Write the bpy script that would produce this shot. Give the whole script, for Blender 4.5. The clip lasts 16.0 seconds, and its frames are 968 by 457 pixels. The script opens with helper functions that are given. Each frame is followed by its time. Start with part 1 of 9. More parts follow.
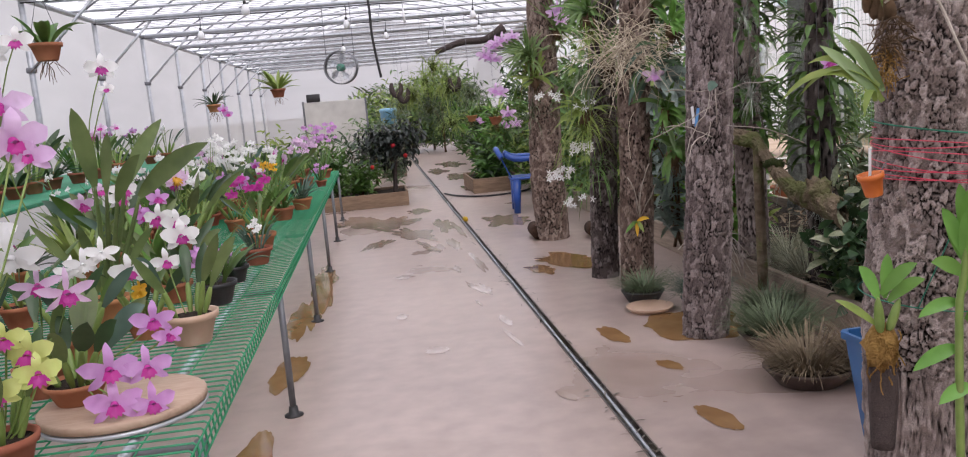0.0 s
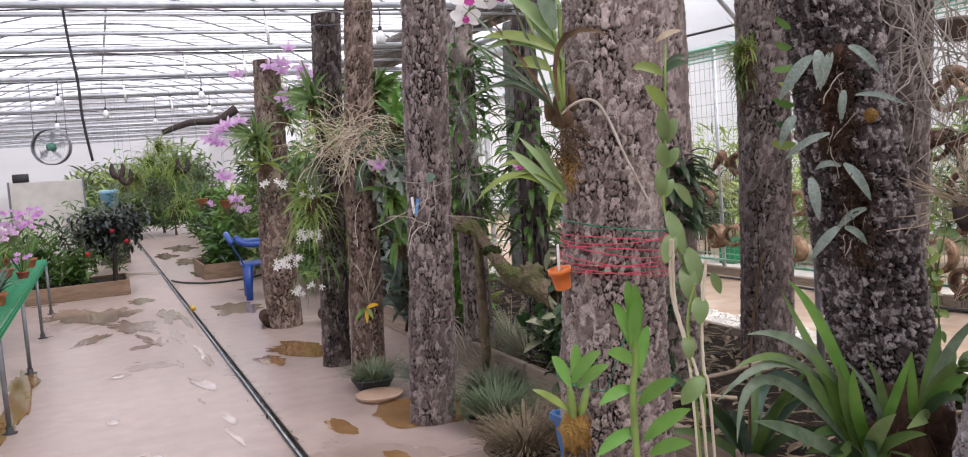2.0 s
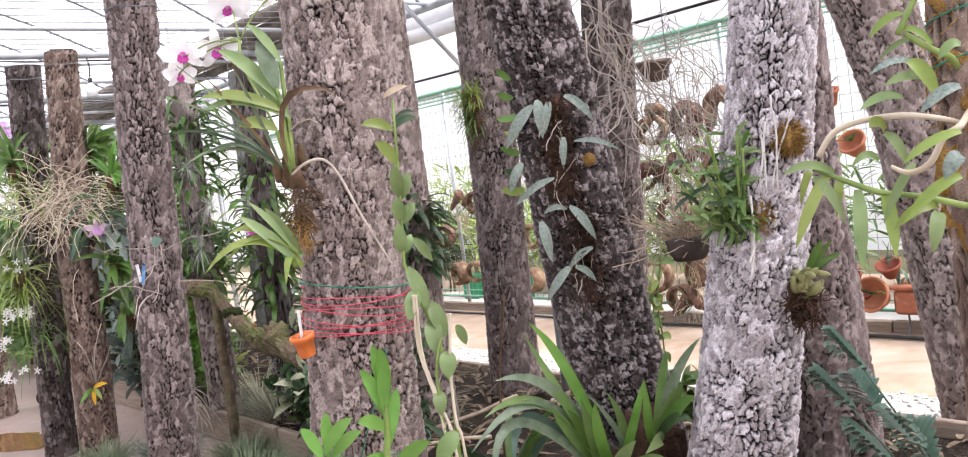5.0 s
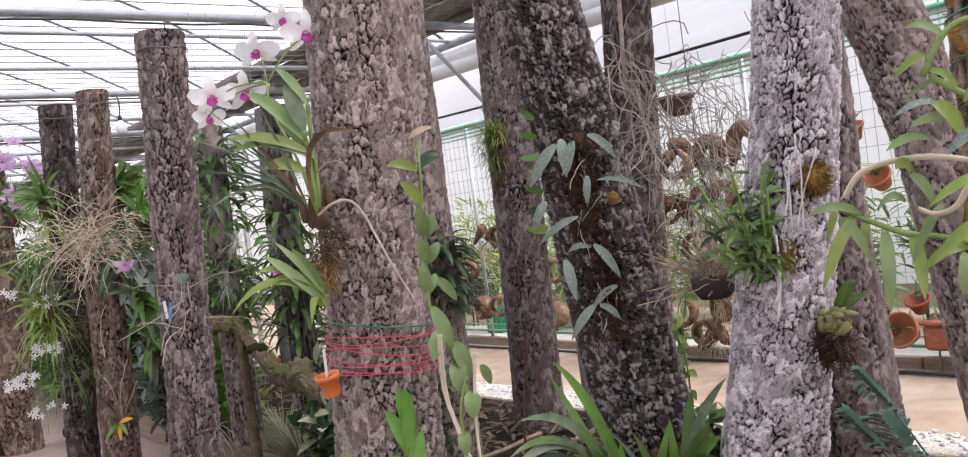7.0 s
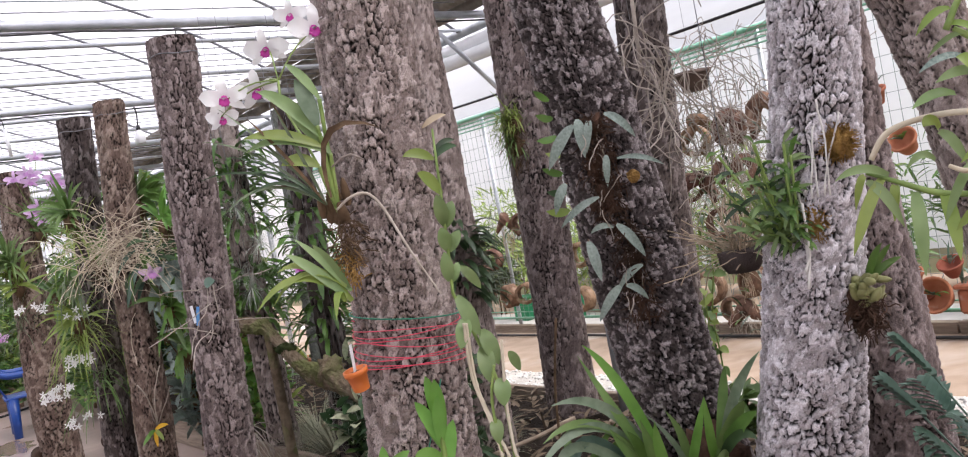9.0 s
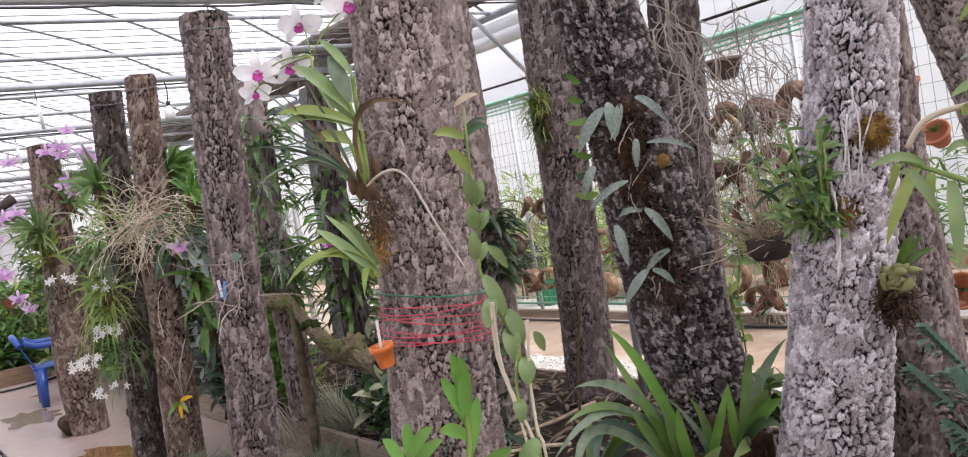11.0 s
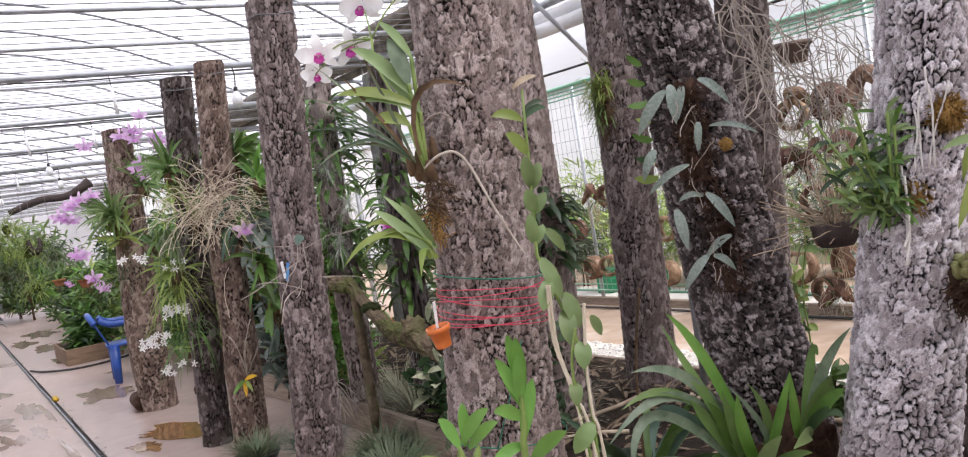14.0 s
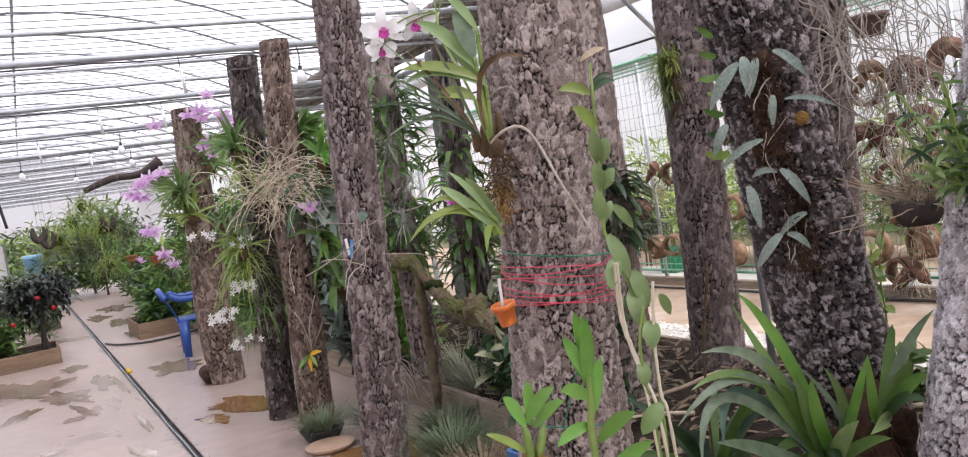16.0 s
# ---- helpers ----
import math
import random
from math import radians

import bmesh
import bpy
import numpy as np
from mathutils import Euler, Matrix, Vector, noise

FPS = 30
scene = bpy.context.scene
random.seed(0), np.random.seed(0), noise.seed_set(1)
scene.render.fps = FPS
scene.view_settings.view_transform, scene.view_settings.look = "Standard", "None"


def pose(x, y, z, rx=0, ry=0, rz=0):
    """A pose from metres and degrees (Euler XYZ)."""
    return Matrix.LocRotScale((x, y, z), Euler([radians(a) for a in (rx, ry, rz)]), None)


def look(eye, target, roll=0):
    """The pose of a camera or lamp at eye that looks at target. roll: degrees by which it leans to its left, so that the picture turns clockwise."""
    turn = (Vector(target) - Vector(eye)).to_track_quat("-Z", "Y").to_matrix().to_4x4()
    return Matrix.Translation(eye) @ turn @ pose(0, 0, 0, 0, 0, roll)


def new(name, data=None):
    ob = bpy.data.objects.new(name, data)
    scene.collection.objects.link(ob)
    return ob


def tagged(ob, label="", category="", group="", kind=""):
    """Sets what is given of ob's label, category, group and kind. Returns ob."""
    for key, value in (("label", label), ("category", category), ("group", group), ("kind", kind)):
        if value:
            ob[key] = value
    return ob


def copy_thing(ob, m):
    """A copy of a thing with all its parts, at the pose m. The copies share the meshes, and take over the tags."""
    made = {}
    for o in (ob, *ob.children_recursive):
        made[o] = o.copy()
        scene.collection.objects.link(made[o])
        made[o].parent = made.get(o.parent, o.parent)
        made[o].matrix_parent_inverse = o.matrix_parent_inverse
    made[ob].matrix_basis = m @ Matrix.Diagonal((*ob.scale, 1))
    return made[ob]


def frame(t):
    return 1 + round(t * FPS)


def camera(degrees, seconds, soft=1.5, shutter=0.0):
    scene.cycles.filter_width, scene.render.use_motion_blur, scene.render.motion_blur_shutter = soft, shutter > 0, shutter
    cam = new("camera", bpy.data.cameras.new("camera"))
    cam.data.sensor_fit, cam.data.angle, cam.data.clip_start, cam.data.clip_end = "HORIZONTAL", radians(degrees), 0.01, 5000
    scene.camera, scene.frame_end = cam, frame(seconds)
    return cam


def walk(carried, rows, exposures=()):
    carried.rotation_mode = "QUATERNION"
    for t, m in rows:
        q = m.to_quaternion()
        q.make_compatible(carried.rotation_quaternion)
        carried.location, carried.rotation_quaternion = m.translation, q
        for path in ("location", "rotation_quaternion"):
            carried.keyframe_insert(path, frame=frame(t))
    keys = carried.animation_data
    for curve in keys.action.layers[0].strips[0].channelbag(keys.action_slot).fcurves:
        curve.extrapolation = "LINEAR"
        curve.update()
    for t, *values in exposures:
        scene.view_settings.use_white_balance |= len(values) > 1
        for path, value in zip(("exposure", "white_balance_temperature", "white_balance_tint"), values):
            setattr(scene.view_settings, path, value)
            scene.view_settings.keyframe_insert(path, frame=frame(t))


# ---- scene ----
cam = camera(57.8, 16.0, 1.1)
PATH = [
    (0, (0.614, 0.117, 1.403), (0.841, 2.083, 1.111), -5.0),
    (0.5, (0.681, 0.157, 1.422), (1.065, 2.1, 1.147), -6.2),
    (1, (0.702, 0.155, 1.427), (1.224, 2.076, 1.23), -3.5),
    (1.5, (0.716, 0.134, 1.432), (1.373, 2.015, 1.255), -3.7),
    (2, (0.728, 0.1, 1.449), (1.526, 1.926, 1.289), -4.3),
    (2.5, (0.77, 0.122, 1.463), (1.628, 1.919, 1.276), -6.1),
    (3, (0.825, 0.168, 1.463), (1.835, 1.888, 1.305), -5.8),
    (3.5, (0.836, 0.152, 1.464), (2.045, 1.739, 1.324), -6.9),
    (4, (0.81, 0.152, 1.47), (2.091, 1.681, 1.321), -7.6),
    (6.5, (0.778, 0.141, 1.521), (2.062, 1.672, 1.452), -7.6),
    (7, (0.778, 0.143, 1.516), (2.04, 1.694, 1.469), -7.7),
    (7.5, (0.78, 0.149, 1.511), (2.023, 1.715, 1.465), -8.0),
    (8, (0.788, 0.155, 1.51), (2.016, 1.733, 1.46), -9.3),
    (8.5, (0.8, 0.155, 1.509), (2.018, 1.741, 1.462), -10.2),
    (9, (0.799, 0.161, 1.503), (2.017, 1.746, 1.442), -11.0),
    (11.5, (0.778, 0.17, 1.49), (1.933, 1.8, 1.401), -9.2),
    (12, (0.783, 0.174, 1.487), (1.916, 1.82, 1.395), -9.0),
    (12.5, (0.78, 0.172, 1.485), (1.89, 1.833, 1.386), -8.5),
    (13, (0.78, 0.171, 1.486), (1.871, 1.845, 1.385), -8.9),
    (13.5, (0.784, 0.165, 1.482), (1.854, 1.851, 1.38), -9.5),
    (14, (0.791, 0.163, 1.476), (1.843, 1.861, 1.385), -9.2),
    (14.5, (0.791, 0.187, 1.474), (1.8, 1.91, 1.369), -9.5),
    (15, (0.783, 0.196, 1.47), (1.756, 1.94, 1.366), -8.7),
    (15.5, (0.796, 0.205, 1.468), (1.744, 1.962, 1.356), -8.9),
    (16, (0.795, 0.202, 1.469), (1.722, 1.97, 1.353), -9.2),
]
walk(cam, [(t, look(eye, target, roll)) for t, eye, target, roll in PATH], [(0.0, 0.12, 6560, 16), (2.0, 0.32, 6560, 16), (3.0, 0.42, 6560, 16), (3.5, 0.6, 6560, 16), (4.0, 1.05, 6560, 16), (4.4, 1.1, 6560, 16), (5.4, 0.8, 6560, 16), (6.5, 0.36, 6560, 16), (7.5, 0.42, 6560, 16), (12.5, 0.43, 6560, 16), (16.0, 0.43, 6560, 16)])
SKY_STRENGTH, SUN_STRENGTH = 0.20, 4.2

# ---------------------------------------------------------------- light
world = bpy.data.worlds.new("overcast_sky")
scene.world = world
world.use_nodes = True
wn, wl = world.node_tree.nodes, world.node_tree.links
sky = wn.new("ShaderNodeTexSky")
sky.sky_type, sky.sun_disc = "NISHITA", False
sky.sun_elevation, sky.sun_rotation = radians(52), radians(150)
coord = wn.new("ShaderNodeTexCoord")
cloud = wn.new("ShaderNodeTexNoise")
cloud.inputs["Scale"].default_value, cloud.inputs["Detail"].default_value = 2.2, 6
stretch = wn.new("ShaderNodeMapping")
stretch.inputs["Scale"].default_value = (1, 1, 3.5)
wl.new(coord.outputs["Generated"], stretch.inputs["Vector"])
wl.new(stretch.outputs["Vector"], cloud.inputs["Vector"])
ramp = wn.new("ShaderNodeValToRGB")
ramp.color_ramp.elements[0].color, ramp.color_ramp.elements[1].color = (7.2, 7.4, 8.0, 1), (10.5, 10.6, 10.9, 1)
ramp.color_ramp.elements[0].position, ramp.color_ramp.elements[1].position = 0.35, 0.7
wl.new(cloud.outputs["Fac"], ramp.inputs["Fac"])
veil = wn.new("ShaderNodeMix")
veil.data_type = "RGBA"
veil.inputs["Factor"].default_value = 0.9
wl.new(sky.outputs["Color"], veil.inputs["A"])
wl.new(ramp.outputs["Color"], veil.inputs["B"])
wl.new(veil.outputs["Result"], wn["Background"].inputs["Color"])
wn["Background"].inputs["Strength"].default_value = SKY_STRENGTH

sun = new("sun", bpy.data.lights.new("sun", "SUN"))
sun.data.energy, sun.data.angle, sun.data.color = SUN_STRENGTH, radians(24), (1.0, 0.97, 0.92)
sun.matrix_world = look((6, -8, 14), (1, 3, 0))


# ---------------------------------------------------------------- meshes
def smooth_line(pts, rad, cuts=4):
    """A rounder line through the same points, with its thickness."""
    out, thick = [], []
    for i in range(len(pts) - 1):
        p0, p1, p2, p3 = pts[max(i - 1, 0)], pts[i], pts[i + 1], pts[min(i + 2, len(pts) - 1)]
        for k in range(cuts):
            t = k / cuts
            out.append(p1 + (p2 - p0) * (t / 2) + (p0 * 2 - p1 * 5 + p2 * 4 - p3) * (t * t / 2) + (p1 * 3 - p0 - p2 * 3 + p3) * (t ** 3 / 2))
            thick.append(rad[i] * (1 - t) + rad[i + 1] * t)
    return out + [pts[-1]], thick + [rad[-1]]


class Geo:
    """Vertices and faces of one mesh."""

    def __init__(self):
        self.v, self.f, self.marks = [], [], {}

    def add(self, verts, faces):
        k = len(self.v)
        self.v += [tuple(p) for p in verts]
        self.f += [tuple(i + k for i in f) for f in faces]
        return self

    def box(self, lo, hi, m=None, bevel=0.0):
        (x0, y0, z0), (x1, y1, z1) = lo, hi
        if bevel:
            b = bevel
            vs, fs = [], []
            for z, q in ((z0, b), (z0 + b, 0), (z1 - b, 0), (z1, b)):
                vs += [(x0 + q, y0 + b, z), (x0 + b, y0 + q, z), (x1 - b, y0 + q, z), (x1 - q, y0 + b, z),
                       (x1 - q, y1 - b, z), (x1 - b, y1 - q, z), (x0 + b, y1 - q, z), (x0 + q, y1 - b, z)]
            for r in range(3):
                for i in range(8):
                    j = (i + 1) % 8
                    fs.append((8 * r + i, 8 * r + j, 8 * r + 8 + j, 8 * r + 8 + i))
            fs += [tuple(range(7, -1, -1)), tuple(range(24, 32))]
        else:
            vs = [(x, y, z) for z in (z0, z1) for x, y in ((x0, y0), (x1, y0), (x1, y1), (x0, y1))]
            fs = [(3, 2, 1, 0), (4, 5, 6, 7), (0, 1, 5, 4), (1, 2, 6, 5), (2, 3, 7, 6), (3, 0, 4, 7)]
        if m is not None:
            vs = [m @ Vector(p) for p in vs]
        return self.add(vs, fs)

    def tube(self, pts, radius, n=8, cap=True):
        """A tube along points; radius is a number or one for each point."""
        pts = [Vector(p) for p in pts]
        rad = list(radius) if isinstance(radius, (list, tuple)) else [radius] * len(pts)
        if 3 <= len(pts) <= 7 and max(rad) >= 0.0035:
            pts, rad = smooth_line(pts, rad)
        k, side = len(self.v), None
        for i, p in enumerate(pts):
            d = (pts[min(i + 1, len(pts) - 1)] - pts[max(i - 1, 0)]).normalized()
            if side is None:
                side = d.orthogonal().normalized()
            else:
                side = (side - d * side.dot(d))
                side = side.normalized() if side.length > 1e-6 else d.orthogonal().normalized()
            up = d.cross(side)
            for a in range(n):
                w = 2 * math.pi * a / n
                self.v.append(tuple(p + (side * math.cos(w) + up * math.sin(w)) * rad[i]))
        for i in range(len(pts) - 1):
            for a in range(n):
                b = (a + 1) % n
                self.f.append((k + i * n + a, k + i * n + b, k + i * n + n + b, k + i * n + n + a))
        if cap:
            self.f.append(tuple(k + a for a in range(n - 1, -1, -1)))
            self.f.append(tuple(k + (len(pts) - 1) * n + a for a in range(n)))
        return self

    def lathe(self, prof, n=20, at=(0, 0, 0), m=None, cap=True):
        """A turned body: prof is a list of (radius, height)."""
        k = len(self.v)
        for r, z in prof:
            for a in range(n):
                w = 2 * math.pi * a / n
                p = Vector((at[0] + r * math.cos(w), at[1] + r * math.sin(w), at[2] + z))
                self.v.append(tuple(m @ p if m is not None else p))
        for i in range(len(prof) - 1):
            for a in range(n):
                b = (a + 1) % n
                self.f.append((k + i * n + a, k + i * n + b, k + i * n + n + b, k + i * n + n + a))
        if cap:
            self.f.append(tuple(k + a for a in range(n - 1, -1, -1)))
            self.f.append(tuple(k + (len(prof) - 1) * n + a for a in range(n)))
        return self

    def leaf(self, base, way, length, width, droop=0.3, seg=7, fold=0.18, up=(0, 0, 1), shape="strap", curl=0.0):
        """A folded blade that leaves base along way and bends down."""
        k = len(self.v)
        d = Vector(way).normalized()
        upv = Vector(up)
        side = d.cross(upv)
        side = side.normalized() if side.length > 1e-3 else d.orthogonal().normalized()
        p, step = Vector(base), length / seg
        for i in range(seg + 1):
            t = i / seg
            if shape == "strap":
                w = width * (0.55 + 0.45 * min(1, t * 4)) * (1 - max(0, (t - 0.55) / 0.45) ** 2.2)
            elif shape == "oval":
                w = width * (max(0.03, math.sin(math.pi * min(1, 0.06 + 0.94 * t)) ** 0.75))
            else:
                w = width * max(0.03, (1 - t) ** 0.7 * min(1, 0.25 + 3.5 * t))
            w = max(w, 0.0015)
            nrm = side.cross(d).normalized()
            s2 = side * math.cos(curl * t) + nrm * math.sin(curl * t)
            self.v += [tuple(p - s2 * w * 0.5 + nrm * fold * w), tuple(p), tuple(p + s2 * w * 0.5 + nrm * fold * w)]
            p = p + d * step
            d = (d + Vector((0, 0, -1)) * droop * (1.0 / seg) * (1 + t)).normalized()
        for i in range(seg):
            a = k + 3 * i
            self.f += [(a, a + 1, a + 4, a + 3), (a + 1, a + 2, a + 5, a + 4)]
        return self

    def blob(self, c, r, n=10, rough=0.25, seed=0.0, squash=1.0):
        """A lumpy rounded body."""
        k, rings = len(self.v), n // 2 + 1
        for i in range(rings + 1):
            ph = math.pi * i / rings
            for a in range(n):
                w = 2 * math.pi * a / n
                d = Vector((math.sin(ph) * math.cos(w), math.sin(ph) * math.sin(w), math.cos(ph)))
                s = r * (1 + rough * noise.noise(d * 2.3 + Vector((seed, seed * 1.7, 0))))
                self.v.append((c[0] + d.x * s, c[1] + d.y * s, c[2] + d.z * s * squash))
        for i in range(rings):
            for a in range(n):
                b = (a + 1) % n
                self.f.append((k + i * n + a, k + (i + 1) * n + a, k + (i + 1) * n + b, k + i * n + b))
        return self

    def moved(self, m):
        self.v = [tuple(m @ Vector(p)) for p in self.v]
        return self

    def join(self, other, m=None):
        return self.add([m @ Vector(p) for p in other.v] if m is not None else other.v, other.f)

    def mesh(self, name, material, smooth=True):
        me = bpy.data.meshes.new(name)
        me.from_pydata(self.v, [], self.f)
        if material:
            me.materials.append(material)
        if smooth:
            me.polygons.foreach_set("use_smooth", [True] * len(me.polygons))
        for key, values in self.marks.items():
            me.attributes.new(key, "FLOAT", "POINT").data.foreach_set("value", values)
        me.update()
        return me


def part(name, geo, material, parent, label="", smooth=True, kind=""):
    """One mesh under a thing or under a part."""
    ob = new(name, geo.mesh(name, material, smooth) if isinstance(geo, Geo) else geo)
    ob.parent = parent
    return tagged(ob, label, kind=kind)


def thing(name, label, category, group="", at=(0, 0, 0), turn=0.0, kind=""):
    ob = new(name)
    ob.empty_display_size = 0.05
    ob.matrix_basis = pose(*at, 0, 0, turn)
    return tagged(ob, label, category, group, kind)


def solo(name, geo, material, label, category, group="", smooth=True, kind=""):
    """A thing that is one mesh."""
    return tagged(new(name, geo.mesh(name, material, smooth)), label, category, group, kind)


def rnd(a, b):
    return random.uniform(a, b)


def arc(p0, p1, sag, n=8, side=(0, 0, -1)):
    """Points on a bow from p0 to p1."""
    a, b, s = Vector(p0), Vector(p1), Vector(side)
    return [a.lerp(b, i / n) + s * sag * 4 * (i / n) * (1 - i / n) for i in range(n + 1)]


def wander(p0, way, length, n=8, wild=0.3, pull=(0, 0, -0.1)):
    """A crooked line, such as a root or a twig."""
    p, d, out = Vector(p0), Vector(way).normalized(), [Vector(p0)]
    for i in range(n):
        d = (d + Vector((rnd(-1, 1), rnd(-1, 1), rnd(-1, 1))) * wild + Vector(pull)).normalized()
        p = p + d * length / n
        out.append(p.copy())
    return out


# ---------------------------------------------------------------- materials
def surface(name, dark, light, rough=0.7, scale=8.0, big=1.2, bump=0.15, bump_scale=60.0, metal=0.0, spread=0.0,
            stretch=(1, 1, 1), sheen=0.0, through_light=0.0, stain=None, stain_at=(0.55, 0.75), gloss_stain=None, space="Object", dist=0.01):
    """A surface of two tones with grain, larger patches and fine relief."""
    m = bpy.data.materials.new(name)
    m.use_nodes = True
    n, l = m.node_tree.nodes, m.node_tree.links
    b = n["Principled BSDF"]
    b.inputs["Metallic"].default_value = metal
    tc, mp = n.new("ShaderNodeTexCoord"), n.new("ShaderNodeMapping")
    mp.inputs["Scale"].default_value = stretch
    if space == "World":
        geo = n.new("ShaderNodeNewGeometry")
        l.new(geo.outputs["Position"], mp.inputs["Vector"])
    else:
        l.new(tc.outputs["Object"], mp.inputs["Vector"])
    fine, wide, rel = (n.new("ShaderNodeTexNoise") for _ in range(3))
    for tex, s, d in ((fine, scale, 6), (wide, big, 4), (rel, bump_scale, 5)):
        tex.inputs["Scale"].default_value, tex.inputs["Detail"].default_value = s, d
        l.new(mp.outputs["Vector"], tex.inputs["Vector"])
    add = n.new("ShaderNodeMath")
    add.operation = "ADD"
    l.new(fine.outputs["Fac"], add.inputs[0])
    l.new(wide.outputs["Fac"], add.inputs[1])
    half = n.new("ShaderNodeMapRange")
    half.inputs["From Min"].default_value, half.inputs["From Max"].default_value = 0.7, 1.3
    l.new(add.outputs[0], half.inputs["Value"])
    mix = n.new("ShaderNodeMix")
    mix.data_type = "RGBA"
    mix.inputs["A"].default_value, mix.inputs["B"].default_value = (*dark, 1), (*light, 1)
    l.new(half.outputs["Result"], mix.inputs["Factor"])
    out = mix.outputs["Result"]
    if spread:
        info, hsv, mr = n.new("ShaderNodeObjectInfo"), n.new("ShaderNodeHueSaturation"), n.new("ShaderNodeMapRange")
        mr.inputs["To Min"].default_value, mr.inputs["To Max"].default_value = 1 - spread, 1 + spread
        l.new(info.outputs["Random"], mr.inputs["Value"])
        l.new(mr.outputs["Result"], hsv.inputs["Value"])
        hm = n.new("ShaderNodeMapRange")
        hm.inputs["To Min"].default_value, hm.inputs["To Max"].default_value = 0.5 - spread * 0.06, 0.5 + spread * 0.06
        l.new(info.outputs["Random"], hm.inputs["Value"])
        l.new(hm.outputs["Result"], hsv.inputs["Hue"])
        l.new(out, hsv.inputs["Color"])
        out = hsv.outputs["Color"]
    b.inputs["Roughness"].default_value = rough
    if rough > 0.78:
        b.inputs["Specular IOR Level"].default_value = 0.15
    if stain:
        st, sr = n.new("ShaderNodeTexNoise"), n.new("ShaderNodeMapRange")
        st.inputs["Scale"].default_value, st.inputs["Detail"].default_value, st.inputs["Distortion"].default_value = big * 1.7, 5, 0.6
        l.new(mp.outputs["Vector"], st.inputs["Vector"])
        sr.inputs["From Min"].default_value, sr.inputs["From Max"].default_value = stain_at
        l.new(st.outputs["Fac"], sr.inputs["Value"])
        m2 = n.new("ShaderNodeMix")
        m2.data_type = "RGBA"
        m2.inputs["B"].default_value = (*stain, 1)
        l.new(sr.outputs["Result"], m2.inputs["Factor"])
        l.new(out, m2.inputs["A"])
        out = m2.outputs["Result"]
        if gloss_stain is not None:
            gr = n.new("ShaderNodeMapRange")
            gr.inputs["To Min"].default_value, gr.inputs["To Max"].default_value = rough, gloss_stain
            l.new(sr.outputs["Result"], gr.inputs["Value"])
            l.new(gr.outputs["Result"], b.inputs["Roughness"])
    l.new(out, b.inputs["Base Color"])
    bp = n.new("ShaderNodeBump")
    bp.inputs["Strength"].default_value, bp.inputs["Distance"].default_value = bump, dist
    l.new(rel.outputs["Fac"], bp.inputs["Height"])
    l.new(bp.outputs["Normal"], b.inputs["Normal"])
    if through_light:
        tr, ms = n.new("ShaderNodeBsdfTranslucent"), n.new("ShaderNodeMixShader")
        l.new(out, tr.inputs["Color"])
        ms.inputs["Fac"].default_value = through_light
        l.new(b.outputs["BSDF"], ms.inputs[1])
        l.new(tr.outputs["BSDF"], ms.inputs[2])
        l.new(ms.outputs["Shader"], n["Material Output"].inputs["Surface"])
    return m


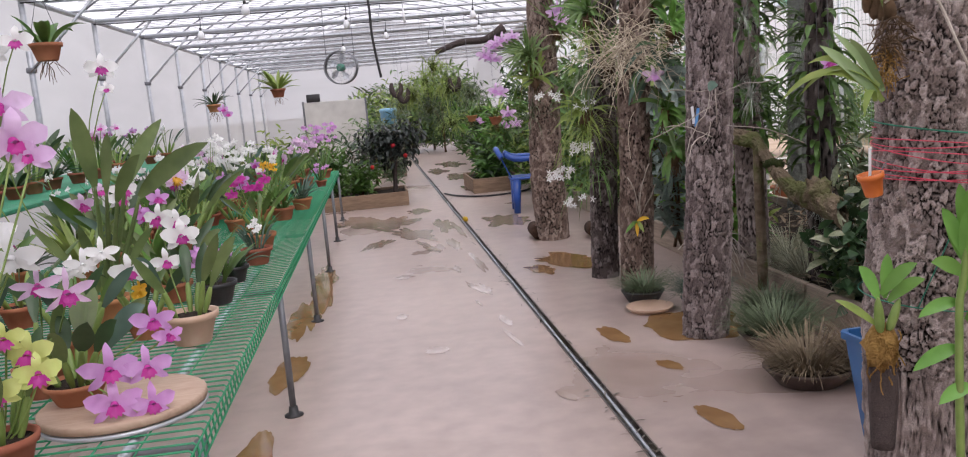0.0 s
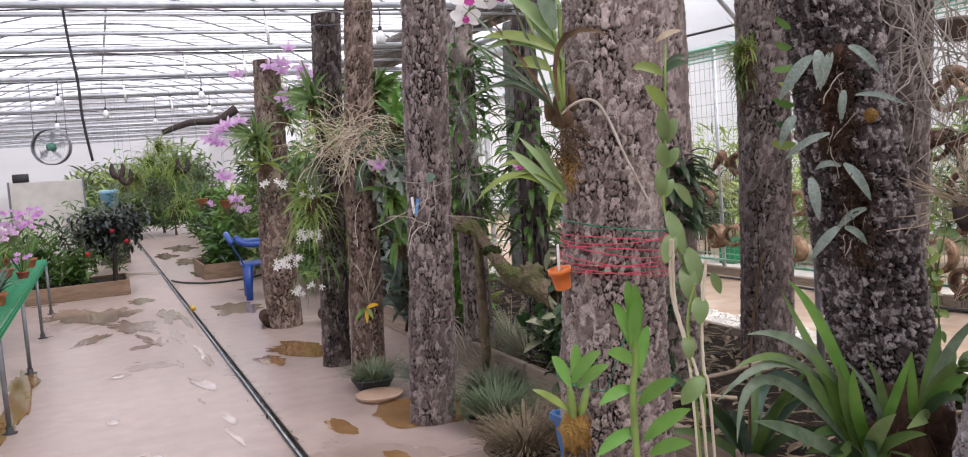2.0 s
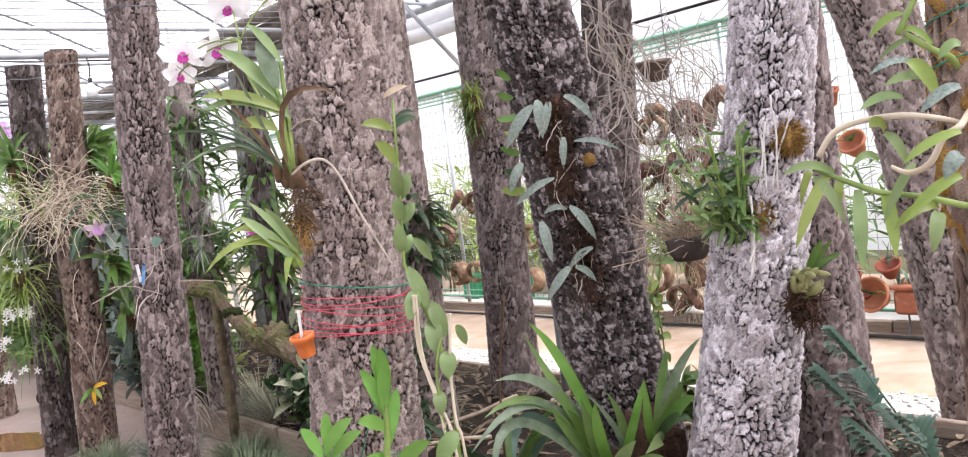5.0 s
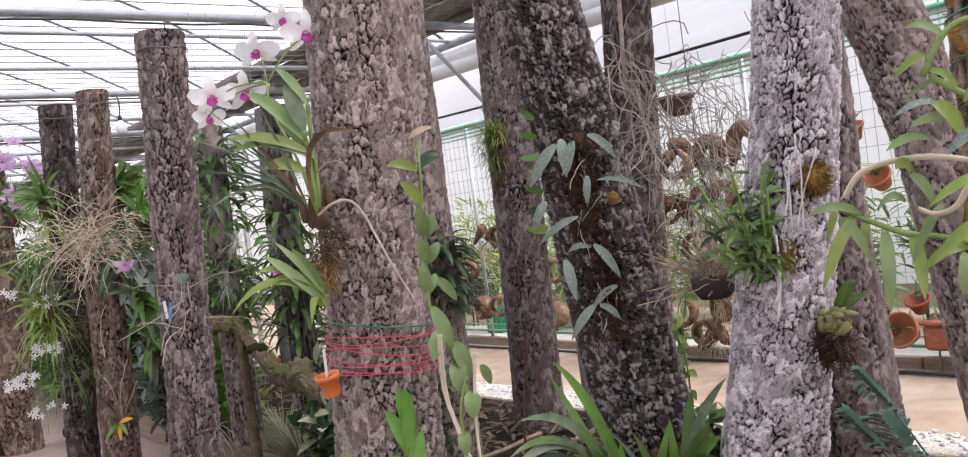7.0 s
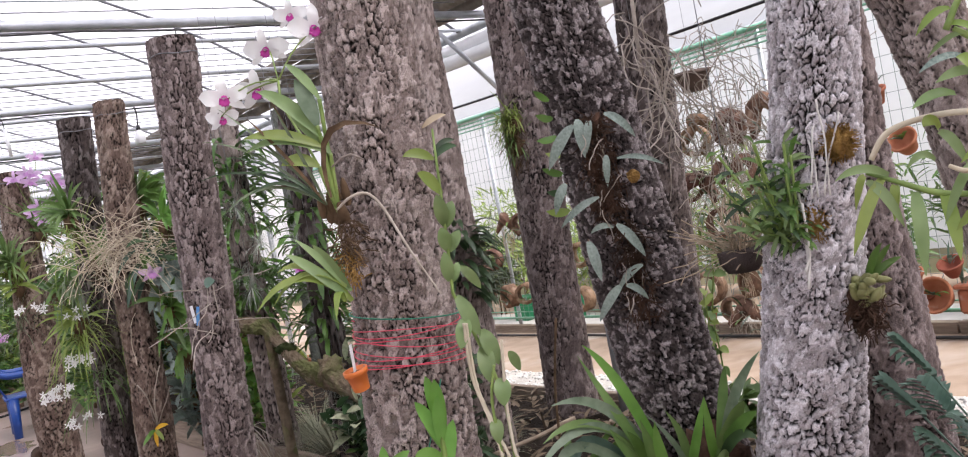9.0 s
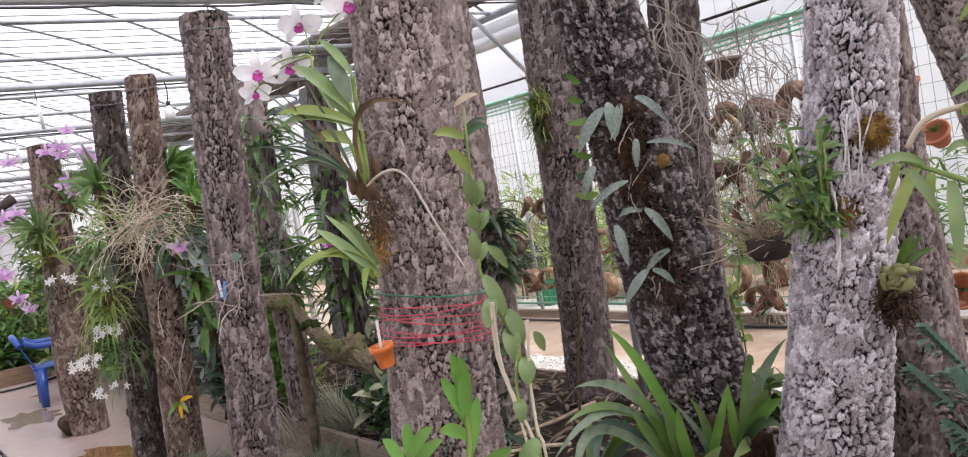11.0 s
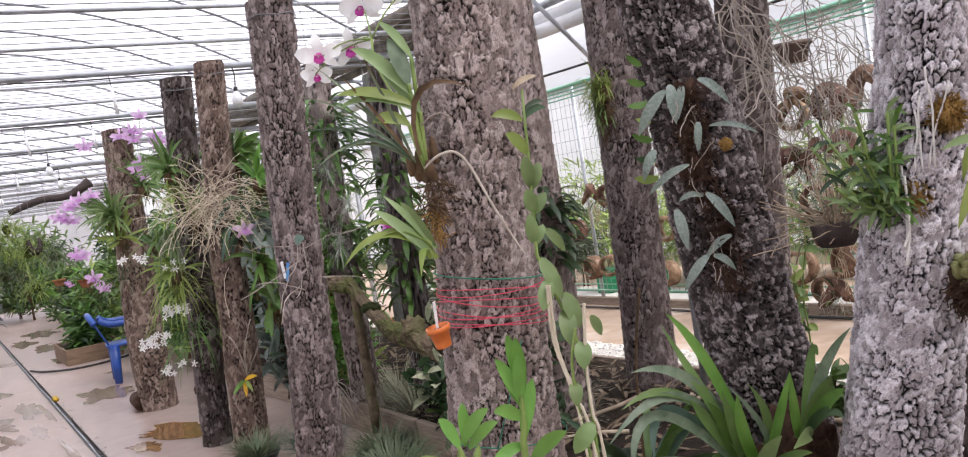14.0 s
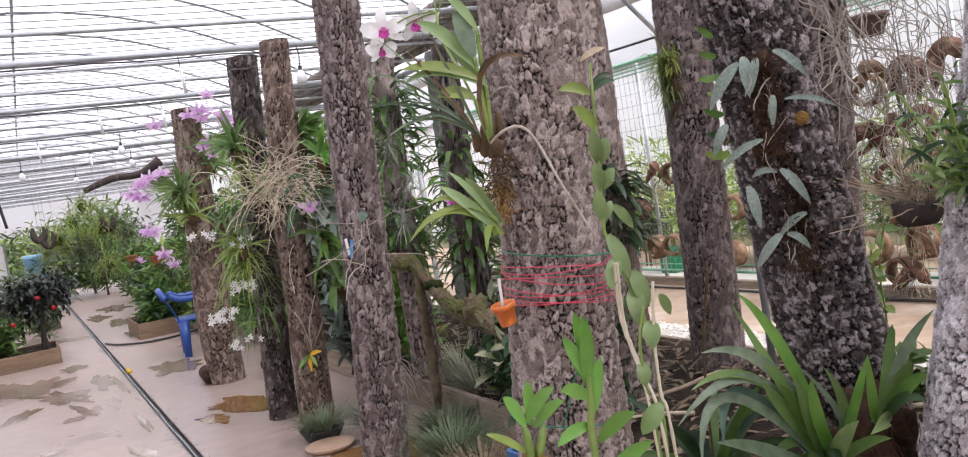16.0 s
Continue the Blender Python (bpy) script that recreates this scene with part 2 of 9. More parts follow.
def bark_material(name, dark, mid, pale, lichen, pale_at=0.60, crack=0.4):
    """Flaking bark: plates of several tones over darker bark with painted furrow shade, paler scales and lichen."""
    m = bpy.data.materials.new(name)
    m.use_nodes = True
    n, l = m.node_tree.nodes, m.node_tree.links
    b = n["Principled BSDF"]
    b.inputs["Roughness"].default_value, b.inputs["Specular IOR Level"].default_value = 0.82, 0.15
    tc = n.new("ShaderNodeTexCoord")

    def tex(kind, scale, source, detail=3.0, rough=0.5, **more):
        t = n.new(kind)
        t.inputs["Scale"].default_value = scale
        if kind == "ShaderNodeTexNoise":
            t.inputs["Detail"].default_value, t.inputs["Roughness"].default_value = detail, rough
        l.new(source, t.inputs["Vector"])
        return t

    def ranged(source, a, b2, lo, hi):
        r = n.new("ShaderNodeMapRange")
        for key, v in (("From Min", a), ("From Max", b2), ("To Min", lo), ("To Max", hi)):
            r.inputs[key].default_value = v
        l.new(source, r.inputs["Value"])
        return r.outputs["Result"]

    def math2(op, x, y):
        k = n.new("ShaderNodeMath")
        k.operation = op
        for i, v in enumerate((x, y)):
            if isinstance(v, float):
                k.inputs[i].default_value = v
            else:
                l.new(v, k.inputs[i])
        return k.outputs[0]

    def blend(fac, x, y, kind="MIX"):
        k = n.new("ShaderNodeMix")
        k.data_type, k.blend_type = "RGBA", kind
        if isinstance(fac, float):
            k.inputs["Factor"].default_value = fac
        else:
            l.new(fac, k.inputs["Factor"])
        for key, v in (("A", x), ("B", y)):
            if isinstance(v, tuple):
                k.inputs[key].default_value = (*v, 1)
            else:
                l.new(v, k.inputs[key])
        return k.outputs["Result"]

    def mark(key):
        k = n.new("ShaderNodeAttribute")
        k.attribute_name = key
        return k.outputs["Fac"]

    place = tc.outputs["Object"]
    wide, mid_n = tex("ShaderNodeTexNoise", 2.6, place, 4), tex("ShaderNodeTexNoise", 26, place, 6, 0.65)
    grain, fleck = tex("ShaderNodeTexNoise", 210, place, 5, 0.75), tex("ShaderNodeTexNoise", 62, place, 6, 0.7)
    chip = n.new("ShaderNodeTexVoronoi")
    chip.feature, chip.inputs["Scale"].default_value = "DISTANCE_TO_EDGE", 150
    l.new(place, chip.inputs["Vector"])
    tone = math2("ADD", math2("MULTIPLY", mark("plate_tone"), 1.15), math2("ADD", math2("MULTIPLY", mid_n.outputs["Fac"], 0.6), math2("MULTIPLY", wide.outputs["Fac"], 0.7)))
    col = blend(ranged(tone, 0.8, 1.22, 0.0, 1.0), tuple(d * 0.5 + c * 0.5 for d, c in zip(dark, mid)), mid)
    col = blend(ranged(tone, 1.2, 1.62, 0.0, 1.0), col, pale)
    col = blend(ranged(fleck.outputs["Fac"], pale_at, pale_at + 0.07, 0.0, 0.75), col, lichen)
    hv = n.new("ShaderNodeHueSaturation")
    l.new(ranged(grain.outputs["Fac"], 0.32, 0.68, 0.74, 1.26), hv.inputs["Value"])
    l.new(col, hv.inputs["Color"])
    # Dark furrow colour: the bark beneath, deepened to paint in crevice shade.
    furrow_shade = tuple(d * crack for d in dark)
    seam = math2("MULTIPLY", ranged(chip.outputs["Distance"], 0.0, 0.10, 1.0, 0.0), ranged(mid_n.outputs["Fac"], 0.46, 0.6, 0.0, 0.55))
    col = blend(math2("MAXIMUM", mark("bark_furrow_shade"), seam), hv.outputs["Color"], furrow_shade)
    l.new(col, b.inputs["Base Color"])
    high = math2("ADD", math2("MULTIPLY", math2("MINIMUM", chip.outputs["Distance"], 0.25), 1.6), math2("ADD", math2("MULTIPLY", grain.outputs["Fac"], 0.5), math2("MULTIPLY", fleck.outputs["Fac"], 0.9)))
    bp = n.new("ShaderNodeBump")
    bp.inputs["Strength"].default_value, bp.inputs["Distance"].default_value = 0.6, 0.005
    l.new(high, bp.inputs["Height"])
    l.new(bp.outputs["Normal"], b.inputs["Normal"])
    return m


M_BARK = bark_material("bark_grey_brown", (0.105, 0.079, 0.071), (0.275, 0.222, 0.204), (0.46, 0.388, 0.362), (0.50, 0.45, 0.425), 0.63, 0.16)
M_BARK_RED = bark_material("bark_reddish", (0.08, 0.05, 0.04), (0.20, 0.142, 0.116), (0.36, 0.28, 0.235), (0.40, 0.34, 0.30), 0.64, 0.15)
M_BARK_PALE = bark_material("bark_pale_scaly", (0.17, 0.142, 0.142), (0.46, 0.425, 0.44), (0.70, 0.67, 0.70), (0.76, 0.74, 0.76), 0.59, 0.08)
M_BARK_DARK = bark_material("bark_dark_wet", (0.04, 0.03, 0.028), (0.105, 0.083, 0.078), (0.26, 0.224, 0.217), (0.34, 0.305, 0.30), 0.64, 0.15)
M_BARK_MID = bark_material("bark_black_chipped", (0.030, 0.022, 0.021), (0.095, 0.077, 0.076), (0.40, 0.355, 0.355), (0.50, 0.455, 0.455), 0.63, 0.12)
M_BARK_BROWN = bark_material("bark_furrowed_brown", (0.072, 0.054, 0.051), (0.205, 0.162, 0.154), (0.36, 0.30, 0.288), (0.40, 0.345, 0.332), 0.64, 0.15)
M_DRY = surface("dry_brown_grass", (0.10, 0.072, 0.048), (0.27, 0.21, 0.145), 0.85, 20, 5, 0.2, 90, spread=0.2)
M_DARK_CLAY = surface("dark_clay", (0.05, 0.032, 0.026), (0.12, 0.08, 0.065), 0.75, 14, 4, 0.2, 80)
M_WOOD_END = surface("sawn_wood_end", (0.10, 0.075, 0.055), (0.21, 0.17, 0.13), 0.85, 30, 4, 0.3, 80)
M_FLOOR = surface("wet_concrete_floor", (0.32, 0.247, 0.217), (0.45, 0.352, 0.312), 0.33, 7, 0.45, 0.05, 160, space="World",
                  stain=(0.30, 0.22, 0.185), stain_at=(0.56, 0.72), gloss_stain=0.2)
M_MUD = surface("muddy_water", (0.19, 0.095, 0.035), (0.285, 0.165, 0.075), 0.06, 9, 2, 0.02, 30)
M_WET = surface("clear_wet_patch", (0.33, 0.255, 0.22), (0.42, 0.33, 0.29), 0.05, 9, 2, 0.015, 24)
M_SOIL = surface("dark_potting_soil", (0.016, 0.012, 0.009), (0.055, 0.04, 0.03), 0.95, 30, 4, 1.0, 70, dist=0.03)
M_SILT = surface("drain_silt", (0.05, 0.041, 0.034), (0.16, 0.135, 0.11), 0.3, 20, 4, 0.4, 70)
M_BOARD = surface("weathered_board", (0.19, 0.147, 0.112), (0.37, 0.30, 0.24), 0.8, 14, 1.5, 0.3, 60, stretch=(6, 0.5, 6))
M_PLANK = surface("planter_plank", (0.15, 0.095, 0.058), (0.30, 0.205, 0.135), 0.75, 12, 2, 0.25, 50, stretch=(0.6, 4, 6))
M_PIPE = surface("galvanised_pipe", (0.34, 0.36, 0.39), (0.52, 0.54, 0.57), 0.42, 12, 1.5, 0.06, 60, metal=0.35)
M_PIPE_DULL = surface("dull_steel", (0.13, 0.135, 0.15), (0.24, 0.245, 0.26), 0.55, 14, 2, 0.1, 70, metal=0.5)
M_GREEN_WIRE = surface("green_coated_wire", (0.006, 0.17, 0.07), (0.016, 0.29, 0.13), 0.5, 20, 3, 0.02, 60)
M_GREEN_PALE = surface("faded_green_rail", (0.10, 0.30, 0.19), (0.24, 0.46, 0.34), 0.5, 20, 3, 0.05, 60)
M_BLACK = surface("black_rubber", (0.010, 0.010, 0.011), (0.035, 0.034, 0.036), 0.55, 20, 3, 0.1, 70)
M_BLUE = surface("blue_plastic", (0.010, 0.05, 0.25), (0.02, 0.085, 0.36), 0.36, 6, 2, 0.02, 60)
M_BLUE_BIN = surface("blue_grey_bin", (0.018, 0.09, 0.24), (0.035, 0.14, 0.33), 0.4, 6, 3, 0.05, 50, stain=(0.05, 0.12, 0.22))
M_TERRA = surface("terracotta", (0.27, 0.095, 0.05), (0.43, 0.185, 0.105), 0.8, 12, 4, 0.12, 90, spread=0.25, stain=(0.48, 0.36, 0.30), stain_at=(0.6, 0.8))
M_ORANGE = surface("orange_plastic_pot", (0.55, 0.13, 0.02), (0.68, 0.19, 0.04), 0.45, 10, 3, 0.03, 60)
M_BUFF = surface("buff_plastic_pot", (0.50, 0.335, 0.235), (0.60, 0.42, 0.31), 0.5, 8, 3, 0.05, 70)
M_WHITE = surface("white_plastic", (0.68, 0.69, 0.71), (0.82, 0.82, 0.83), 0.4, 8, 2, 0.02, 40)
M_PANEL = surface("pale_grey_board", (0.42, 0.41, 0.38), (0.56, 0.55, 0.51), 0.7, 5, 1, 0.05, 60)
M_MOSS = surface("brown_moss", (0.19, 0.10, 0.028), (0.46, 0.28, 0.09), 0.95, 30, 8, 1.0, 130, dist=0.02)
M_MOSS_GREEN = surface("green_moss", (0.03, 0.045, 0.015), (0.10, 0.12, 0.045), 0.95, 30, 6, 1.0, 110, dist=0.02)
M_ROOT = surface("grey_aerial_root", (0.24, 0.20, 0.165), (0.46, 0.41, 0.36), 0.8, 30, 6, 0.2, 90, spread=0.2)
M_ROOT_DARK = surface("brown_root", (0.06, 0.038, 0.022), (0.17, 0.11, 0.065), 0.85, 30, 6, 0.3, 90)
M_ROOT_BLACK = surface("blackish_root", (0.026, 0.015, 0.010), (0.095, 0.052, 0.034), 0.85, 40, 6, 0.4, 90)
M_STRAW = surface("dry_straw", (0.28, 0.215, 0.15), (0.50, 0.42, 0.315), 0.85, 20, 5, 0.2, 90, spread=0.2)


def leafy(name, dark, light, rough=0.42, spread=0.18, through_light=0.22, scale=10):
    return surface(name, dark, light, rough, scale, 2.5, 0.06, 45, spread=spread, through_light=through_light)


M_LEAF = leafy("green_leaf", (0.045, 0.105, 0.018), (0.115, 0.215, 0.045))
M_LEAF_DARK = leafy("dark_green_leaf", (0.018, 0.045, 0.016), (0.055, 0.105, 0.040))
M_LEAF_BRIGHT = leafy("fresh_green_leaf", (0.085, 0.22, 0.030), (0.17, 0.36, 0.07), 0.4, 0.12, 0.3)
M_LEAF_LIME = leafy("yellow_green_leaf", (0.16, 0.24, 0.04), (0.30, 0.38, 0.10), 0.42, 0.12, 0.32)
M_LEAF_GREY = leafy("grey_green_leaf", (0.085, 0.135, 0.11), (0.30, 0.365, 0.32), 0.5, 0.12, 0.12, 130)
M_LEAF_BLUE = leafy("blue_green_leaf", (0.034, 0.075, 0.050), (0.095, 0.16, 0.12), 0.5, 0.15, 0.12)
M_LEAF_BLACK = leafy("blackish_leaf", (0.006, 0.012, 0.010), (0.018, 0.030, 0.022), 0.35, 0.2, 0.05)
M_LEAF_CLUMP = leafy("mid_green_leaf", (0.075, 0.15, 0.035), (0.17, 0.27, 0.085), 0.42, 0.14, 0.25)
M_LEAF_STRIPED = leafy("greyish_striped_leaf", (0.085, 0.135, 0.075), (0.215, 0.28, 0.19), 0.42, 0.12, 0.2, 26)
M_LEAF_VINE = leafy("soft_green_leaf", (0.13, 0.205, 0.065), (0.235, 0.325, 0.135), 0.45, 0.12, 0.25)
M_GRASS = leafy("greyish_grass", (0.06, 0.088, 0.040), (0.17, 0.21, 0.12), 0.55, 0.2, 0.15)
M_CANE = surface("pale_jointed_cane", (0.34, 0.28, 0.19), (0.62, 0.56, 0.44), 0.6, 14, 6, 0.2, 60, stretch=(1, 1, 0.4))
M_CANE_GREEN = surface("green_cane", (0.10, 0.17, 0.03), (0.24, 0.33, 0.09), 0.5, 14, 6, 0.1, 60)


def petal(name, dark, light):
    return surface(name, dark, light, 0.5, 14, 4, 0.05, 40, spread=0.1, through_light=0.3)


M_P_WHITE = petal("white_petal", (0.74, 0.74, 0.72), (0.88, 0.88, 0.88))
M_P_LILAC = petal("lilac_petal", (0.50, 0.20, 0.52), (0.70, 0.40, 0.72))
M_P_PALE_LILAC = petal("pale_lilac_petal", (0.58, 0.36, 0.60), (0.76, 0.56, 0.78))
M_P_PINK = petal("pale_pink_petal", (0.62, 0.40, 0.60), (0.80, 0.62, 0.78))
M_P_MAGENTA = petal("magenta_petal", (0.42, 0.02, 0.24), (0.62, 0.06, 0.40))
M_P_YELLOW = petal("yellow_petal", (0.72, 0.36, 0.02), (0.85, 0.55, 0.04))
M_P_LIME = petal("lime_petal", (0.50, 0.58, 0.14), (0.68, 0.72, 0.28))
M_P_RED = petal("red_petal", (0.40, 0.01, 0.012), (0.60, 0.03, 0.02))
M_RED_WIRE = surface("red_plastic_cord", (0.50, 0.03, 0.07), (0.70, 0.08, 0.13), 0.5, 30, 4, 0.05, 80)
M_GREEN_CORD = surface("green_cord", (0.005, 0.13, 0.075), (0.02, 0.24, 0.15), 0.5, 30, 4, 0.05, 80)
M_BLUE_TAG = surface("blue_tag", (0.05, 0.20, 0.50), (0.12, 0.32, 0.62), 0.5, 20, 4, 0.02, 40)


def film_material(name, tint, clear, veil_scale):
    """Milky plastic film that lets the sky's light in."""
    m = bpy.data.materials.new(name)
    m.use_nodes = True
    n, l = m.node_tree.nodes, m.node_tree.links
    n.remove(n["Principled BSDF"])
    geo, mp, tex = n.new("ShaderNodeNewGeometry"), n.new("ShaderNodeMapping"), n.new("ShaderNodeTexNoise")
    mp.inputs["Scale"].default_value = veil_scale
    tex.inputs["Scale"].default_value, tex.inputs["Detail"].default_value = 1.0, 5
    l.new(geo.outputs["Position"], mp.inputs["Vector"])
    l.new(mp.outputs["Vector"], tex.inputs["Vector"])
    mx = n.new("ShaderNodeMix")
    mx.data_type = "RGBA"
    mx.inputs["A"].default_value, mx.inputs["B"].default_value = (*[c * 0.82 for c in tint], 1), (*tint, 1)
    l.new(tex.outputs["Fac"], mx.inputs["Factor"])
    tr, tp, df, a, b = (n.new(k) for k in ("ShaderNodeBsdfTranslucent", "ShaderNodeBsdfTransparent", "ShaderNodeBsdfDiffuse", "ShaderNodeMixShader", "ShaderNodeMixShader"))
    for s in (tr, tp, df):
        l.new(mx.outputs["Result"], s.inputs["Color"])
    a.inputs["Fac"].default_value, b.inputs["Fac"].default_value = clear, 0.25
    l.new(tr.outputs["BSDF"], a.inputs[1])
    l.new(tp.outputs["BSDF"], a.inputs[2])
    l.new(a.outputs["Shader"], b.inputs[1])
    l.new(df.outputs["BSDF"], b.inputs[2])
    l.new(b.outputs["Shader"], n["Material Output"].inputs["Surface"])
    return m


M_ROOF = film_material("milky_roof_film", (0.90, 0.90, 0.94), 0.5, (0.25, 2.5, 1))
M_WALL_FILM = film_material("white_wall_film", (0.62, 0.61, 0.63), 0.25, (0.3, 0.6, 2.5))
M_SHADE_ROLL = surface("rolled_shade_net", (0.10, 0.085, 0.07), (0.24, 0.21, 0.18), 0.9, 12, 2, 0.4, 50)

# ---------------------------------------------------------------- ground, floor, drain
TIES = [5.3 + 2.54 * k for k in range(-3, 11)]

g = Geo().add([(-400, -400, -0.03), (400, -400, -0.03), (400, 400, -0.03), (-400, 400, -0.03)], [(0, 1, 2, 3)])
M_GROUND = surface("dry_earth_and_grass", (0.07, 0.075, 0.035), (0.20, 0.16, 0.10), 0.95, 0.8, 0.06, 0.3, 8, space="World")
solo("ground", g, M_GROUND, "dry earth and grass round the greenhouse", "ground", kind="structure", smooth=False)


def slab(x0, x1, y0, y1, nx, ny, z):
    """A concrete sheet with slight unevenness."""
    s = Geo()
    for j in range(ny + 1):
        for i in range(nx + 1):
            x, y = x0 + (x1 - x0) * i / nx, y0 + (y1 - y0) * j / ny
            s.v.append((x, y, z + 0.001 * noise.noise(Vector((x * 0.7, y * 0.5, 3.1)))))
    s.f += [(j * (nx + 1) + i, j * (nx + 1) + i + 1, (j + 1) * (nx + 1) + i + 1, (j + 1) * (nx + 1) + i) for j in range(ny) for i in range(nx)]
    return s


floor = Geo()
floor.join(slab(-3.1, 1.53, -4, 32, 24, 90, 0))
floor.join(slab(1.58, 9.2, -4, 32, 40, 90, 0))
solo("pavement", slab(4.62, 9.19, -3.9, 31, 24, 60, 0.006), surface("tan_packed_earth", (0.24, 0.175, 0.125), (0.37, 0.285, 0.22), 0.8, 5, 0.6, 0.15, 90, space="World", stain=(0.42, 0.36, 0.31), stain_at=(0.55, 0.7)), "tan packed earth path along the open side", "path", kind="structure")
solo("floor", floor, M_FLOOR, "damp pinkish concrete greenhouse floor with puddles", "floor", kind="structure")
g = Geo()
g.box((1.53, -4, -0.06), (1.58, 32, -0.035))
g.box((1.524, -4, -0.05), (1.53, 32, 0.0035)).box((1.58, -4, -0.05), (1.586, 32, 0.0035))
solo("drain_channel", g, M_SILT, "narrow silt-lined drain channel in the concrete floor", "drain", kind="structure", smooth=False)
# hoses lying in the drain
for k, (dx, z, r, m, word) in enumerate(((-0.012, -0.014, 0.006, M_BLACK, "black"), (0.012, -0.016, 0.006, M_BLACK, "black"), (-0.006, -0.002, 0.007, M_PIPE, "grey"))):
    pts = [(1.555 + dx + 0.012 * noise.noise(Vector((k * 7.0, y * 0.9, 0))), y, z + 0.004 * noise.noise(Vector((y, k, 2.0)))) for y in np.arange(-2, 25, 0.3)]
    solo("irrigation_hose", Geo().tube(pts, r, 8), m, f"{word} irrigation hose lying along the floor drain", "hose", "hoses in the drain")
g = Geo().tube([(1.585, 10.3, 0.02), (1.585, 10.42, 0.02)], 0.028, 10).tube([(1.585, 10.42, 0.02), (1.585, 10.47, 0.02)], 0.02, 10)
solo("hose_coupling", g, surface("yellow_plastic", (0.6, 0.35, 0.02), (0.7, 0.45, 0.03), 0.4), "yellow plastic hose coupling in the drain", "coupling")
g = Geo().tube([(1.6, 13.5, 0.02), (1.75, 13.0, 0.02), (2.1, 12.6, 0.02), (2.6, 12.7, 0.02), (3.0, 13.2, 0.02)], 0.014, 8)
solo("garden_hose", g, M_BLACK, "black garden hose curling across the concrete floor", "hose")


M_DAMP = surface("damp_brown_concrete", (0.20, 0.145, 0.11), (0.33, 0.25, 0.205), 0.12, 4, 1.2, 0.03, 30, space="World")


def puddle(x, y, rx, ry, turn, seed, m, name="puddle", label="shallow muddy puddle on the concrete", z=0.0028):
    """A thin irregular sheet of water."""
    n, p = 72, Geo()
    p.v.append((0, 0, 0.0004))
    for i in range(n):
        w = 2 * math.pi * i / n
        k = 1 + (0.30 if y < 6 else 0.62) * noise.noise(Vector((math.cos(w) * 1.4 + seed, math.sin(w) * 1.4, seed * 2.1))) + (0.12 if y < 6 else 0.4) * noise.noise(Vector((math.cos(w) * 3.5 + seed, math.sin(w) * 3.5, 1))) + 0.02 * noise.noise(Vector((math.cos(w) * 9 + seed, math.sin(w) * 9, 1)))
        p.v.append((rx * k * math.cos(w), ry * k * math.sin(w), 0))
    p.f += [(0, 1 + i, 1 + (i + 1) % n) for i in range(n)]
    ob = solo(name, p, m, label, "puddle", "puddles on the floor", kind="structure")
    ob.matrix_basis = pose(x, y, z, 0, 0, turn)
    return ob


for i, (x, y, rx, ry, a) in enumerate(((1.86, 4.9, 0.06, 0.20, 8), (1.92, 3.5, 0.055, 0.16, 10), (1.97, 4.25, 0.045, 0.09, 20), (0.02, 4.9, 0.10, 0.34, -5),
                                       (1.85, 7.0, 0.10, 0.16, 10), (2.15, 7.25, 0.20, 0.4, 30), (0.08, 7.4, 0.10, 0.9, 2), (2.35, 4.95, 0.3, 0.35, 0), (0.02, 6.2, 0.09, 0.6, 0), (-0.02, 3.6, 0.08, 0.5, 0),
                                       (0.95, 9.6, 0.16, 0.5, 10), (0.55, 9.2, 0.10, 0.35, -20), (1.05, 8.7, 0.05, 0.4, 12), (0.7, 10.1, 0.05, 0.5, 30), (0.75, 10.8, 0.26, 0.45, -10), (1.3, 10.2, 0.10, 0.5, 0), (0.35, 11.2, 0.3, 0.5, 0), (1.1, 11.7, 0.16, 0.3, 0), (2.0, 10.0, 0.22, 0.45, 0),
                                       (2.1, 16.5, 0.22, 0.7, 0), (1.85, 18.4, 0.2, 0.8, 0), (2.3, 20, 0.3, 0.9, 0), (2.05, 14.2, 0.1, 0.4, 0))):
    puddle(x, y, rx, ry, a, 3.1 * i + 1, M_MUD if y < 8 else M_DAMP)
for i, (x, y, rx, ry, a) in enumerate(((1.25, 6.6, 0.025, 0.20, 10), (1.20, 7.4, 0.03, 0.14, 0), (0.85, 5.0, 0.06, 0.07, 15), (1.30, 5.1, 0.02, 0.22, 8), (0.75, 7.3, 0.06, 0.10, 0), (0.95, 8.4, 0.10, 0.12, 0), (1.15, 8.6, 0.05, 0.2, 0), (0.68, 5.9, 0.04, 0.08, 0), (1.22, 6.05, 0.015, 0.12, 5), (1.30, 8.7, 0.05, 0.35, 4), (1.38, 4.0, 0.03, 0.09, 20), (1.31, 6.5, 0.04, 0.18, 6), (1.32, 5.5, 0.03, 0.14, 4), (1.40, 7.6, 0.035, 0.5, 2), (1.44, 9.6, 0.04, 0.6, 2))):
    puddle(x, y, rx, ry, a, 2.3 * i + 40, M_WET, "water_patch", "thin clear water patch reflecting the roof")

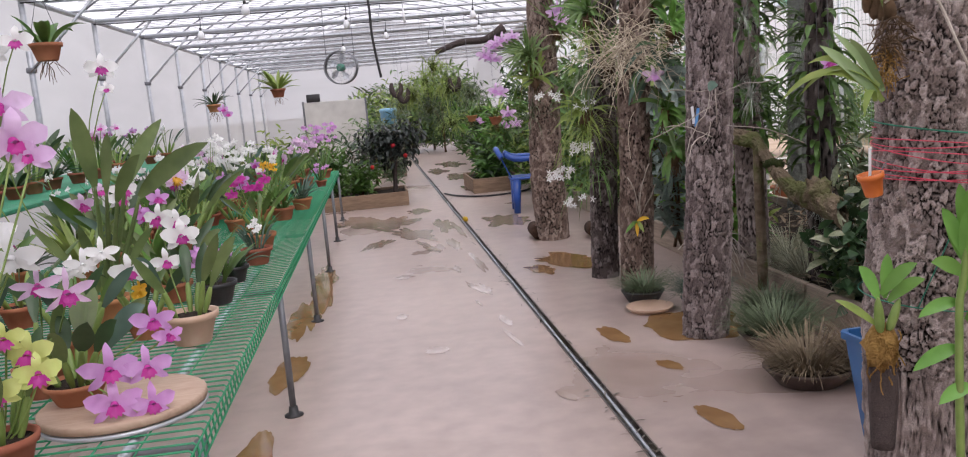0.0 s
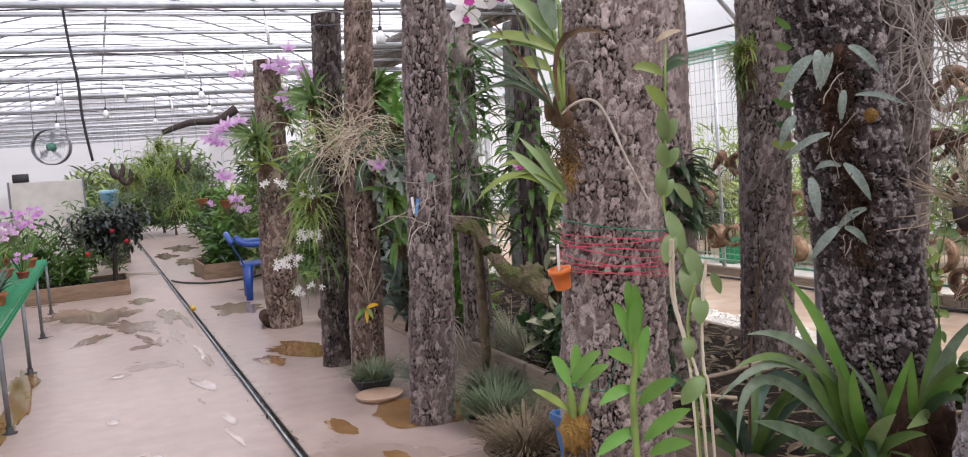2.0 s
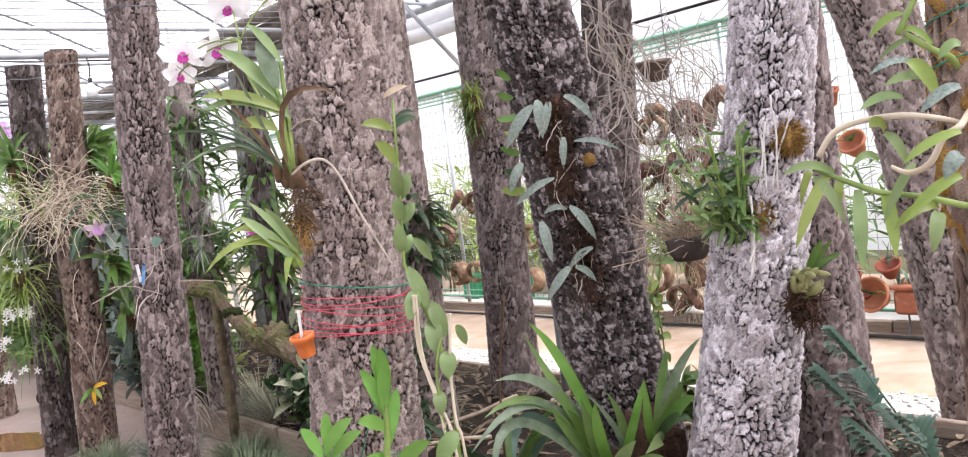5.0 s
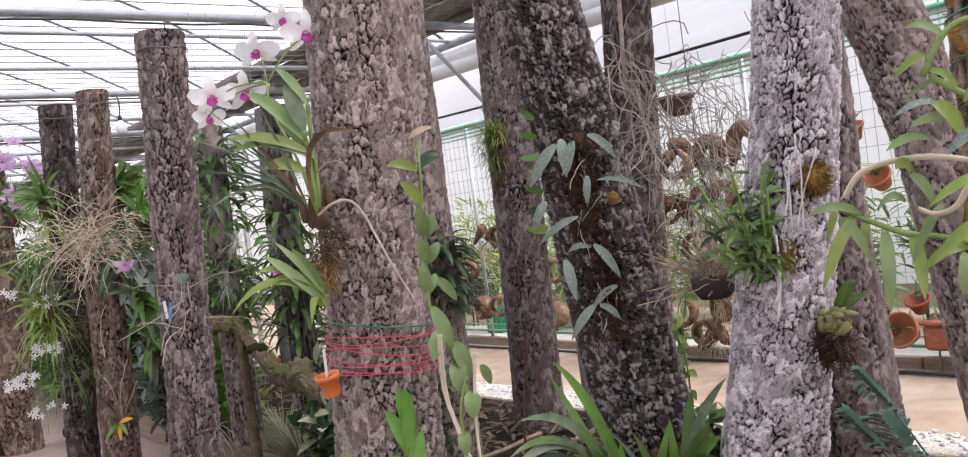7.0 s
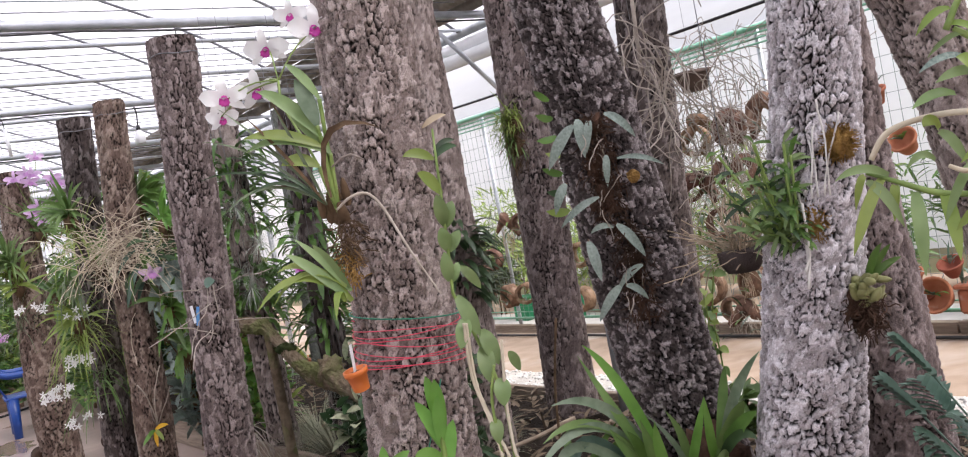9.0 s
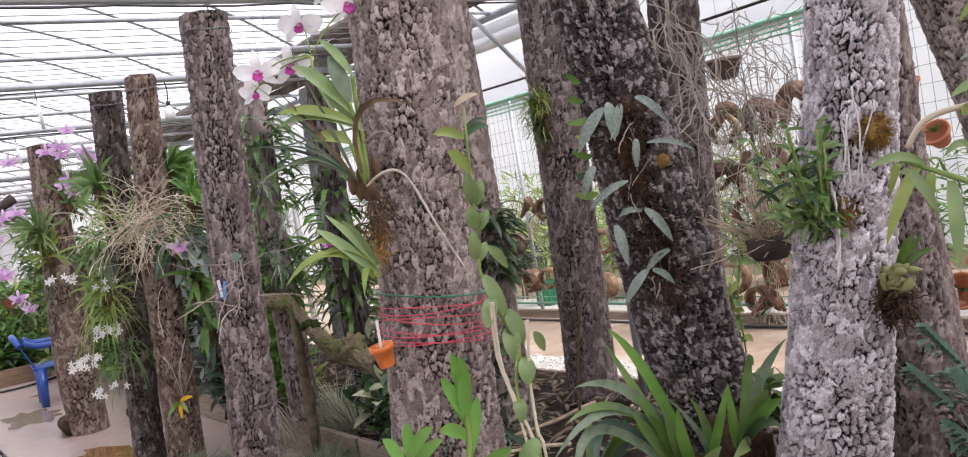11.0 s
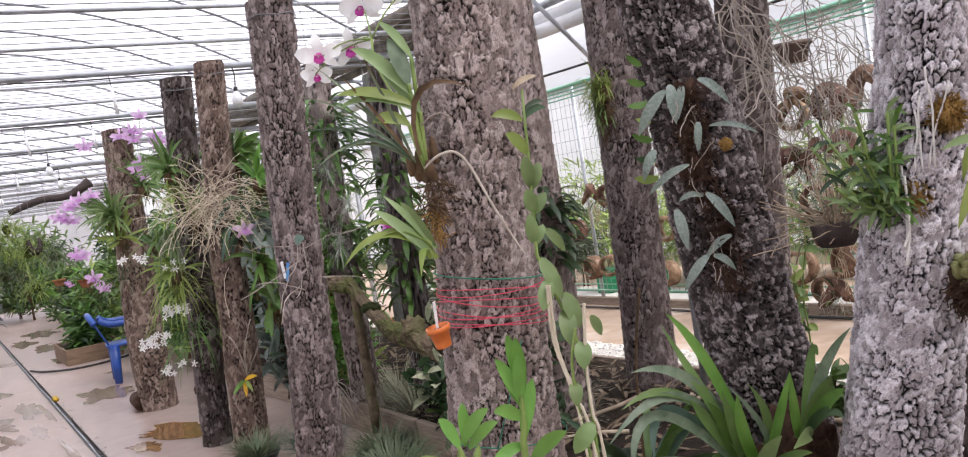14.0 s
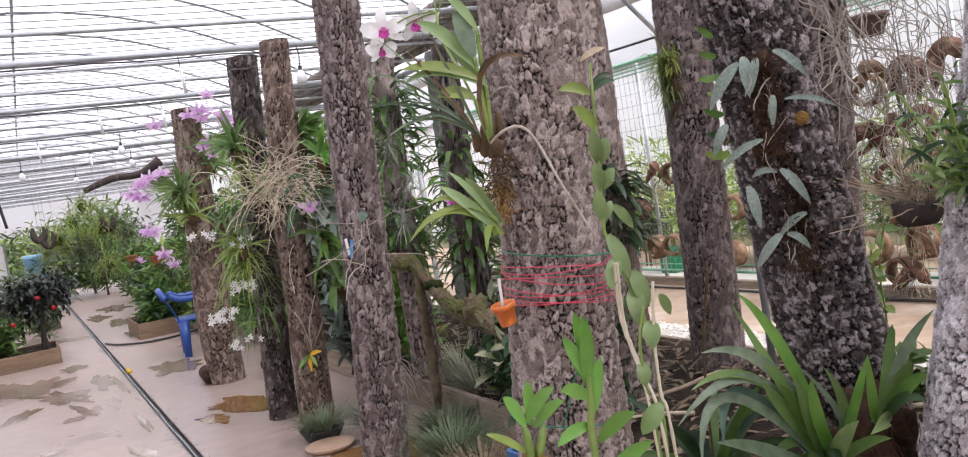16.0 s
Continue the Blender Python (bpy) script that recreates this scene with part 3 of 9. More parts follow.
litter = Geo()
for i in range(420):
    y = 2.0 + 12 * rnd(0, 1) ** 1.4
    litter.leaf((1.555 + random.gauss(0, 0.03), y, 0.004), (rnd(-1, 1), rnd(-1, 1), rnd(-0.05, 0.2)), rnd(0.015, 0.06), rnd(0.004, 0.012), 0.1, 3)
solo("drain_litter", litter, M_SILT, "dark leaf litter lying along the drain", "litter", kind="stuff")

# ---------------------------------------------------------------- greenhouse frame and skins
LEFT_X, RIGHT_X, EAVE = -3.0, 5.35, 2.9
MID_X, RISE = (LEFT_X + RIGHT_X) / 2, 1.45


def roof_z(x):
    return EAVE + RISE * (1 - ((x - MID_X) / (RIGHT_X - MID_X)) ** 2)


g = Geo()
nx, ys = 28, np.linspace(-4, 32, 30)
for y in ys:
    for i in range(nx + 1):
        x = LEFT_X + (RIGHT_X - LEFT_X) * i / nx
        g.v.append((x, y, roof_z(x) + 0.05 + 0.012 * math.sin(y * 2.5)))
g.f += [(j * (nx + 1) + i, j * (nx + 1) + i + 1, (j + 1) * (nx + 1) + i + 1, (j + 1) * (nx + 1) + i) for j in range(len(ys) - 1) for i in range(nx)]
solo("roof_film", g, M_ROOF, "milky translucent plastic film over the arched roof", "roof", kind="structure")

for y in np.arange(-3, 31, 1.27):
    pts = [(LEFT_X + (RIGHT_X - LEFT_X) * i / 16, y, roof_z(LEFT_X + (RIGHT_X - LEFT_X) * i / 16)) for i in range(17)]
    solo("roof_rib", Geo().tube(pts, 0.013, 6), M_PIPE_DULL, "thin arched steel rib under the roof film", "roof rib", "roof ribs", kind="structure")
for y in TIES:
    solo("tie_pipe", Geo().tube([(LEFT_X, y, EAVE), (RIGHT_X, y, EAVE)], 0.03, 10), M_PIPE, "galvanised steel tie pipe across the greenhouse", "pipe", "tie pipes", kind="structure")
    for dy, r in ((0.55, 0.014), (-0.95, 0.017)):
        solo("purlin_pipe", Geo().tube([(LEFT_X, y + dy, EAVE + 0.02), (RIGHT_X, y + dy, EAVE + 0.02)], r, 8), M_PIPE, "thin steel pipe across the greenhouse", "pipe", "thin pipes", kind="structure")
    cable = [(LEFT_X + (RIGHT_X - LEFT_X) * i / 24, y - 0.03, EAVE - 0.04 - 0.015 * abs(math.sin(i * 1.1 + y))) for i in range(25)]
    solo("power_cable", Geo().tube(cable, 0.007, 5), M_BLACK, "black power cable tied under the pipe", "cable", "cables under the pipes")
g = Geo()
for y in np.arange(-3, 31, 0.21):
    g.tube([(LEFT_X, y, EAVE + 0.13), (MID_X, y, EAVE + 0.10), (RIGHT_X, y, EAVE + 0.13)], 0.0045, 4, cap=False)
solo("shade_wires", g, M_PIPE_DULL, "many thin wires stretched under the roof", "wires", kind="stuff")
# long runs along the house
for x, z, r in ((LEFT_X, EAVE, 0.035), (RIGHT_X, EAVE, 0.035), (MID_X, roof_z(MID_X) - 0.03, 0.02)):
    solo("eave_pipe", Geo().tube([(x, -4, z), (x, 32, z)], r, 10), M_PIPE, "galvanised pipe running along the greenhouse", "pipe", "long pipes", kind="structure")
for x in (LEFT_X, RIGHT_X):
    s = 1 if x < 0 else -1
    for y in TIES:
        post = thing("side_post", "galvanised steel side post with a diagonal brace", "post", "side posts", kind="structure")
        part("pole", Geo().tube([(x, y, 0), (x, y, EAVE)], 0.032, 10), M_PIPE, post)
        part("brace", Geo().tube([(x, y, EAVE - 0.78), (x + s * 0.8, y, EAVE)], 0.018, 8), M_PIPE, post)
        part("clamp", Geo().box((x - 0.045, y - 0.045, EAVE - 0.8), (x + 0.045, y + 0.045, EAVE - 0.74), bevel=0.008), M_PIPE_DULL, post)
# west wall of film, with the pale roof strip above the eave
wall = Geo()
rows, zs = np.arange(-4, 32.1, 0.3), (0.0, 0.6, 1.2, 1.8, 2.4, 2.92)
for y in rows:
    for z in zs:
        wall.v.append((LEFT_X - 0.06 - 0.02 * math.sin(y * 2.47) + 0.015 * noise.noise(Vector((y * 1.7, z * 2, 0))), y, z))
nz = len(zs)
wall.f += [(j * nz + i, j * nz + i + 1, (j + 1) * nz + i + 1, (j + 1) * nz + i) for j in range(len(rows) - 1) for i in range(nz - 1)]
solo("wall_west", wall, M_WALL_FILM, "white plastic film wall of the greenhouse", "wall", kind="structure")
for name, y in (("wall_north", 31.5), ("wall_south", -4.0)):
    g = Geo()
    n = 28
    for i in range(n + 1):
        x = LEFT_X + (RIGHT_X - LEFT_X) * i / n
        g.v += [(x, y, 0), (x, y, roof_z(x))]
    g.f += [(2 * i, 2 * i + 2, 2 * i + 3, 2 * i + 1) for i in range(n)]
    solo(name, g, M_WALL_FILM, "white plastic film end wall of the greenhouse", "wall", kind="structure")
# film and shade net rolled up along the open east side
g = Geo()
for k in range(4):
    pts = [(RIGHT_X - 0.25 - 0.10 * k + 0.03 * noise.noise(Vector((y, k, 0))), y, EAVE + 0.10 + 0.07 * k + 0.02 * noise.noise(Vector((y * 1.3, k, 5)))) for y in np.arange(-4, 32, 0.5)]
    g.tube(pts, 0.05 + 0.012 * (k % 2), 8)
solo("rolled_shade_net", g, M_SHADE_ROLL, "dark shade net bundled along the eave", "shade net", kind="structure")
g = Geo()
for k in range(2):
    pts = [(RIGHT_X + 0.02 - 0.05 * k, y, EAVE - 0.1 - 0.1 * k + 0.02 * noise.noise(Vector((y * 0.8, k, 9)))) for y in np.arange(-4, 32, 0.5)]
    g.tube(pts, 0.06, 8)
solo("rolled_film", g, M_WHITE, "white plastic film rolled up along the open side", "rolled film", kind="structure")

# ---------------------------------------------------------------- planting bed
BED_X0, BED_X1, BED_Z = 3.0, 4.55, 0.13
g = Geo()
nx, ys = 12, np.arange(1.0, 24.01, 0.25)
for y in ys:
    for i in range(nx + 1):
        x = BED_X0 + 0.03 + (BED_X1 - BED_X0 - 0.06) * i / nx
        g.v.append((x, y, BED_Z + 0.05 * noise.noise(Vector((x * 3, y * 3, 1.0)))))
g.f += [(j * (nx + 1) + i, j * (nx + 1) + i + 1, (j + 1) * (nx + 1) + i + 1, (j + 1) * (nx + 1) + i) for j in range(len(ys) - 1) for i in range(nx)]
solo("bed_soil", g, M_SOIL, "dark damp soil of the raised planting bed", "soil", kind="structure")
edge = thing("bed_edging", "weathered boards edging the raised planting bed", "edging", kind="structure")
for side, x in ((0, BED_X0), (1, BED_X1)):
    for j, y in enumerate(np.arange(1.0, 23.5, 1.9)):
        w = rnd(-0.012, 0.012)
        part("board", Geo().box((x - 0.02 + w, y, 0.001), (x + 0.02 + w, y + 1.885, 0.2 + rnd(-0.012, 0.012)), bevel=0.005), M_BOARD, edge, smooth=False)


# ---------------------------------------------------------------- trunks
def hashed(i, j, seed):
    x = np.sin(i * 127.1 + j * 311.7 + seed * 74.7) * 43758.5453
    return x - np.floor(x)


def soft_noise(u, v, wrap, seed):
    """Smooth noise from -1 to 1 that closes round the trunk after wrap cells."""
    i, j = np.floor(u), np.floor(v)
    a, b = u - i, v - j
    a, b = a * a * (3 - 2 * a), b * b * (3 - 2 * b)
    q = [hashed(np.mod(i + p, wrap), j + r, seed) for r in (0, 1) for p in (0, 1)]
    return ((q[0] * (1 - a) + q[1] * a) * (1 - b) + (q[2] * (1 - a) + q[3] * a) * b) * 2 - 1


def bark_plates(u, v, wrap, seed):
    """Loose plates on a trunk: distance to the gap, tone of the plate, place across it."""
    near, next_, tone, rise = np.full(u.shape, 9.0), np.full(u.shape, 9.0), np.zeros(u.shape), np.zeros(u.shape)
    i, j = np.floor(u), np.floor(v)
    for p in (-1, 0, 1):
        for r in (-1, 0, 1):
            ci, cj = np.mod(i + p, wrap), j + r
            dx, dy = i + p + 0.08 + 0.84 * hashed(ci, cj, seed) - u, cj + 0.08 + 0.84 * hashed(ci, cj, seed + 5.3) - v
            d = np.sqrt(dx * dx + dy * dy)
            closer = d < near
            next_ = np.where(closer, near, np.minimum(next_, d))
            tone, rise = np.where(closer, hashed(ci, cj, seed + 9.1), tone), np.where(closer, dy, rise)
            near = np.where(closer, d, near)
    return next_ - near, tone, rise


def trunk_geo(points, radii, seg, step, plate=0.036, depth=0.016, seed=0.0, tall=1.5, gappy=0.5, coarse=0.0):
    """A log with flaking, furrowed bark along a bent line of points."""
    pts = [Vector(p) for p in points]
    cuts = [0.0]
    for a, b in zip(pts, pts[1:]):
        cuts.append(cuts[-1] + (b - a).length)
    along = np.arange(coarse, cuts[-1] - step * 0.5, step)
    if coarse:
        along = np.concatenate([along[along < 2.4], np.arange(2.4, cuts[-1] - 0.01, 0.02)])
    along = np.concatenate([np.arange(0, coarse - 1e-6, 0.02), along, [cuts[-1]]])
    n = len(along) - 1
    axis = [np.interp(along, cuts, [p[k] for p in pts])[:, None] for k in range(3)]
    rad = np.interp(along, cuts, radii)[:, None]
    turn = np.arange(seg)[None, :] * (2 * math.pi / seg) + 0 * rad
    wrap = max(5, round(2 * math.pi * float(np.mean(radii)) / plate))
    u, v = turn / (2 * math.pi) * wrap, along[:, None] / (plate * tall) + 0 * turn + seed * 3.7
    jag_u, jag_v = soft_noise(u * 4, v * 4, wrap * 4, seed + 1), soft_noise(u * 4, v * 4, wrap * 4, seed + 2)
    wu = u + 0.45 * soft_noise(u, v * 0.7, wrap, seed + 3) + 0.17 * jag_u
    wv = v + 0.40 * soft_noise(u, v, wrap, seed + 4) + 0.17 * jag_v
    gap, tone, rise = bark_plates(wu, wv, wrap, seed)
    gap2, tone2, _ = bark_plates(wu * 2 + 0.2 * jag_v, wv * 2.4, wrap * 2, seed + 6)
    open_ = np.clip(0.35 + 0.6 * gappy + 0.75 * soft_noise(u * 0.5, v * 0.5, max(2, wrap // 2), seed + 7) + 0.35 * jag_u, 0.12, 1.0)
    furrow = 1 - np.clip((gap - (0.02 + 0.16 * gappy) * open_) / 0.13, 0, 1)
    crease = (1 - np.clip(gap2 / 0.16, 0, 1)) * np.clip(0.3 + soft_noise(u * 1.5, v * 1.5, 3 * wrap, seed + 8), 0, 1)
    form = 0.6 * (tone - 0.5) - 0.4 * rise + 0.3 * (tone2 - 0.5) + 0.10 * jag_v - 1.15 * open_ * furrow - 0.4 * crease
    lump = 0.045 * soft_noise(turn / (2 * math.pi) * 3, along[:, None] * 2.2 + seed + 0 * turn, 3, seed + 11) + 0.02 * soft_noise(turn / (2 * math.pi) * 7, along[:, None] * 6 + 0 * turn, 7, seed + 12)
    r = rad * (1 + lump) + depth * (form + 0.25)
    g2 = Geo()
    g2.v = [tuple(p) for p in np.stack([axis[0] + r * np.cos(turn), axis[1] + r * np.sin(turn), axis[2] + 0 * turn], -1).reshape(-1, 3).tolist()]
    k = np.arange(n)[:, None] * seg
    a, b = k + np.arange(seg)[None, :], k + (np.arange(seg)[None, :] + 1) % seg
    g2.f = [tuple(q) for q in np.stack([a, b, b + seg, a + seg], -1).reshape(-1, 4).tolist()]
    # Mask for the shade painted into furrows and creases.
    furrow_shade = np.clip(2.0 * open_ * furrow - 0.35, 0, 1)
    g2.marks = {"plate_tone": (0.7 * tone + 0.3 * tone2).ravel().tolist(), "bark_furrow_shade": np.maximum(furrow_shade, 0.8 * np.clip(crease * 1.8 - 0.3, 0, 1)).ravel().tolist()}
    return g2, n


def end_geo(geo, n, seg, top=True):
    """The sawn end of a log."""
    ring = geo.v[n * seg:(n + 1) * seg] if top else geo.v[:seg]
    c = sum((Vector(p) for p in ring), Vector()) / seg
    e = Geo()
    rings = (1.0, 0.8, 0.55, 0.3)
    for f in rings:
        for p in ring:
            q = c + (Vector(p) - c) * f * 0.995
            e.v.append((q.x, q.y, q.z + 0.004 * noise.noise(q * 30) + 0.003 + 0.006 * (1 - f)))
    e.v.append((c.x, c.y, c.z + 0.01))
    for i in range(len(rings) - 1):
        e.f += [(i * seg + a, i * seg + (a + 1) % seg, (i + 1) * seg + (a + 1) % seg, (i + 1) * seg + a) for a in range(seg)]
    e.f += [((len(rings) - 1) * seg + a, (len(rings) - 1) * seg + (a + 1) % seg, len(rings) * seg) for a in range(seg)]
    return e


def trunk(points, radii, material, label, seg=112, step=0.013, plate=0.036, depth=0.016, seed=0.0, band=False, tall=1.5, gappy=0.5, coarse=0.0):
    """An upright log post with bark, its sawn top and a wire band."""
    x, y, z = points[0]
    post = thing("bark_log", label, "log", "upright bark logs", at=(x, y, z))
    local = [(p[0] - x, p[1] - y, p[2] - z) for p in points]
    g2, n = trunk_geo(local, radii, seg, step, plate, depth, seed, tall, gappy, coarse)
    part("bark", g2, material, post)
    part("sawn_top", end_geo(g2, n, seg), M_WOOD_END, post, "sawn wooden top")
    if band:
        top, rr = local[-1], radii[-1] * 1.06
        ring = [(top[0] + rr * math.cos(2 * math.pi * i / 24), top[1] + rr * math.sin(2 * math.pi * i / 24), top[2] - 0.09 + 0.006 * math.sin(i)) for i in range(25)]
        part("wire_band", Geo().tube(ring, 0.003, 5), M_PIPE_DULL, post, "rusty binding wire")
    return post


# the row along the aisle
trunk([(2.255, 8.45, 0), (2.235, 8.45, 0.7), (2.262, 8.44, 1.53), (2.29, 8.43, 2.5)], [0.158, 0.158, 0.138, 0.118], M_BARK_RED, "tall reddish bark log with lilac orchids near its top", 110, 0.012, 0.028, 0.013, 1, True, tall=1.8, gappy=0.35)
trunk([(2.243, 6.48, 0), (2.268, 6.475, 0.6), (2.309, 6.464, 1.48), (2.378, 6.448, 2.57)], [0.104, 0.10, 0.10, 0.106], M_BARK_DARK, "slim dark bark log standing beside a reddish one", 110, 0.012, 0.026, 0.012, 2, True, tall=1.8, gappy=0.4)
trunk([(2.38, 6.12, 0), (2.41, 6.11, 0.61), (2.423, 6.106, 1.25), (2.52, 6.08, 2.6)], [0.116, 0.115, 0.105, 0.096], M_BARK_RED, "reddish flaking bark log with a nest of dry roots", 110, 0.012, 0.024, 0.012, 3, True, tall=1.6, gappy=0.4)
trunk([(2.331, 4.694, 0), (2.39, 4.674, 0.92), (2.428, 4.66, 1.75), (2.472, 4.645, 2.63)], [0.125, 0.122, 0.118, 0.12], M_BARK_BROWN, "grey-brown furrowed bark log with blue plant tags", 180, 0.007, 0.023, 0.013, 4, True, tall=2.0, gappy=0.42)

# ---------------------------------------------------------------- the near group of logs
E_LINE = [(2.19, 2.50, 0), (2.19, 2.481, 0.8), (2.208, 2.466, 1.24), (2.22, 2.458, 1.62), (2.253, 2.437, 2.2), (2.28, 2.42, 2.85)]
E_RAD = [0.172, 0.170, 0.150, 0.150, 0.146, 0.14]
trunk(E_LINE, E_RAD, M_BARK, "thick grey-brown bark log wound with red cord", 290, 0.0048, 0.020, 0.012, 5, tall=1.6, gappy=0.36, coarse=0.5)
trunk([(4.258, 4.142, 0.05), (4.277, 4.126, 0.557), (4.287, 4.117, 1.16), (4.314, 4.093, 2.50), (4.325, 4.083, 3.1)], [0.155, 0.145, 0.143, 0.145, 0.14], M_BARK_BROWN, "grey-brown bark log standing in the planting bed", 160, 0.009, 0.024, 0.012, 6, tall=1.8, gappy=0.4)
trunk([(3.16, 2.17, 0.1), (3.095, 2.238, 0.69), (3.05, 2.29, 1.25), (3.014, 2.325, 1.76), (2.968, 2.372, 2.21), (2.91, 2.425, 2.8)], [0.18, 0.168, 0.162, 0.148, 0.138, 0.13], M_BARK_MID, "dark leaning bark log with spotted grey leaves", 280, 0.0048, 0.0175, 0.014, 7, tall=1.2, gappy=0.62, coarse=0.4)
trunk([(2.97, 1.78, 0.0), (3.025, 1.681, 0.67), (3.084, 1.59, 1.275), (3.118, 1.534, 1.632), (3.14, 1.496, 1.985), (3.17, 1.44, 2.7)], [0.165, 0.150, 0.136, 0.120, 0.116, 0.11], M_BARK_PALE, "pale silvery scaly bark log with moss patches", 260, 0.0048, 0.021, 0.012, 8, tall=1.4, gappy=0.48, coarse=0.4)
trunk([(3.62, 1.76, 0.0), (3.634, 1.739, 0.485), (3.61, 1.745, 1.2), (3.58, 1.74, 2.6)], [0.165, 0.150, 0.130, 0.11], M_BARK_BROWN, "dark bark log standing behind the pale one", 170, 0.0075, 0.020, 0.012, 9, tall=1.8, gappy=0.45, coarse=0.4)
trunk([(4.95, 3.84, 0.0), (5.0, 3.78, 1.5), (5.054, 3.718, 2.684), (5.07, 3.70, 3.2)], [0.17, 0.155, 0.15, 0.15], M_BARK_DARK, "bark log standing among hanging dry roots", 120, 0.012, 0.026, 0.011, 10, tall=1.9, gappy=0.4)
trunk([(3.51, 4.06, 0.1), (3.525, 4.05, 1.08), (3.532, 4.046, 2.69), (3.54, 4.04, 3.1)], [0.18, 0.165, 0.158, 0.15], M_BARK, "grey bark log half hidden behind a thicker log", 120, 0.012, 0.026, 0.011, 11, tall=1.9, gappy=0.35)
trunk([(5.06, 1.75, 0.0), (4.976, 1.954, 1.57), (4.93, 2.04, 2.0), (4.80, 2.2, 2.6), (4.7, 2.3, 3.1)], [0.19, 0.17, 0.175, 0.17, 0.16], M_BARK, "leaning grey bark log beside the open side", 150, 0.010, 0.028, 0.013, 12, tall=1.7, gappy=0.4)
trunk([(3.07, 5.66, 0.1), (3.06, 5.672, 1.5), (3.091, 5.658, 2.44)], [0.10, 0.088, 0.086], M_BARK, "slim dark log wrapped in epiphyte leaves", 84, 0.016, 0.036, 0.012, 13, True)


def blade(g2, pts, width, shape="strap", fold=0.15, up=(0, 0, 1), ruffle=0.0):
    """A leaf along given points."""
    pts = [Vector(p) for p in pts]
    k, n, side = len(g2.v), len(pts) - 1, None
    for i, p in enumerate(pts):
        t = i / n
        d = (pts[min(i + 1, n)] - pts[max(i - 1, 0)]).normalized()
        s = d.cross(Vector(up))
        if s.length < 0.12:
            s = side if side is not None else d.orthogonal()
        s = s.normalized()
        if side is not None and s.dot(side) < 0:
            s = -s
        side = s
        nrm = s.cross(d)
        if shape == "strap":
            w = width * (0.5 + 0.5 * min(1, t * 3.5)) * (1 - max(0, (t - 0.5) / 0.5) ** 2.3)
        elif shape == "oval":
            w = width * max(0.04, math.sin(math.pi * min(1, 0.05 + 0.95 * t)) ** 0.7)
        else:
            w = width * (1 - 0.85 * t)
        w = max(w, 0.0012)
        ra, rb = (rnd(-ruffle, ruffle), rnd(-ruffle, ruffle)) if ruffle else (0, 0)
        g2.v += [tuple(p - s * w * (0.5 + ra * 0.5) + nrm * (fold + ra) * w), tuple(p), tuple(p + s * w * (0.5 + rb * 0.5) + nrm * (fold + rb) * w)]
    for i in range(n):
        a = k + 3 * i
        g2.f += [(a, a + 1, a + 4, a + 3), (a + 1, a + 2, a + 5, a + 4)]
    return g2


def leaf_part(parent, base, tip, width, sag, material, shape="strap", side=(0, 0, 1), name="leaf", up=None, n=8):
    """One leaf from base to tip, bowed to a side, its face turned towards the camera."""
    up = up or (-0.45 + rnd(-0.4, 0.4), -0.75 + rnd(-0.4, 0.4), 0.5 + rnd(-0.3, 0.3))
    return part(name, blade(Geo(), arc(base, tip, sag, n, side), width, shape, up=up), material, parent)


def bent_leaf(parent, foot, mid, tip, width, material, up=(-0.45, -0.7, 0.55), n=12, shape="strap", fold=0.16):
    """A long leaf from its foot through a middle place to its tip."""
    a, b, c = Vector(foot), Vector(mid), Vector(tip)
    k = b * 2 - (a + c) * 0.5
    pts = [a * (1 - t) ** 2 + k * 2 * t * (1 - t) + c * t * t for t in (i / n for i in range(n + 1))]
    return part("leaf", blade(Geo(), pts, width, shape, fold, up=Vector(up) + Vector((rnd(-0.3, 0.3), rnd(-0.3, 0.3), rnd(-0.2, 0.2)))), material, parent)


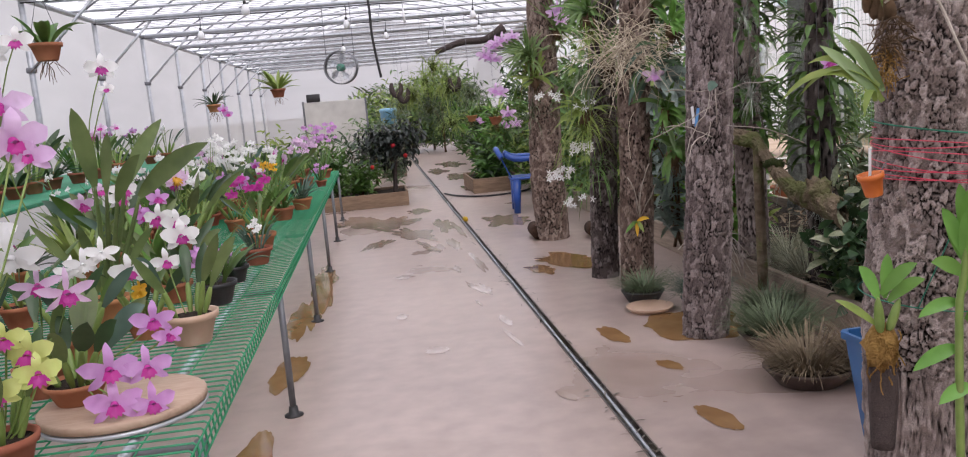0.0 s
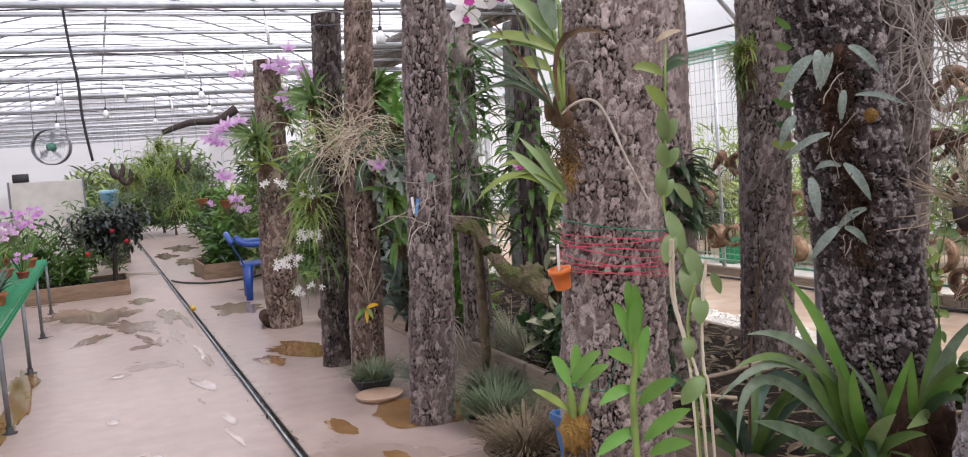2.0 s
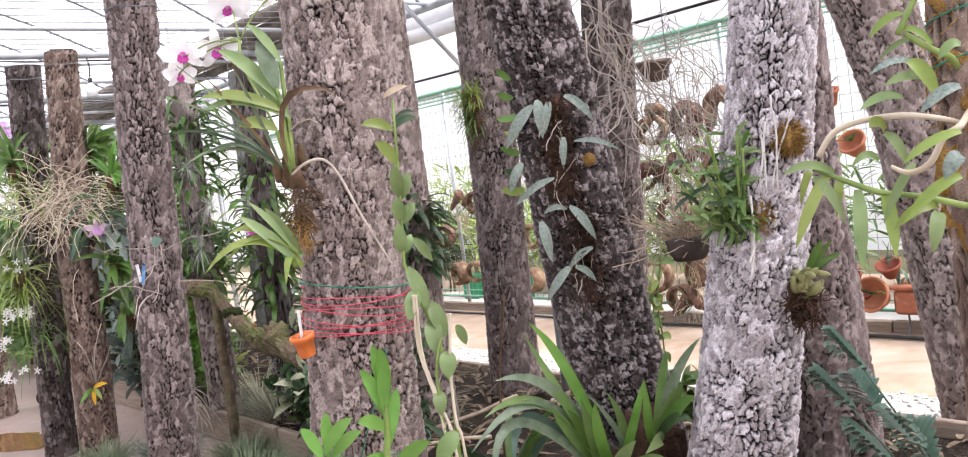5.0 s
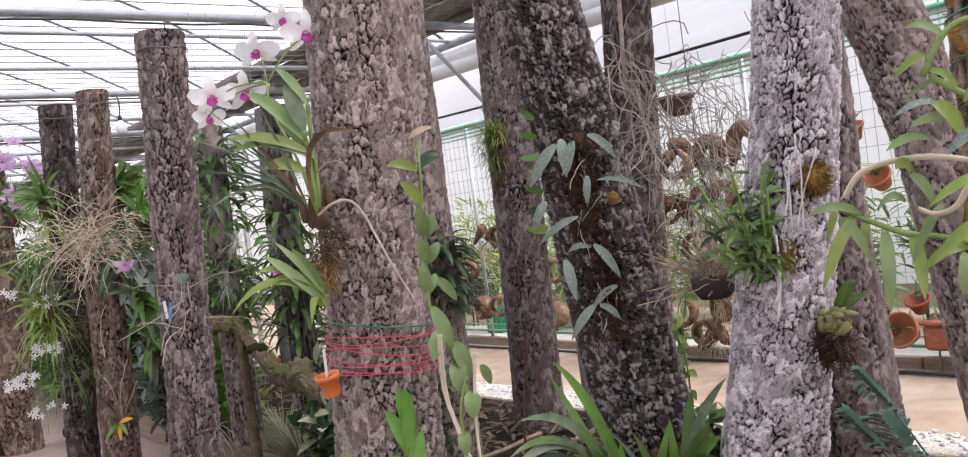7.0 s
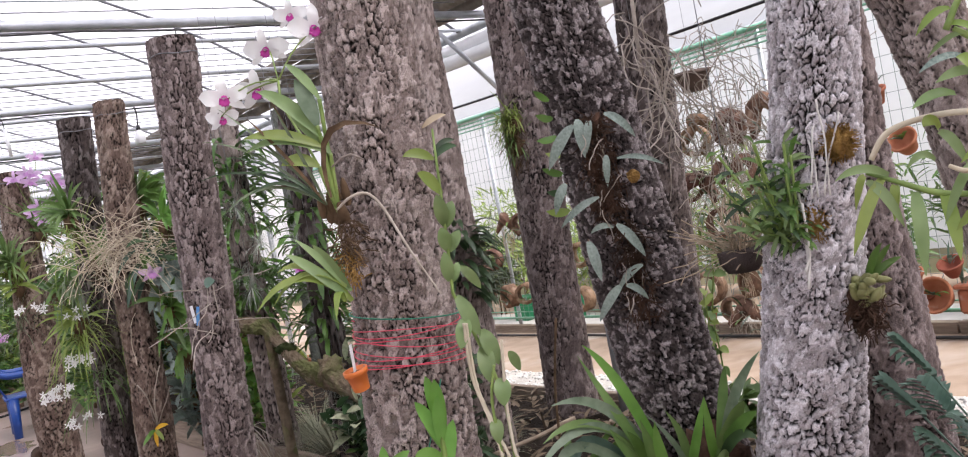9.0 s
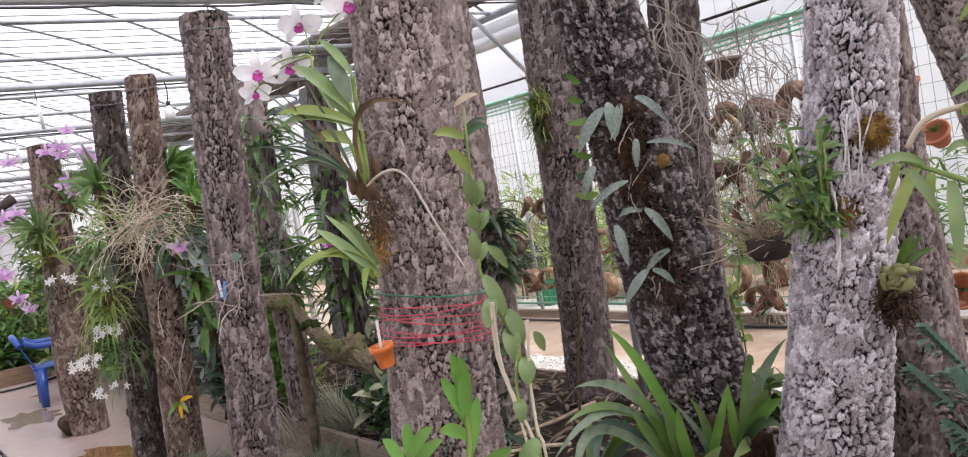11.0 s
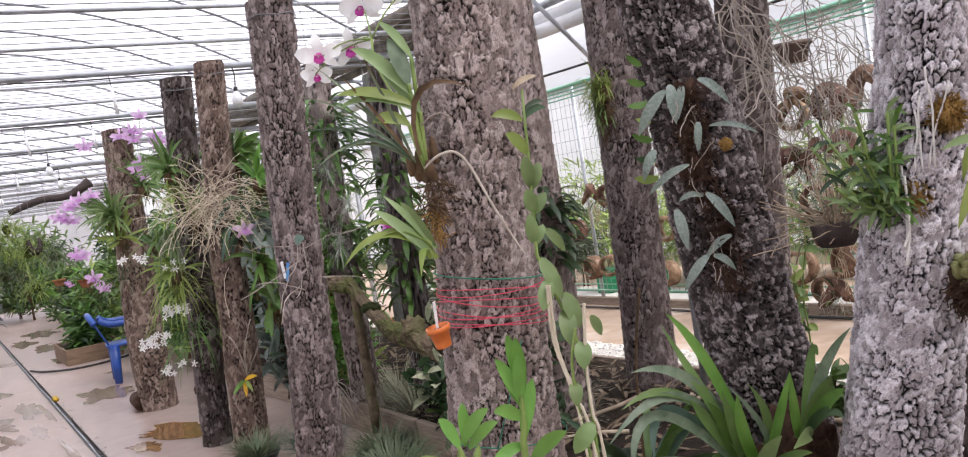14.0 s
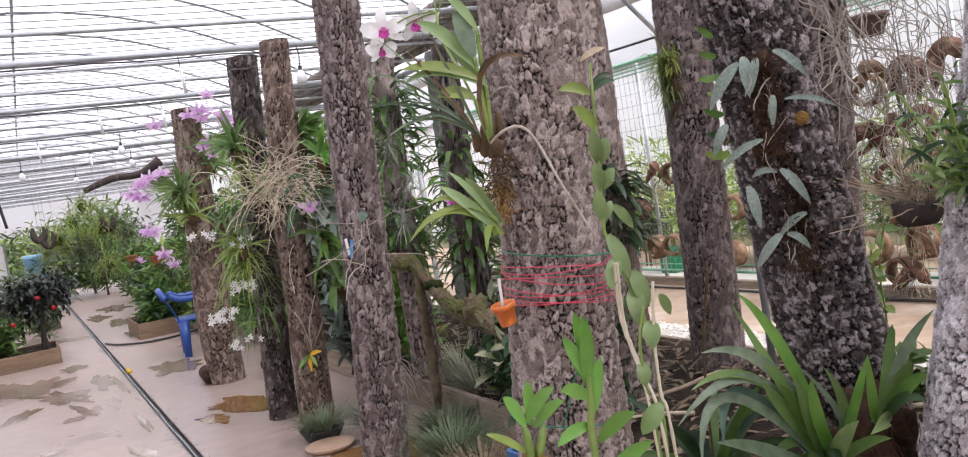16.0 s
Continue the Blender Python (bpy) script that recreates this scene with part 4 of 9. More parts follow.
def orchid_flower(parent, at, face, size, m_petal, m_lip, m_throat=None, lip=0.42, narrow=1.0):
    """Three sepals, two wide petals and a frilled lip."""
    f = Vector(face).normalized()
    s = f.cross(Vector((0, 0, 1))).normalized()
    u = s.cross(f)
    at = Vector(at)
    fl = Geo()
    for w, l, wd in ((90, 0.52, 0.24), (215, 0.5, 0.22), (325, 0.5, 0.22), (12, 0.56, 0.40), (168, 0.56, 0.40)):
        a = radians(w + rnd(-6, 6))
        d = s * math.cos(a) + u * math.sin(a)
        mid = at + d * size * l * 0.55 + f * size * 0.07
        tip = at + d * size * l - f * size * 0.05
        pts = [at + (mid - at) * (i / 3) for i in range(4)] + [mid + (tip - mid) * (i / 3) for i in range(1, 4)]
        blade(fl, pts, size * wd * narrow * rnd(0.85, 1.1), "oval", 0.12, up=f, ruffle=0.12)
    ob = part("flower", fl, m_petal, parent)
    lp = Geo()
    tube = [at + f * size * 0.02 + u * 0.01 * size, at + f * size * 0.16 - u * size * 0.06]
    lp.tube(tube, [size * 0.07, size * 0.10], 8, cap=False)
    for i in range(5):
        a = radians(-150 + 30 * i)
        d = s * math.cos(a) + u * math.sin(a)
        p0 = at + f * size * 0.14 - u * size * 0.05
        blade(lp, [p0, p0 + (d * 0.5 + f * 0.35) * size * lip * 0.5, p0 + (d * 1.0 + f * 0.30) * size * lip * 0.72], size * 0.2, "oval", 0.1, up=f, ruffle=0.15)
    part("lip", lp, m_lip, ob, "coloured lip")
    return ob


def pseudobulb(g2, at, way, length, r):
    a, d = Vector(at), Vector(way).normalized()
    g2.tube([a + d * length * t for t in (0, 0.15, 0.4, 0.7, 0.9, 1)], [r * 0.55, r * 0.9, r, r * 0.85, r * 0.5, r * 0.2], 8)


def root_mat(g2, c, spread, n, r=0.003, length=0.12, down=0.4):
    for _ in range(n):
        p = Vector(c) + Vector((rnd(-1, 1) * spread[0], rnd(-1, 1) * spread[1], rnd(-1, 1) * spread[2]))
        g2.tube(wander(p, (rnd(-1, 1), rnd(-1, 1), rnd(-1, 0.3)), length * rnd(0.5, 1.2), 7, 0.5, (0, 0, -down)), r * rnd(0.6, 1.2), 5, cap=False)
    return g2


def on_log(line, rad, z, angle, out=0.0):
    """A place on the surface of a log at a height and a bearing."""
    for (a, ra), (b, rb) in zip(zip(line, rad), zip(line[1:], rad[1:])):
        if a[2] <= z <= b[2]:
            t = (z - a[2]) / (b[2] - a[2])
            r = ra + (rb - ra) * t + out
            return Vector((a[0] + (b[0] - a[0]) * t + r * math.cos(angle), a[1] + (b[1] - a[1]) * t + r * math.sin(angle), z))
    return Vector(line[-1])


# red and green cord wound round the thick log
g = Geo()
turns, pts = 8.5, []
for i in range(int(turns * 40)):
    w = 2 * math.pi * i / 40
    z = 1.055 + 0.14 * (i / (turns * 40)) - 0.022 * math.cos(w + 0.61) + 0.011 * math.sin(w * 1.31 + 1) + 0.012 * math.sin(w * 0.47)
    pts.append(on_log(E_LINE, E_RAD, z, w, 0.0135))
g.tube(pts, 0.0015, 5)
solo("red_twine", g, M_RED_WIRE, "red plastic cord wound round the thick log", "cord")
ob = thing("green_twine", "thin green cord tied round the thick log", "cord")
part("loop", Geo().tube([on_log(E_LINE, E_RAD, 1.215 - 0.028 * math.cos(i * 0.157 + 0.61), i * 0.157, 0.0175) for i in range(41)], 0.0024, 5), M_GREEN_CORD, ob)
part("loop", Geo().tube([on_log(E_LINE, E_RAD, 0.72 - 0.02 * math.cos(i * 0.157 + 0.61), i * 0.157, 0.0185) for i in range(41)], 0.002, 5), M_GREEN_CORD, ob)
part("loose_end", Geo().tube([on_log(E_LINE, E_RAD, 0.72 + 0.3 * (i / 20), 4.0 + i * 0.03, 0.018) for i in range(21)], 0.002, 5), M_GREEN_CORD, ob)

# white orchid on the log
ob = thing("white_orchid", "orchid with white magenta-lipped flowers tied to the thick log", "orchid")
crown = Vector((1.99, 2.345, 1.57))
for i in range(9):
    g = Geo()
    pseudobulb(g, crown + Vector((rnd(-0.045, 0.03), rnd(-0.03, 0.05), rnd(-0.09, 0.02))), (rnd(-0.7, 0.2), rnd(-0.4, 0.2), 1), rnd(0.06, 0.11), rnd(0.012, 0.018))
    part("bulb", g, M_ROOT_DARK, ob, "brown wrinkled bulb")
part("root_mat", root_mat(Geo(), crown + Vector((-0.01, -0.03, -0.10)), (0.03, 0.03, 0.06), 150, 0.0016, 0.05, 0.15), M_ROOT_DARK, ob, "rusty brown root mat", kind="stuff")
for b0, tip, w, sag, m in (((1.945, 2.285, 1.76), (1.815, 2.345, 1.905), 0.040, 0.022, M_LEAF_VINE), ((1.957, 2.276, 1.86), (1.89, 2.305, 1.965), 0.030, 0.012, M_LEAF_VINE), ((1.94, 2.285, 1.79), (1.905, 2.295, 1.92), 0.05, 0.004, M_LEAF_STRIPED),
                           ((1.945, 2.285, 1.73), (1.76, 2.365, 1.785), 0.034, 0.02, M_LEAF_LIME), ((1.94, 2.285, 1.72), (1.765, 2.375, 1.75), 0.032, 0.03, M_LEAF_VINE), ((1.93, 2.30, 1.68), (1.84, 2.34, 1.70), 0.040, 0.015, M_LEAF_LIME), ((1.96, 2.28, 1.71), (1.90, 2.35, 1.83), 0.036, 0.01, M_LEAF_VINE)):
    leaf_part(ob, b0, tip, w, sag, m, "oval", (0, 0, 1), n=9)
    part("stem", Geo().tube(arc(crown + Vector((-0.02, -0.03, -0.02)), b0, 0.01, 4), 0.006, 6), M_CANE_GREEN, ob)
for tip, sag, w in (((1.776, 2.36, 1.84), 0.012, 0.016), ((1.752, 2.37, 1.694), 0.035, 0.013), ((1.75, 2.372, 1.636), 0.045, 0.016), ((1.845, 2.33, 1.86), 0.008, 0.014), ((1.71, 2.40, 1.75), 0.03, 0.013), ((1.80, 2.36, 1.76), 0.02, 0.012), ((1.69, 2.42, 1.60), 0.06, 0.014), ((1.66, 2.46, 1.70), 0.05, 0.011), ((1.80, 2.36, 1.64), 0.03, 0.010), ((1.73, 2.42, 1.88), 0.02, 0.012), ((1.68, 2.44, 1.80), 0.04, 0.010), ((1.84, 2.36, 1.92), 0.01, 0.011)):
    leaf_part(ob, (1.925, 2.29, 1.575), tip, w * 0.72, sag, random.choice((M_LEAF_DARK, M_ROOT_DARK, M_GRASS)), name="old_leaf")
g = Geo()
blade(g, [(1.925, 2.26, 1.59), (1.918, 2.258, 1.63), (1.917, 2.256, 1.68), (1.927, 2.25, 1.734), (1.951, 2.24, 1.766), (1.988, 2.22, 1.779), (2.03, 2.195, 1.77), (2.063, 2.175, 1.752)], 0.019, "strap", 0.2, up=(0.3, -0.8, 0.3))
part("dry_leaf", g, M_ROOT_DARK, ob, "dark dried curling leaf")
g = Geo().tube([(1.93, 2.25, 1.555), (1.95, 2.205, 1.58), (1.988, 2.18, 1.583), (2.017, 2.16, 1.537), (2.059, 2.135, 1.412), (2.105, 2.10, 1.284)], [0.003, 0.0042, 0.004, 0.0038, 0.0034, 0.002], 7)
part("grey_scape", g, M_ROOT, ob, "grey hanging stalk")
g = Geo()
g.tube([(1.94, 2.25, 1.67), (1.96, 2.225, 1.69), (1.985, 2.215, 1.695), (2.01, 2.2, 1.675)], 0.0026, 6)
part("aerial_root", g, M_ROOT, ob)
g = Geo()
stalk = [crown, (1.96, 2.40, 1.75), (1.94, 2.46, 1.88), (1.96, 2.50, 1.96)]
g.tube(stalk, 0.004, 6)
for end in ((1.83, 2.60, 1.93), (1.92, 2.56, 1.94), (2.0, 2.60, 2.07), (2.08, 2.46, 2.09), (1.82, 2.63, 1.89)):
    g.tube(arc(stalk[-1], end, -0.02, 5), 0.0025, 5)
part("flower_stalk", g, M_CANE_GREEN, ob)
for at, sz in (((1.83, 2.60, 1.94), 0.13), ((1.92, 2.56, 1.945), 0.13), ((2.0, 2.62, 2.08), 0.13), ((2.085, 2.46, 2.10), 0.14), ((1.825, 2.63, 1.885), 0.09), ((2.04, 2.5, 2.15), 0.1)):
    orchid_flower(ob, at, (-0.5 + rnd(-0.2, 0.2), -0.8, -0.15), sz, M_P_WHITE, M_P_MAGENTA, lip=0.2)

# yellow-green orchid below it
ob = thing("strap_leaf_orchid", "yellow-green strap-leaved orchid tied to the thick log", "orchid")
c2 = Vector((1.99, 2.35, 1.34))
part("root_mat", root_mat(Geo(), c2 + Vector((-0.02, -0.03, 0.06)), (0.02, 0.03, 0.05), 110, 0.0014, 0.05, 0.1), M_MOSS, ob, "rusty brown roots", kind="stuff")
for tip, w, sag in (((1.711, 2.39, 1.326), 0.024, 0.07), ((1.756, 2.375, 1.335), 0.022, 0.06), ((1.805, 2.35, 1.465), 0.030, 0.01), ((1.873, 2.32, 1.476), 0.030, 0.01), ((1.832, 2.335, 1.50), 0.022, 0.01), ((1.78, 2.37, 1.42), 0.026, 0.05), ((1.86, 2.24, 1.27), 0.022, 0.05)):
    leaf_part(ob, (1.935 + rnd(-0.02, 0.01), 2.285, 1.325 + rnd(-0.02, 0.03)), tip, w, sag, M_LEAF_LIME if sag > 0.03 else M_LEAF_VINE, n=9)
orchid_flower(ob, (1.90, 2.47, 1.42), (-0.4, -0.8, 0.1), 0.05, M_P_LILAC, M_P_MAGENTA)

# little orange pot with a white label
ob = thing("small_orange_pot", "little orange plastic pot with a white label hanging on the log", "pot", at=(1.965, 2.375, 1.045))
ob.rotation_euler = (0, radians(-10), 0)
g = Geo().lathe([(0.022, 0), (0.024, 0.004), (0.030, 0.048), (0.035, 0.048), (0.036, 0.064), (0.032, 0.064), (0.029, 0.05), (0.026, 0.045)], 20)
part("pot", g, M_ORANGE, ob)
part("soil", Geo().lathe([(0.029, 0.05), (0.015, 0.056)], 14), M_SOIL, ob)
part("label_stake", Geo().box((-0.009, -0.001, 0.045), (0.009, 0.001, 0.135), pose(-0.008, 0.008, 0, 8, 6, 40)), M_WHITE, ob, "blank white plastic label", smooth=False)
part("hanging_wire", Geo().tube([(0.03, 0, 0.06), (0.06, 0.02, 0.075), (0.10, 0.04, 0.07)], 0.0015, 4), M_PIPE_DULL, ob)

# climbing vine on the right flank of the log
ob = thing("climbing_vine", "climbing vine with fleshy oval leaves on the thick log", "vine")
line = [(2.27, 2.13, 0.0), (2.254, 2.121, 0.625), (2.258, 2.118, 0.784), (2.26, 2.117, 0.924), (2.246, 2.128, 1.041), (2.213, 2.152, 1.177), (2.19, 2.167, 1.269), (2.198, 2.162, 1.388), (2.204, 2.158, 1.49), (2.21, 2.154, 1.61), (2.216, 2.15, 1.728)]
part("stem", Geo().tube(line, [0.0055] * 6 + [0.005, 0.005, 0.0045, 0.004, 0.003], 7), M_CANE_GREEN, ob)
for k, (b, tip, w) in enumerate((((2.206, 2.157, 1.644), (2.121, 2.179, 1.665), 0.026), ((2.208, 2.155, 1.545), (2.146, 2.162, 1.613), 0.03), ((2.209, 2.155, 1.647), (2.262, 2.115, 1.668), 0.018), ((2.208, 2.155, 1.661), (2.272, 2.133, 1.687), 0.016), ((2.202, 2.16, 1.456), (2.18, 2.139, 1.546), 0.034),
                                 ((2.203, 2.159, 1.453), (2.228, 2.141, 1.521), 0.034), ((2.198, 2.162, 1.388), (2.175, 2.142, 1.455), 0.034), ((2.2, 2.161, 1.384), (2.232, 2.138, 1.437), 0.03), ((2.188, 2.169, 1.303), (2.172, 2.144, 1.387), 0.032), ((2.192, 2.167, 1.299), (2.216, 2.149, 1.35), 0.026))):
    leaf_part(ob, b, tip, w * 1.15, 0.012, M_LEAF_LIME if k < 2 else (M_LEAF_VINE, M_LEAF_LIME, M_LEAF_DARK)[0 if k > 3 else 2], "oval", (0, 0, 1) if k < 4 else (-0.5, -0.7, 0.2), up=(-0.5, -0.8, 0.25))
for b, tip, w in (((2.235, 2.173, 1.335), (2.285, 2.161, 1.261), 0.03), ((2.197, 2.163, 1.259), (2.221, 2.121, 1.138), 0.042), ((2.197, 2.138, 1.194), (2.15, 2.122, 1.118), 0.044), ((2.238, 2.134, 1.152), (2.25, 2.1, 1.05), 0.046), ((2.235, 2.135, 1.107), (2.205, 2.096, 1.012), 0.05), ((2.23, 2.077, 1.018), (2.208, 2.056, 0.947), 0.048),
                  ((2.2, 2.099, 0.91), (2.181, 2.076, 0.849), 0.038), ((2.197, 2.039, 0.803), (2.136, 2.059, 0.734), 0.05), ((2.287, 2.096, 1.077), (2.336, 2.121, 1.009), 0.03)):
    leaf_part(ob, b, tip, w, 0.016, M_LEAF_VINE, "oval", (-0.4, -0.6, 0.5), up=(-0.5, -0.8, 0.3))
leaf_part(ob, (2.194, 2.165, 1.735), (2.252, 2.123, 1.759), 0.018, 0.008, M_STRAW, "oval", name="bud")
ob = thing("cane_cluster", "pale jointed orchid canes standing beside the log", "canes")
for k, line in enumerate((((2.167, 2.111, 1.187), (2.163, 2.114, 1.034), (2.185, 2.098, 0.893), (2.198, 2.088, 0.71), (2.21, 2.09, 0.0)), ((2.172, 2.107, 1.186), (2.169, 2.109, 1.016), (2.194, 2.092, 0.875), (2.215, 2.075, 0.707), (2.23, 2.07, 0.0)), ((2.241, 2.056, 1.123), (2.226, 2.068, 0.955), (2.224, 2.069, 0.818), (2.234, 2.061, 0.704), (2.25, 2.06, 0.0)), ((2.215, 2.076, 1.059), (2.195, 2.09, 0.96), (2.195, 2.09, 0.806), (2.202, 2.085, 0.71), (2.22, 2.08, 0.0)))):
    pts, _ = smooth_line([Vector(p) for p in line], [0.005] * 5, 12)
    part("cane", Geo().tube(pts, [0.0042 + 0.0013 * (i % 4 == 0) for i in range(len(pts))], 7), (M_CANE, M_CANE, M_CANE, M_CANE_GREEN)[k], ob)
# fresh sprout in front of the log
ob = thing("leafy_sprout", "fresh green leafy orchid shoot in front of the log", "plant")
line = [(1.90, 1.90, 0.0), (1.885, 1.905, 0.4), (1.882, 1.905, 0.816), (1.889, 1.90, 0.904), (1.894, 1.897, 0.992), (1.895, 1.896, 1.081)]
part("stem", Geo().tube(line, [0.010, 0.010, 0.009, 0.008, 0.006, 0.003], 8), M_CANE_GREEN, ob)
for b, tip, w in (((1.896, 1.896, 0.992), (1.884, 1.904, 1.127), 0.03), ((1.897, 1.895, 0.977), (1.889, 1.877, 1.12), 0.034), ((1.891, 1.899, 0.963), (1.843, 1.905, 1.077), 0.03), ((1.891, 1.899, 0.949), (1.873, 1.934, 1.035), 0.026), ((1.886, 1.902, 0.875), (1.921, 1.879, 1.014), 0.036), ((1.888, 1.901, 0.92), (1.818, 1.908, 0.955), 0.034),
                  ((1.89, 1.9, 0.956), (1.879, 1.859, 1.087), 0.03), ((1.89, 1.915, 0.854), (1.798, 1.927, 0.826), 0.03), ((1.901, 1.908, 0.813), (1.954, 1.821, 0.885), 0.036), ((1.891, 1.915, 0.748), (1.787, 1.934, 0.698), 0.034), ((1.907, 1.904, 0.722), (1.977, 1.803, 0.813), 0.036), ((1.918, 1.897, 0.686), (1.976, 1.804, 0.728), 0.034), ((1.911, 1.901, 0.655), (1.832, 1.906, 0.622), 0.034)):
    leaf_part(ob, b, tip, w, 0.012, M_LEAF_BRIGHT, "oval", up=(-0.5, -0.8, 0.2))

# small epiphyte with its root ball
ob = thing("small_epiphyte", "small green epiphyte on a brown moss ball tied to the log", "plant")
g = Geo().blob((1.925, 2.29, 0.645), 0.045, 14, 0.5, 4.0, 1.5)
part("moss_ball", root_mat(g, (1.925, 2.28, 0.645), (0.03, 0.03, 0.05), 60, 0.0022, 0.07), M_MOSS, ob, "rusty brown moss ball", kind="stuff")
part("root_stub", Geo().tube([(1.93, 2.30, 0.345), (1.94, 2.31, 0.495), (1.93, 2.30, 0.625)], [0.03, 0.04, 0.035], 10), M_BARK_DARK, ob)
part("bulb", (lambda q: (pseudobulb(q, (1.91, 2.27, 0.69), (-0.1, -0.1, 1), 0.10, 0.014), q)[1])(Geo()), M_CANE_GREEN, ob)
part("bulb", (lambda q: (pseudobulb(q, (1.93, 2.26, 0.695), (0.3, -0.1, 1), 0.09, 0.013), q)[1])(Geo()), M_CANE_GREEN, ob)
for b, tip, w in (((1.90, 2.26, 0.785), (1.86, 2.28, 0.875), 0.036), ((1.91, 2.26, 0.795), (1.975, 2.20, 0.885), 0.038), ((1.92, 2.26, 0.785), (1.93, 2.26, 0.905), 0.032), ((1.93, 2.26, 0.775), (2.01, 2.22, 0.835), 0.034)):
    leaf_part(ob, b, tip, w, 0.012, M_LEAF_BRIGHT, "oval")
leaf_part(ob, (1.90, 2.27, 0.71), (1.80, 2.30, 0.785), 0.028, 0.006, M_LEAF_LIME, "oval")

# blue bin
ob = thing("waste_bin", "tall square blue plastic waste bin beside the log", "bin", at=(2.44, 3.07, 0), turn=4)
g = Geo()
lv = [(0.085, 0.0), (0.125, 0.385), (0.137, 0.385), (0.137, 0.412), (0.122, 0.412), (0.118, 0.38), (0.08, 0.02)]
for r, z in lv:
    b = 0.022
    g.v += [(r - b, -r, z), (r, -r + b, z), (r, r - b, z), (r - b, r, z), (-r + b, r, z), (-r, r - b, z), (-r, -r + b, z), (-r + b, -r, z)]
for i in range(len(lv) - 1):
    g.f += [(8 * i + a, 8 * i + (a + 1) % 8, 8 * i + 8 + (a + 1) % 8, 8 * i + 8 + a) for a in range(8)]
g.f += [tuple(range(7, -1, -1)), tuple(range(48, 56))]
part("body", g, M_BLUE_BIN, ob, smooth=False)

# grey spotted leaves on the dark leaning log
F_LEAVES = [((2.815, 2.214, 1.69), (2.75, 2.276, 1.577), 0.055), ((2.826, 2.202, 1.706), (2.828, 2.20, 1.595), 0.055), ((2.854, 2.174, 1.695), (2.837, 2.191, 1.606), 0.04), ((2.888, 2.139, 1.708), (2.938, 2.084, 1.626), 0.04),
            ((2.898, 2.128, 1.557), (2.98, 2.035, 1.516), 0.025), ((2.876, 2.151, 1.574), (2.868, 2.16, 1.485), 0.035), ((2.78, 2.26, 1.507), (2.741, 2.284, 1.426), 0.045), ((2.843, 2.185, 1.445), (2.756, 2.27, 1.378), 0.035),
            ((2.862, 2.166, 1.339), (2.815, 2.213, 1.333), 0.028), ((2.87, 2.158, 1.347), (2.913, 2.111, 1.243), 0.045), ((2.80, 2.229, 1.309), (2.811, 2.217, 1.191), 0.052), ((2.91, 2.115, 1.203), (2.856, 2.172, 1.146), 0.035),
            ((2.866, 2.162, 1.145), (2.903, 2.122, 1.097), 0.033), ((2.856, 2.171, 1.15), (2.80, 2.228, 1.057), 0.045)]
ob = thing("spotted_epiphyte", "epiphyte with spotted grey-green hanging leaves on the log", "epiphyte")
for k, (b, tip, w) in enumerate(F_LEAVES):
    leaf_part(ob, b, Vector(b) + (Vector(tip) - Vector(b)) * 1.15, w * 0.70, 0.022, M_LEAF_GREY, "oval", (-0.5, -0.5, 0.7), up=(-0.6, -0.8, 0.2))
    part("stalk", Geo().tube([Vector(b) + Vector((0.06, 0.06, 0.0)), b], 0.003, 5), M_ROOT_DARK, ob)
for c in ((2.90, 2.22, 1.66), (2.90, 2.215, 1.55), (2.90, 2.21, 1.43), (2.93, 2.19, 1.30), (2.93, 2.185, 1.20), (2.94, 2.18, 1.08)):
    g = Geo().blob(Vector(c) + Vector((0.03, 0.03, 0)), 0.05, 18, 0.9, c[2] * 9, 1.3)
    part("root_pad", root_mat(g, Vector(c) + Vector((-0.01, -0.015, 0)), (0.045, 0.045, 0.06), 150, 0.0017, 0.05, 0.1), M_ROOT_BLACK, ob, "blackish brown root pad", kind="stuff")
part("root_mat", root_mat(Geo(), (2.87, 2.16, 1.4), (0.05, 0.05, 0.3), 16, 0.0018, 0.10), M_ROOT, ob, kind="stuff")
g = Geo().blob((2.95, 2.12, 1.49), 0.022, 10, 0.5, 2)
part("moss_spot", g, M_MOSS, ob)
ob = thing("bronze_epiphyte", "small bronze-green leaves on the flank of the log", "epiphyte")
for z in np.linspace(1.42, 1.80, 7):
    leaf_part(ob, (2.84, 2.33, z), (2.755, 2.33 + rnd(-0.03, 0.03), z + rnd(-0.01, 0.03)), 0.032, -0.01, random.choice((M_LEAF, M_LEAF_DARK, M_LEAF_LIME)), "oval")

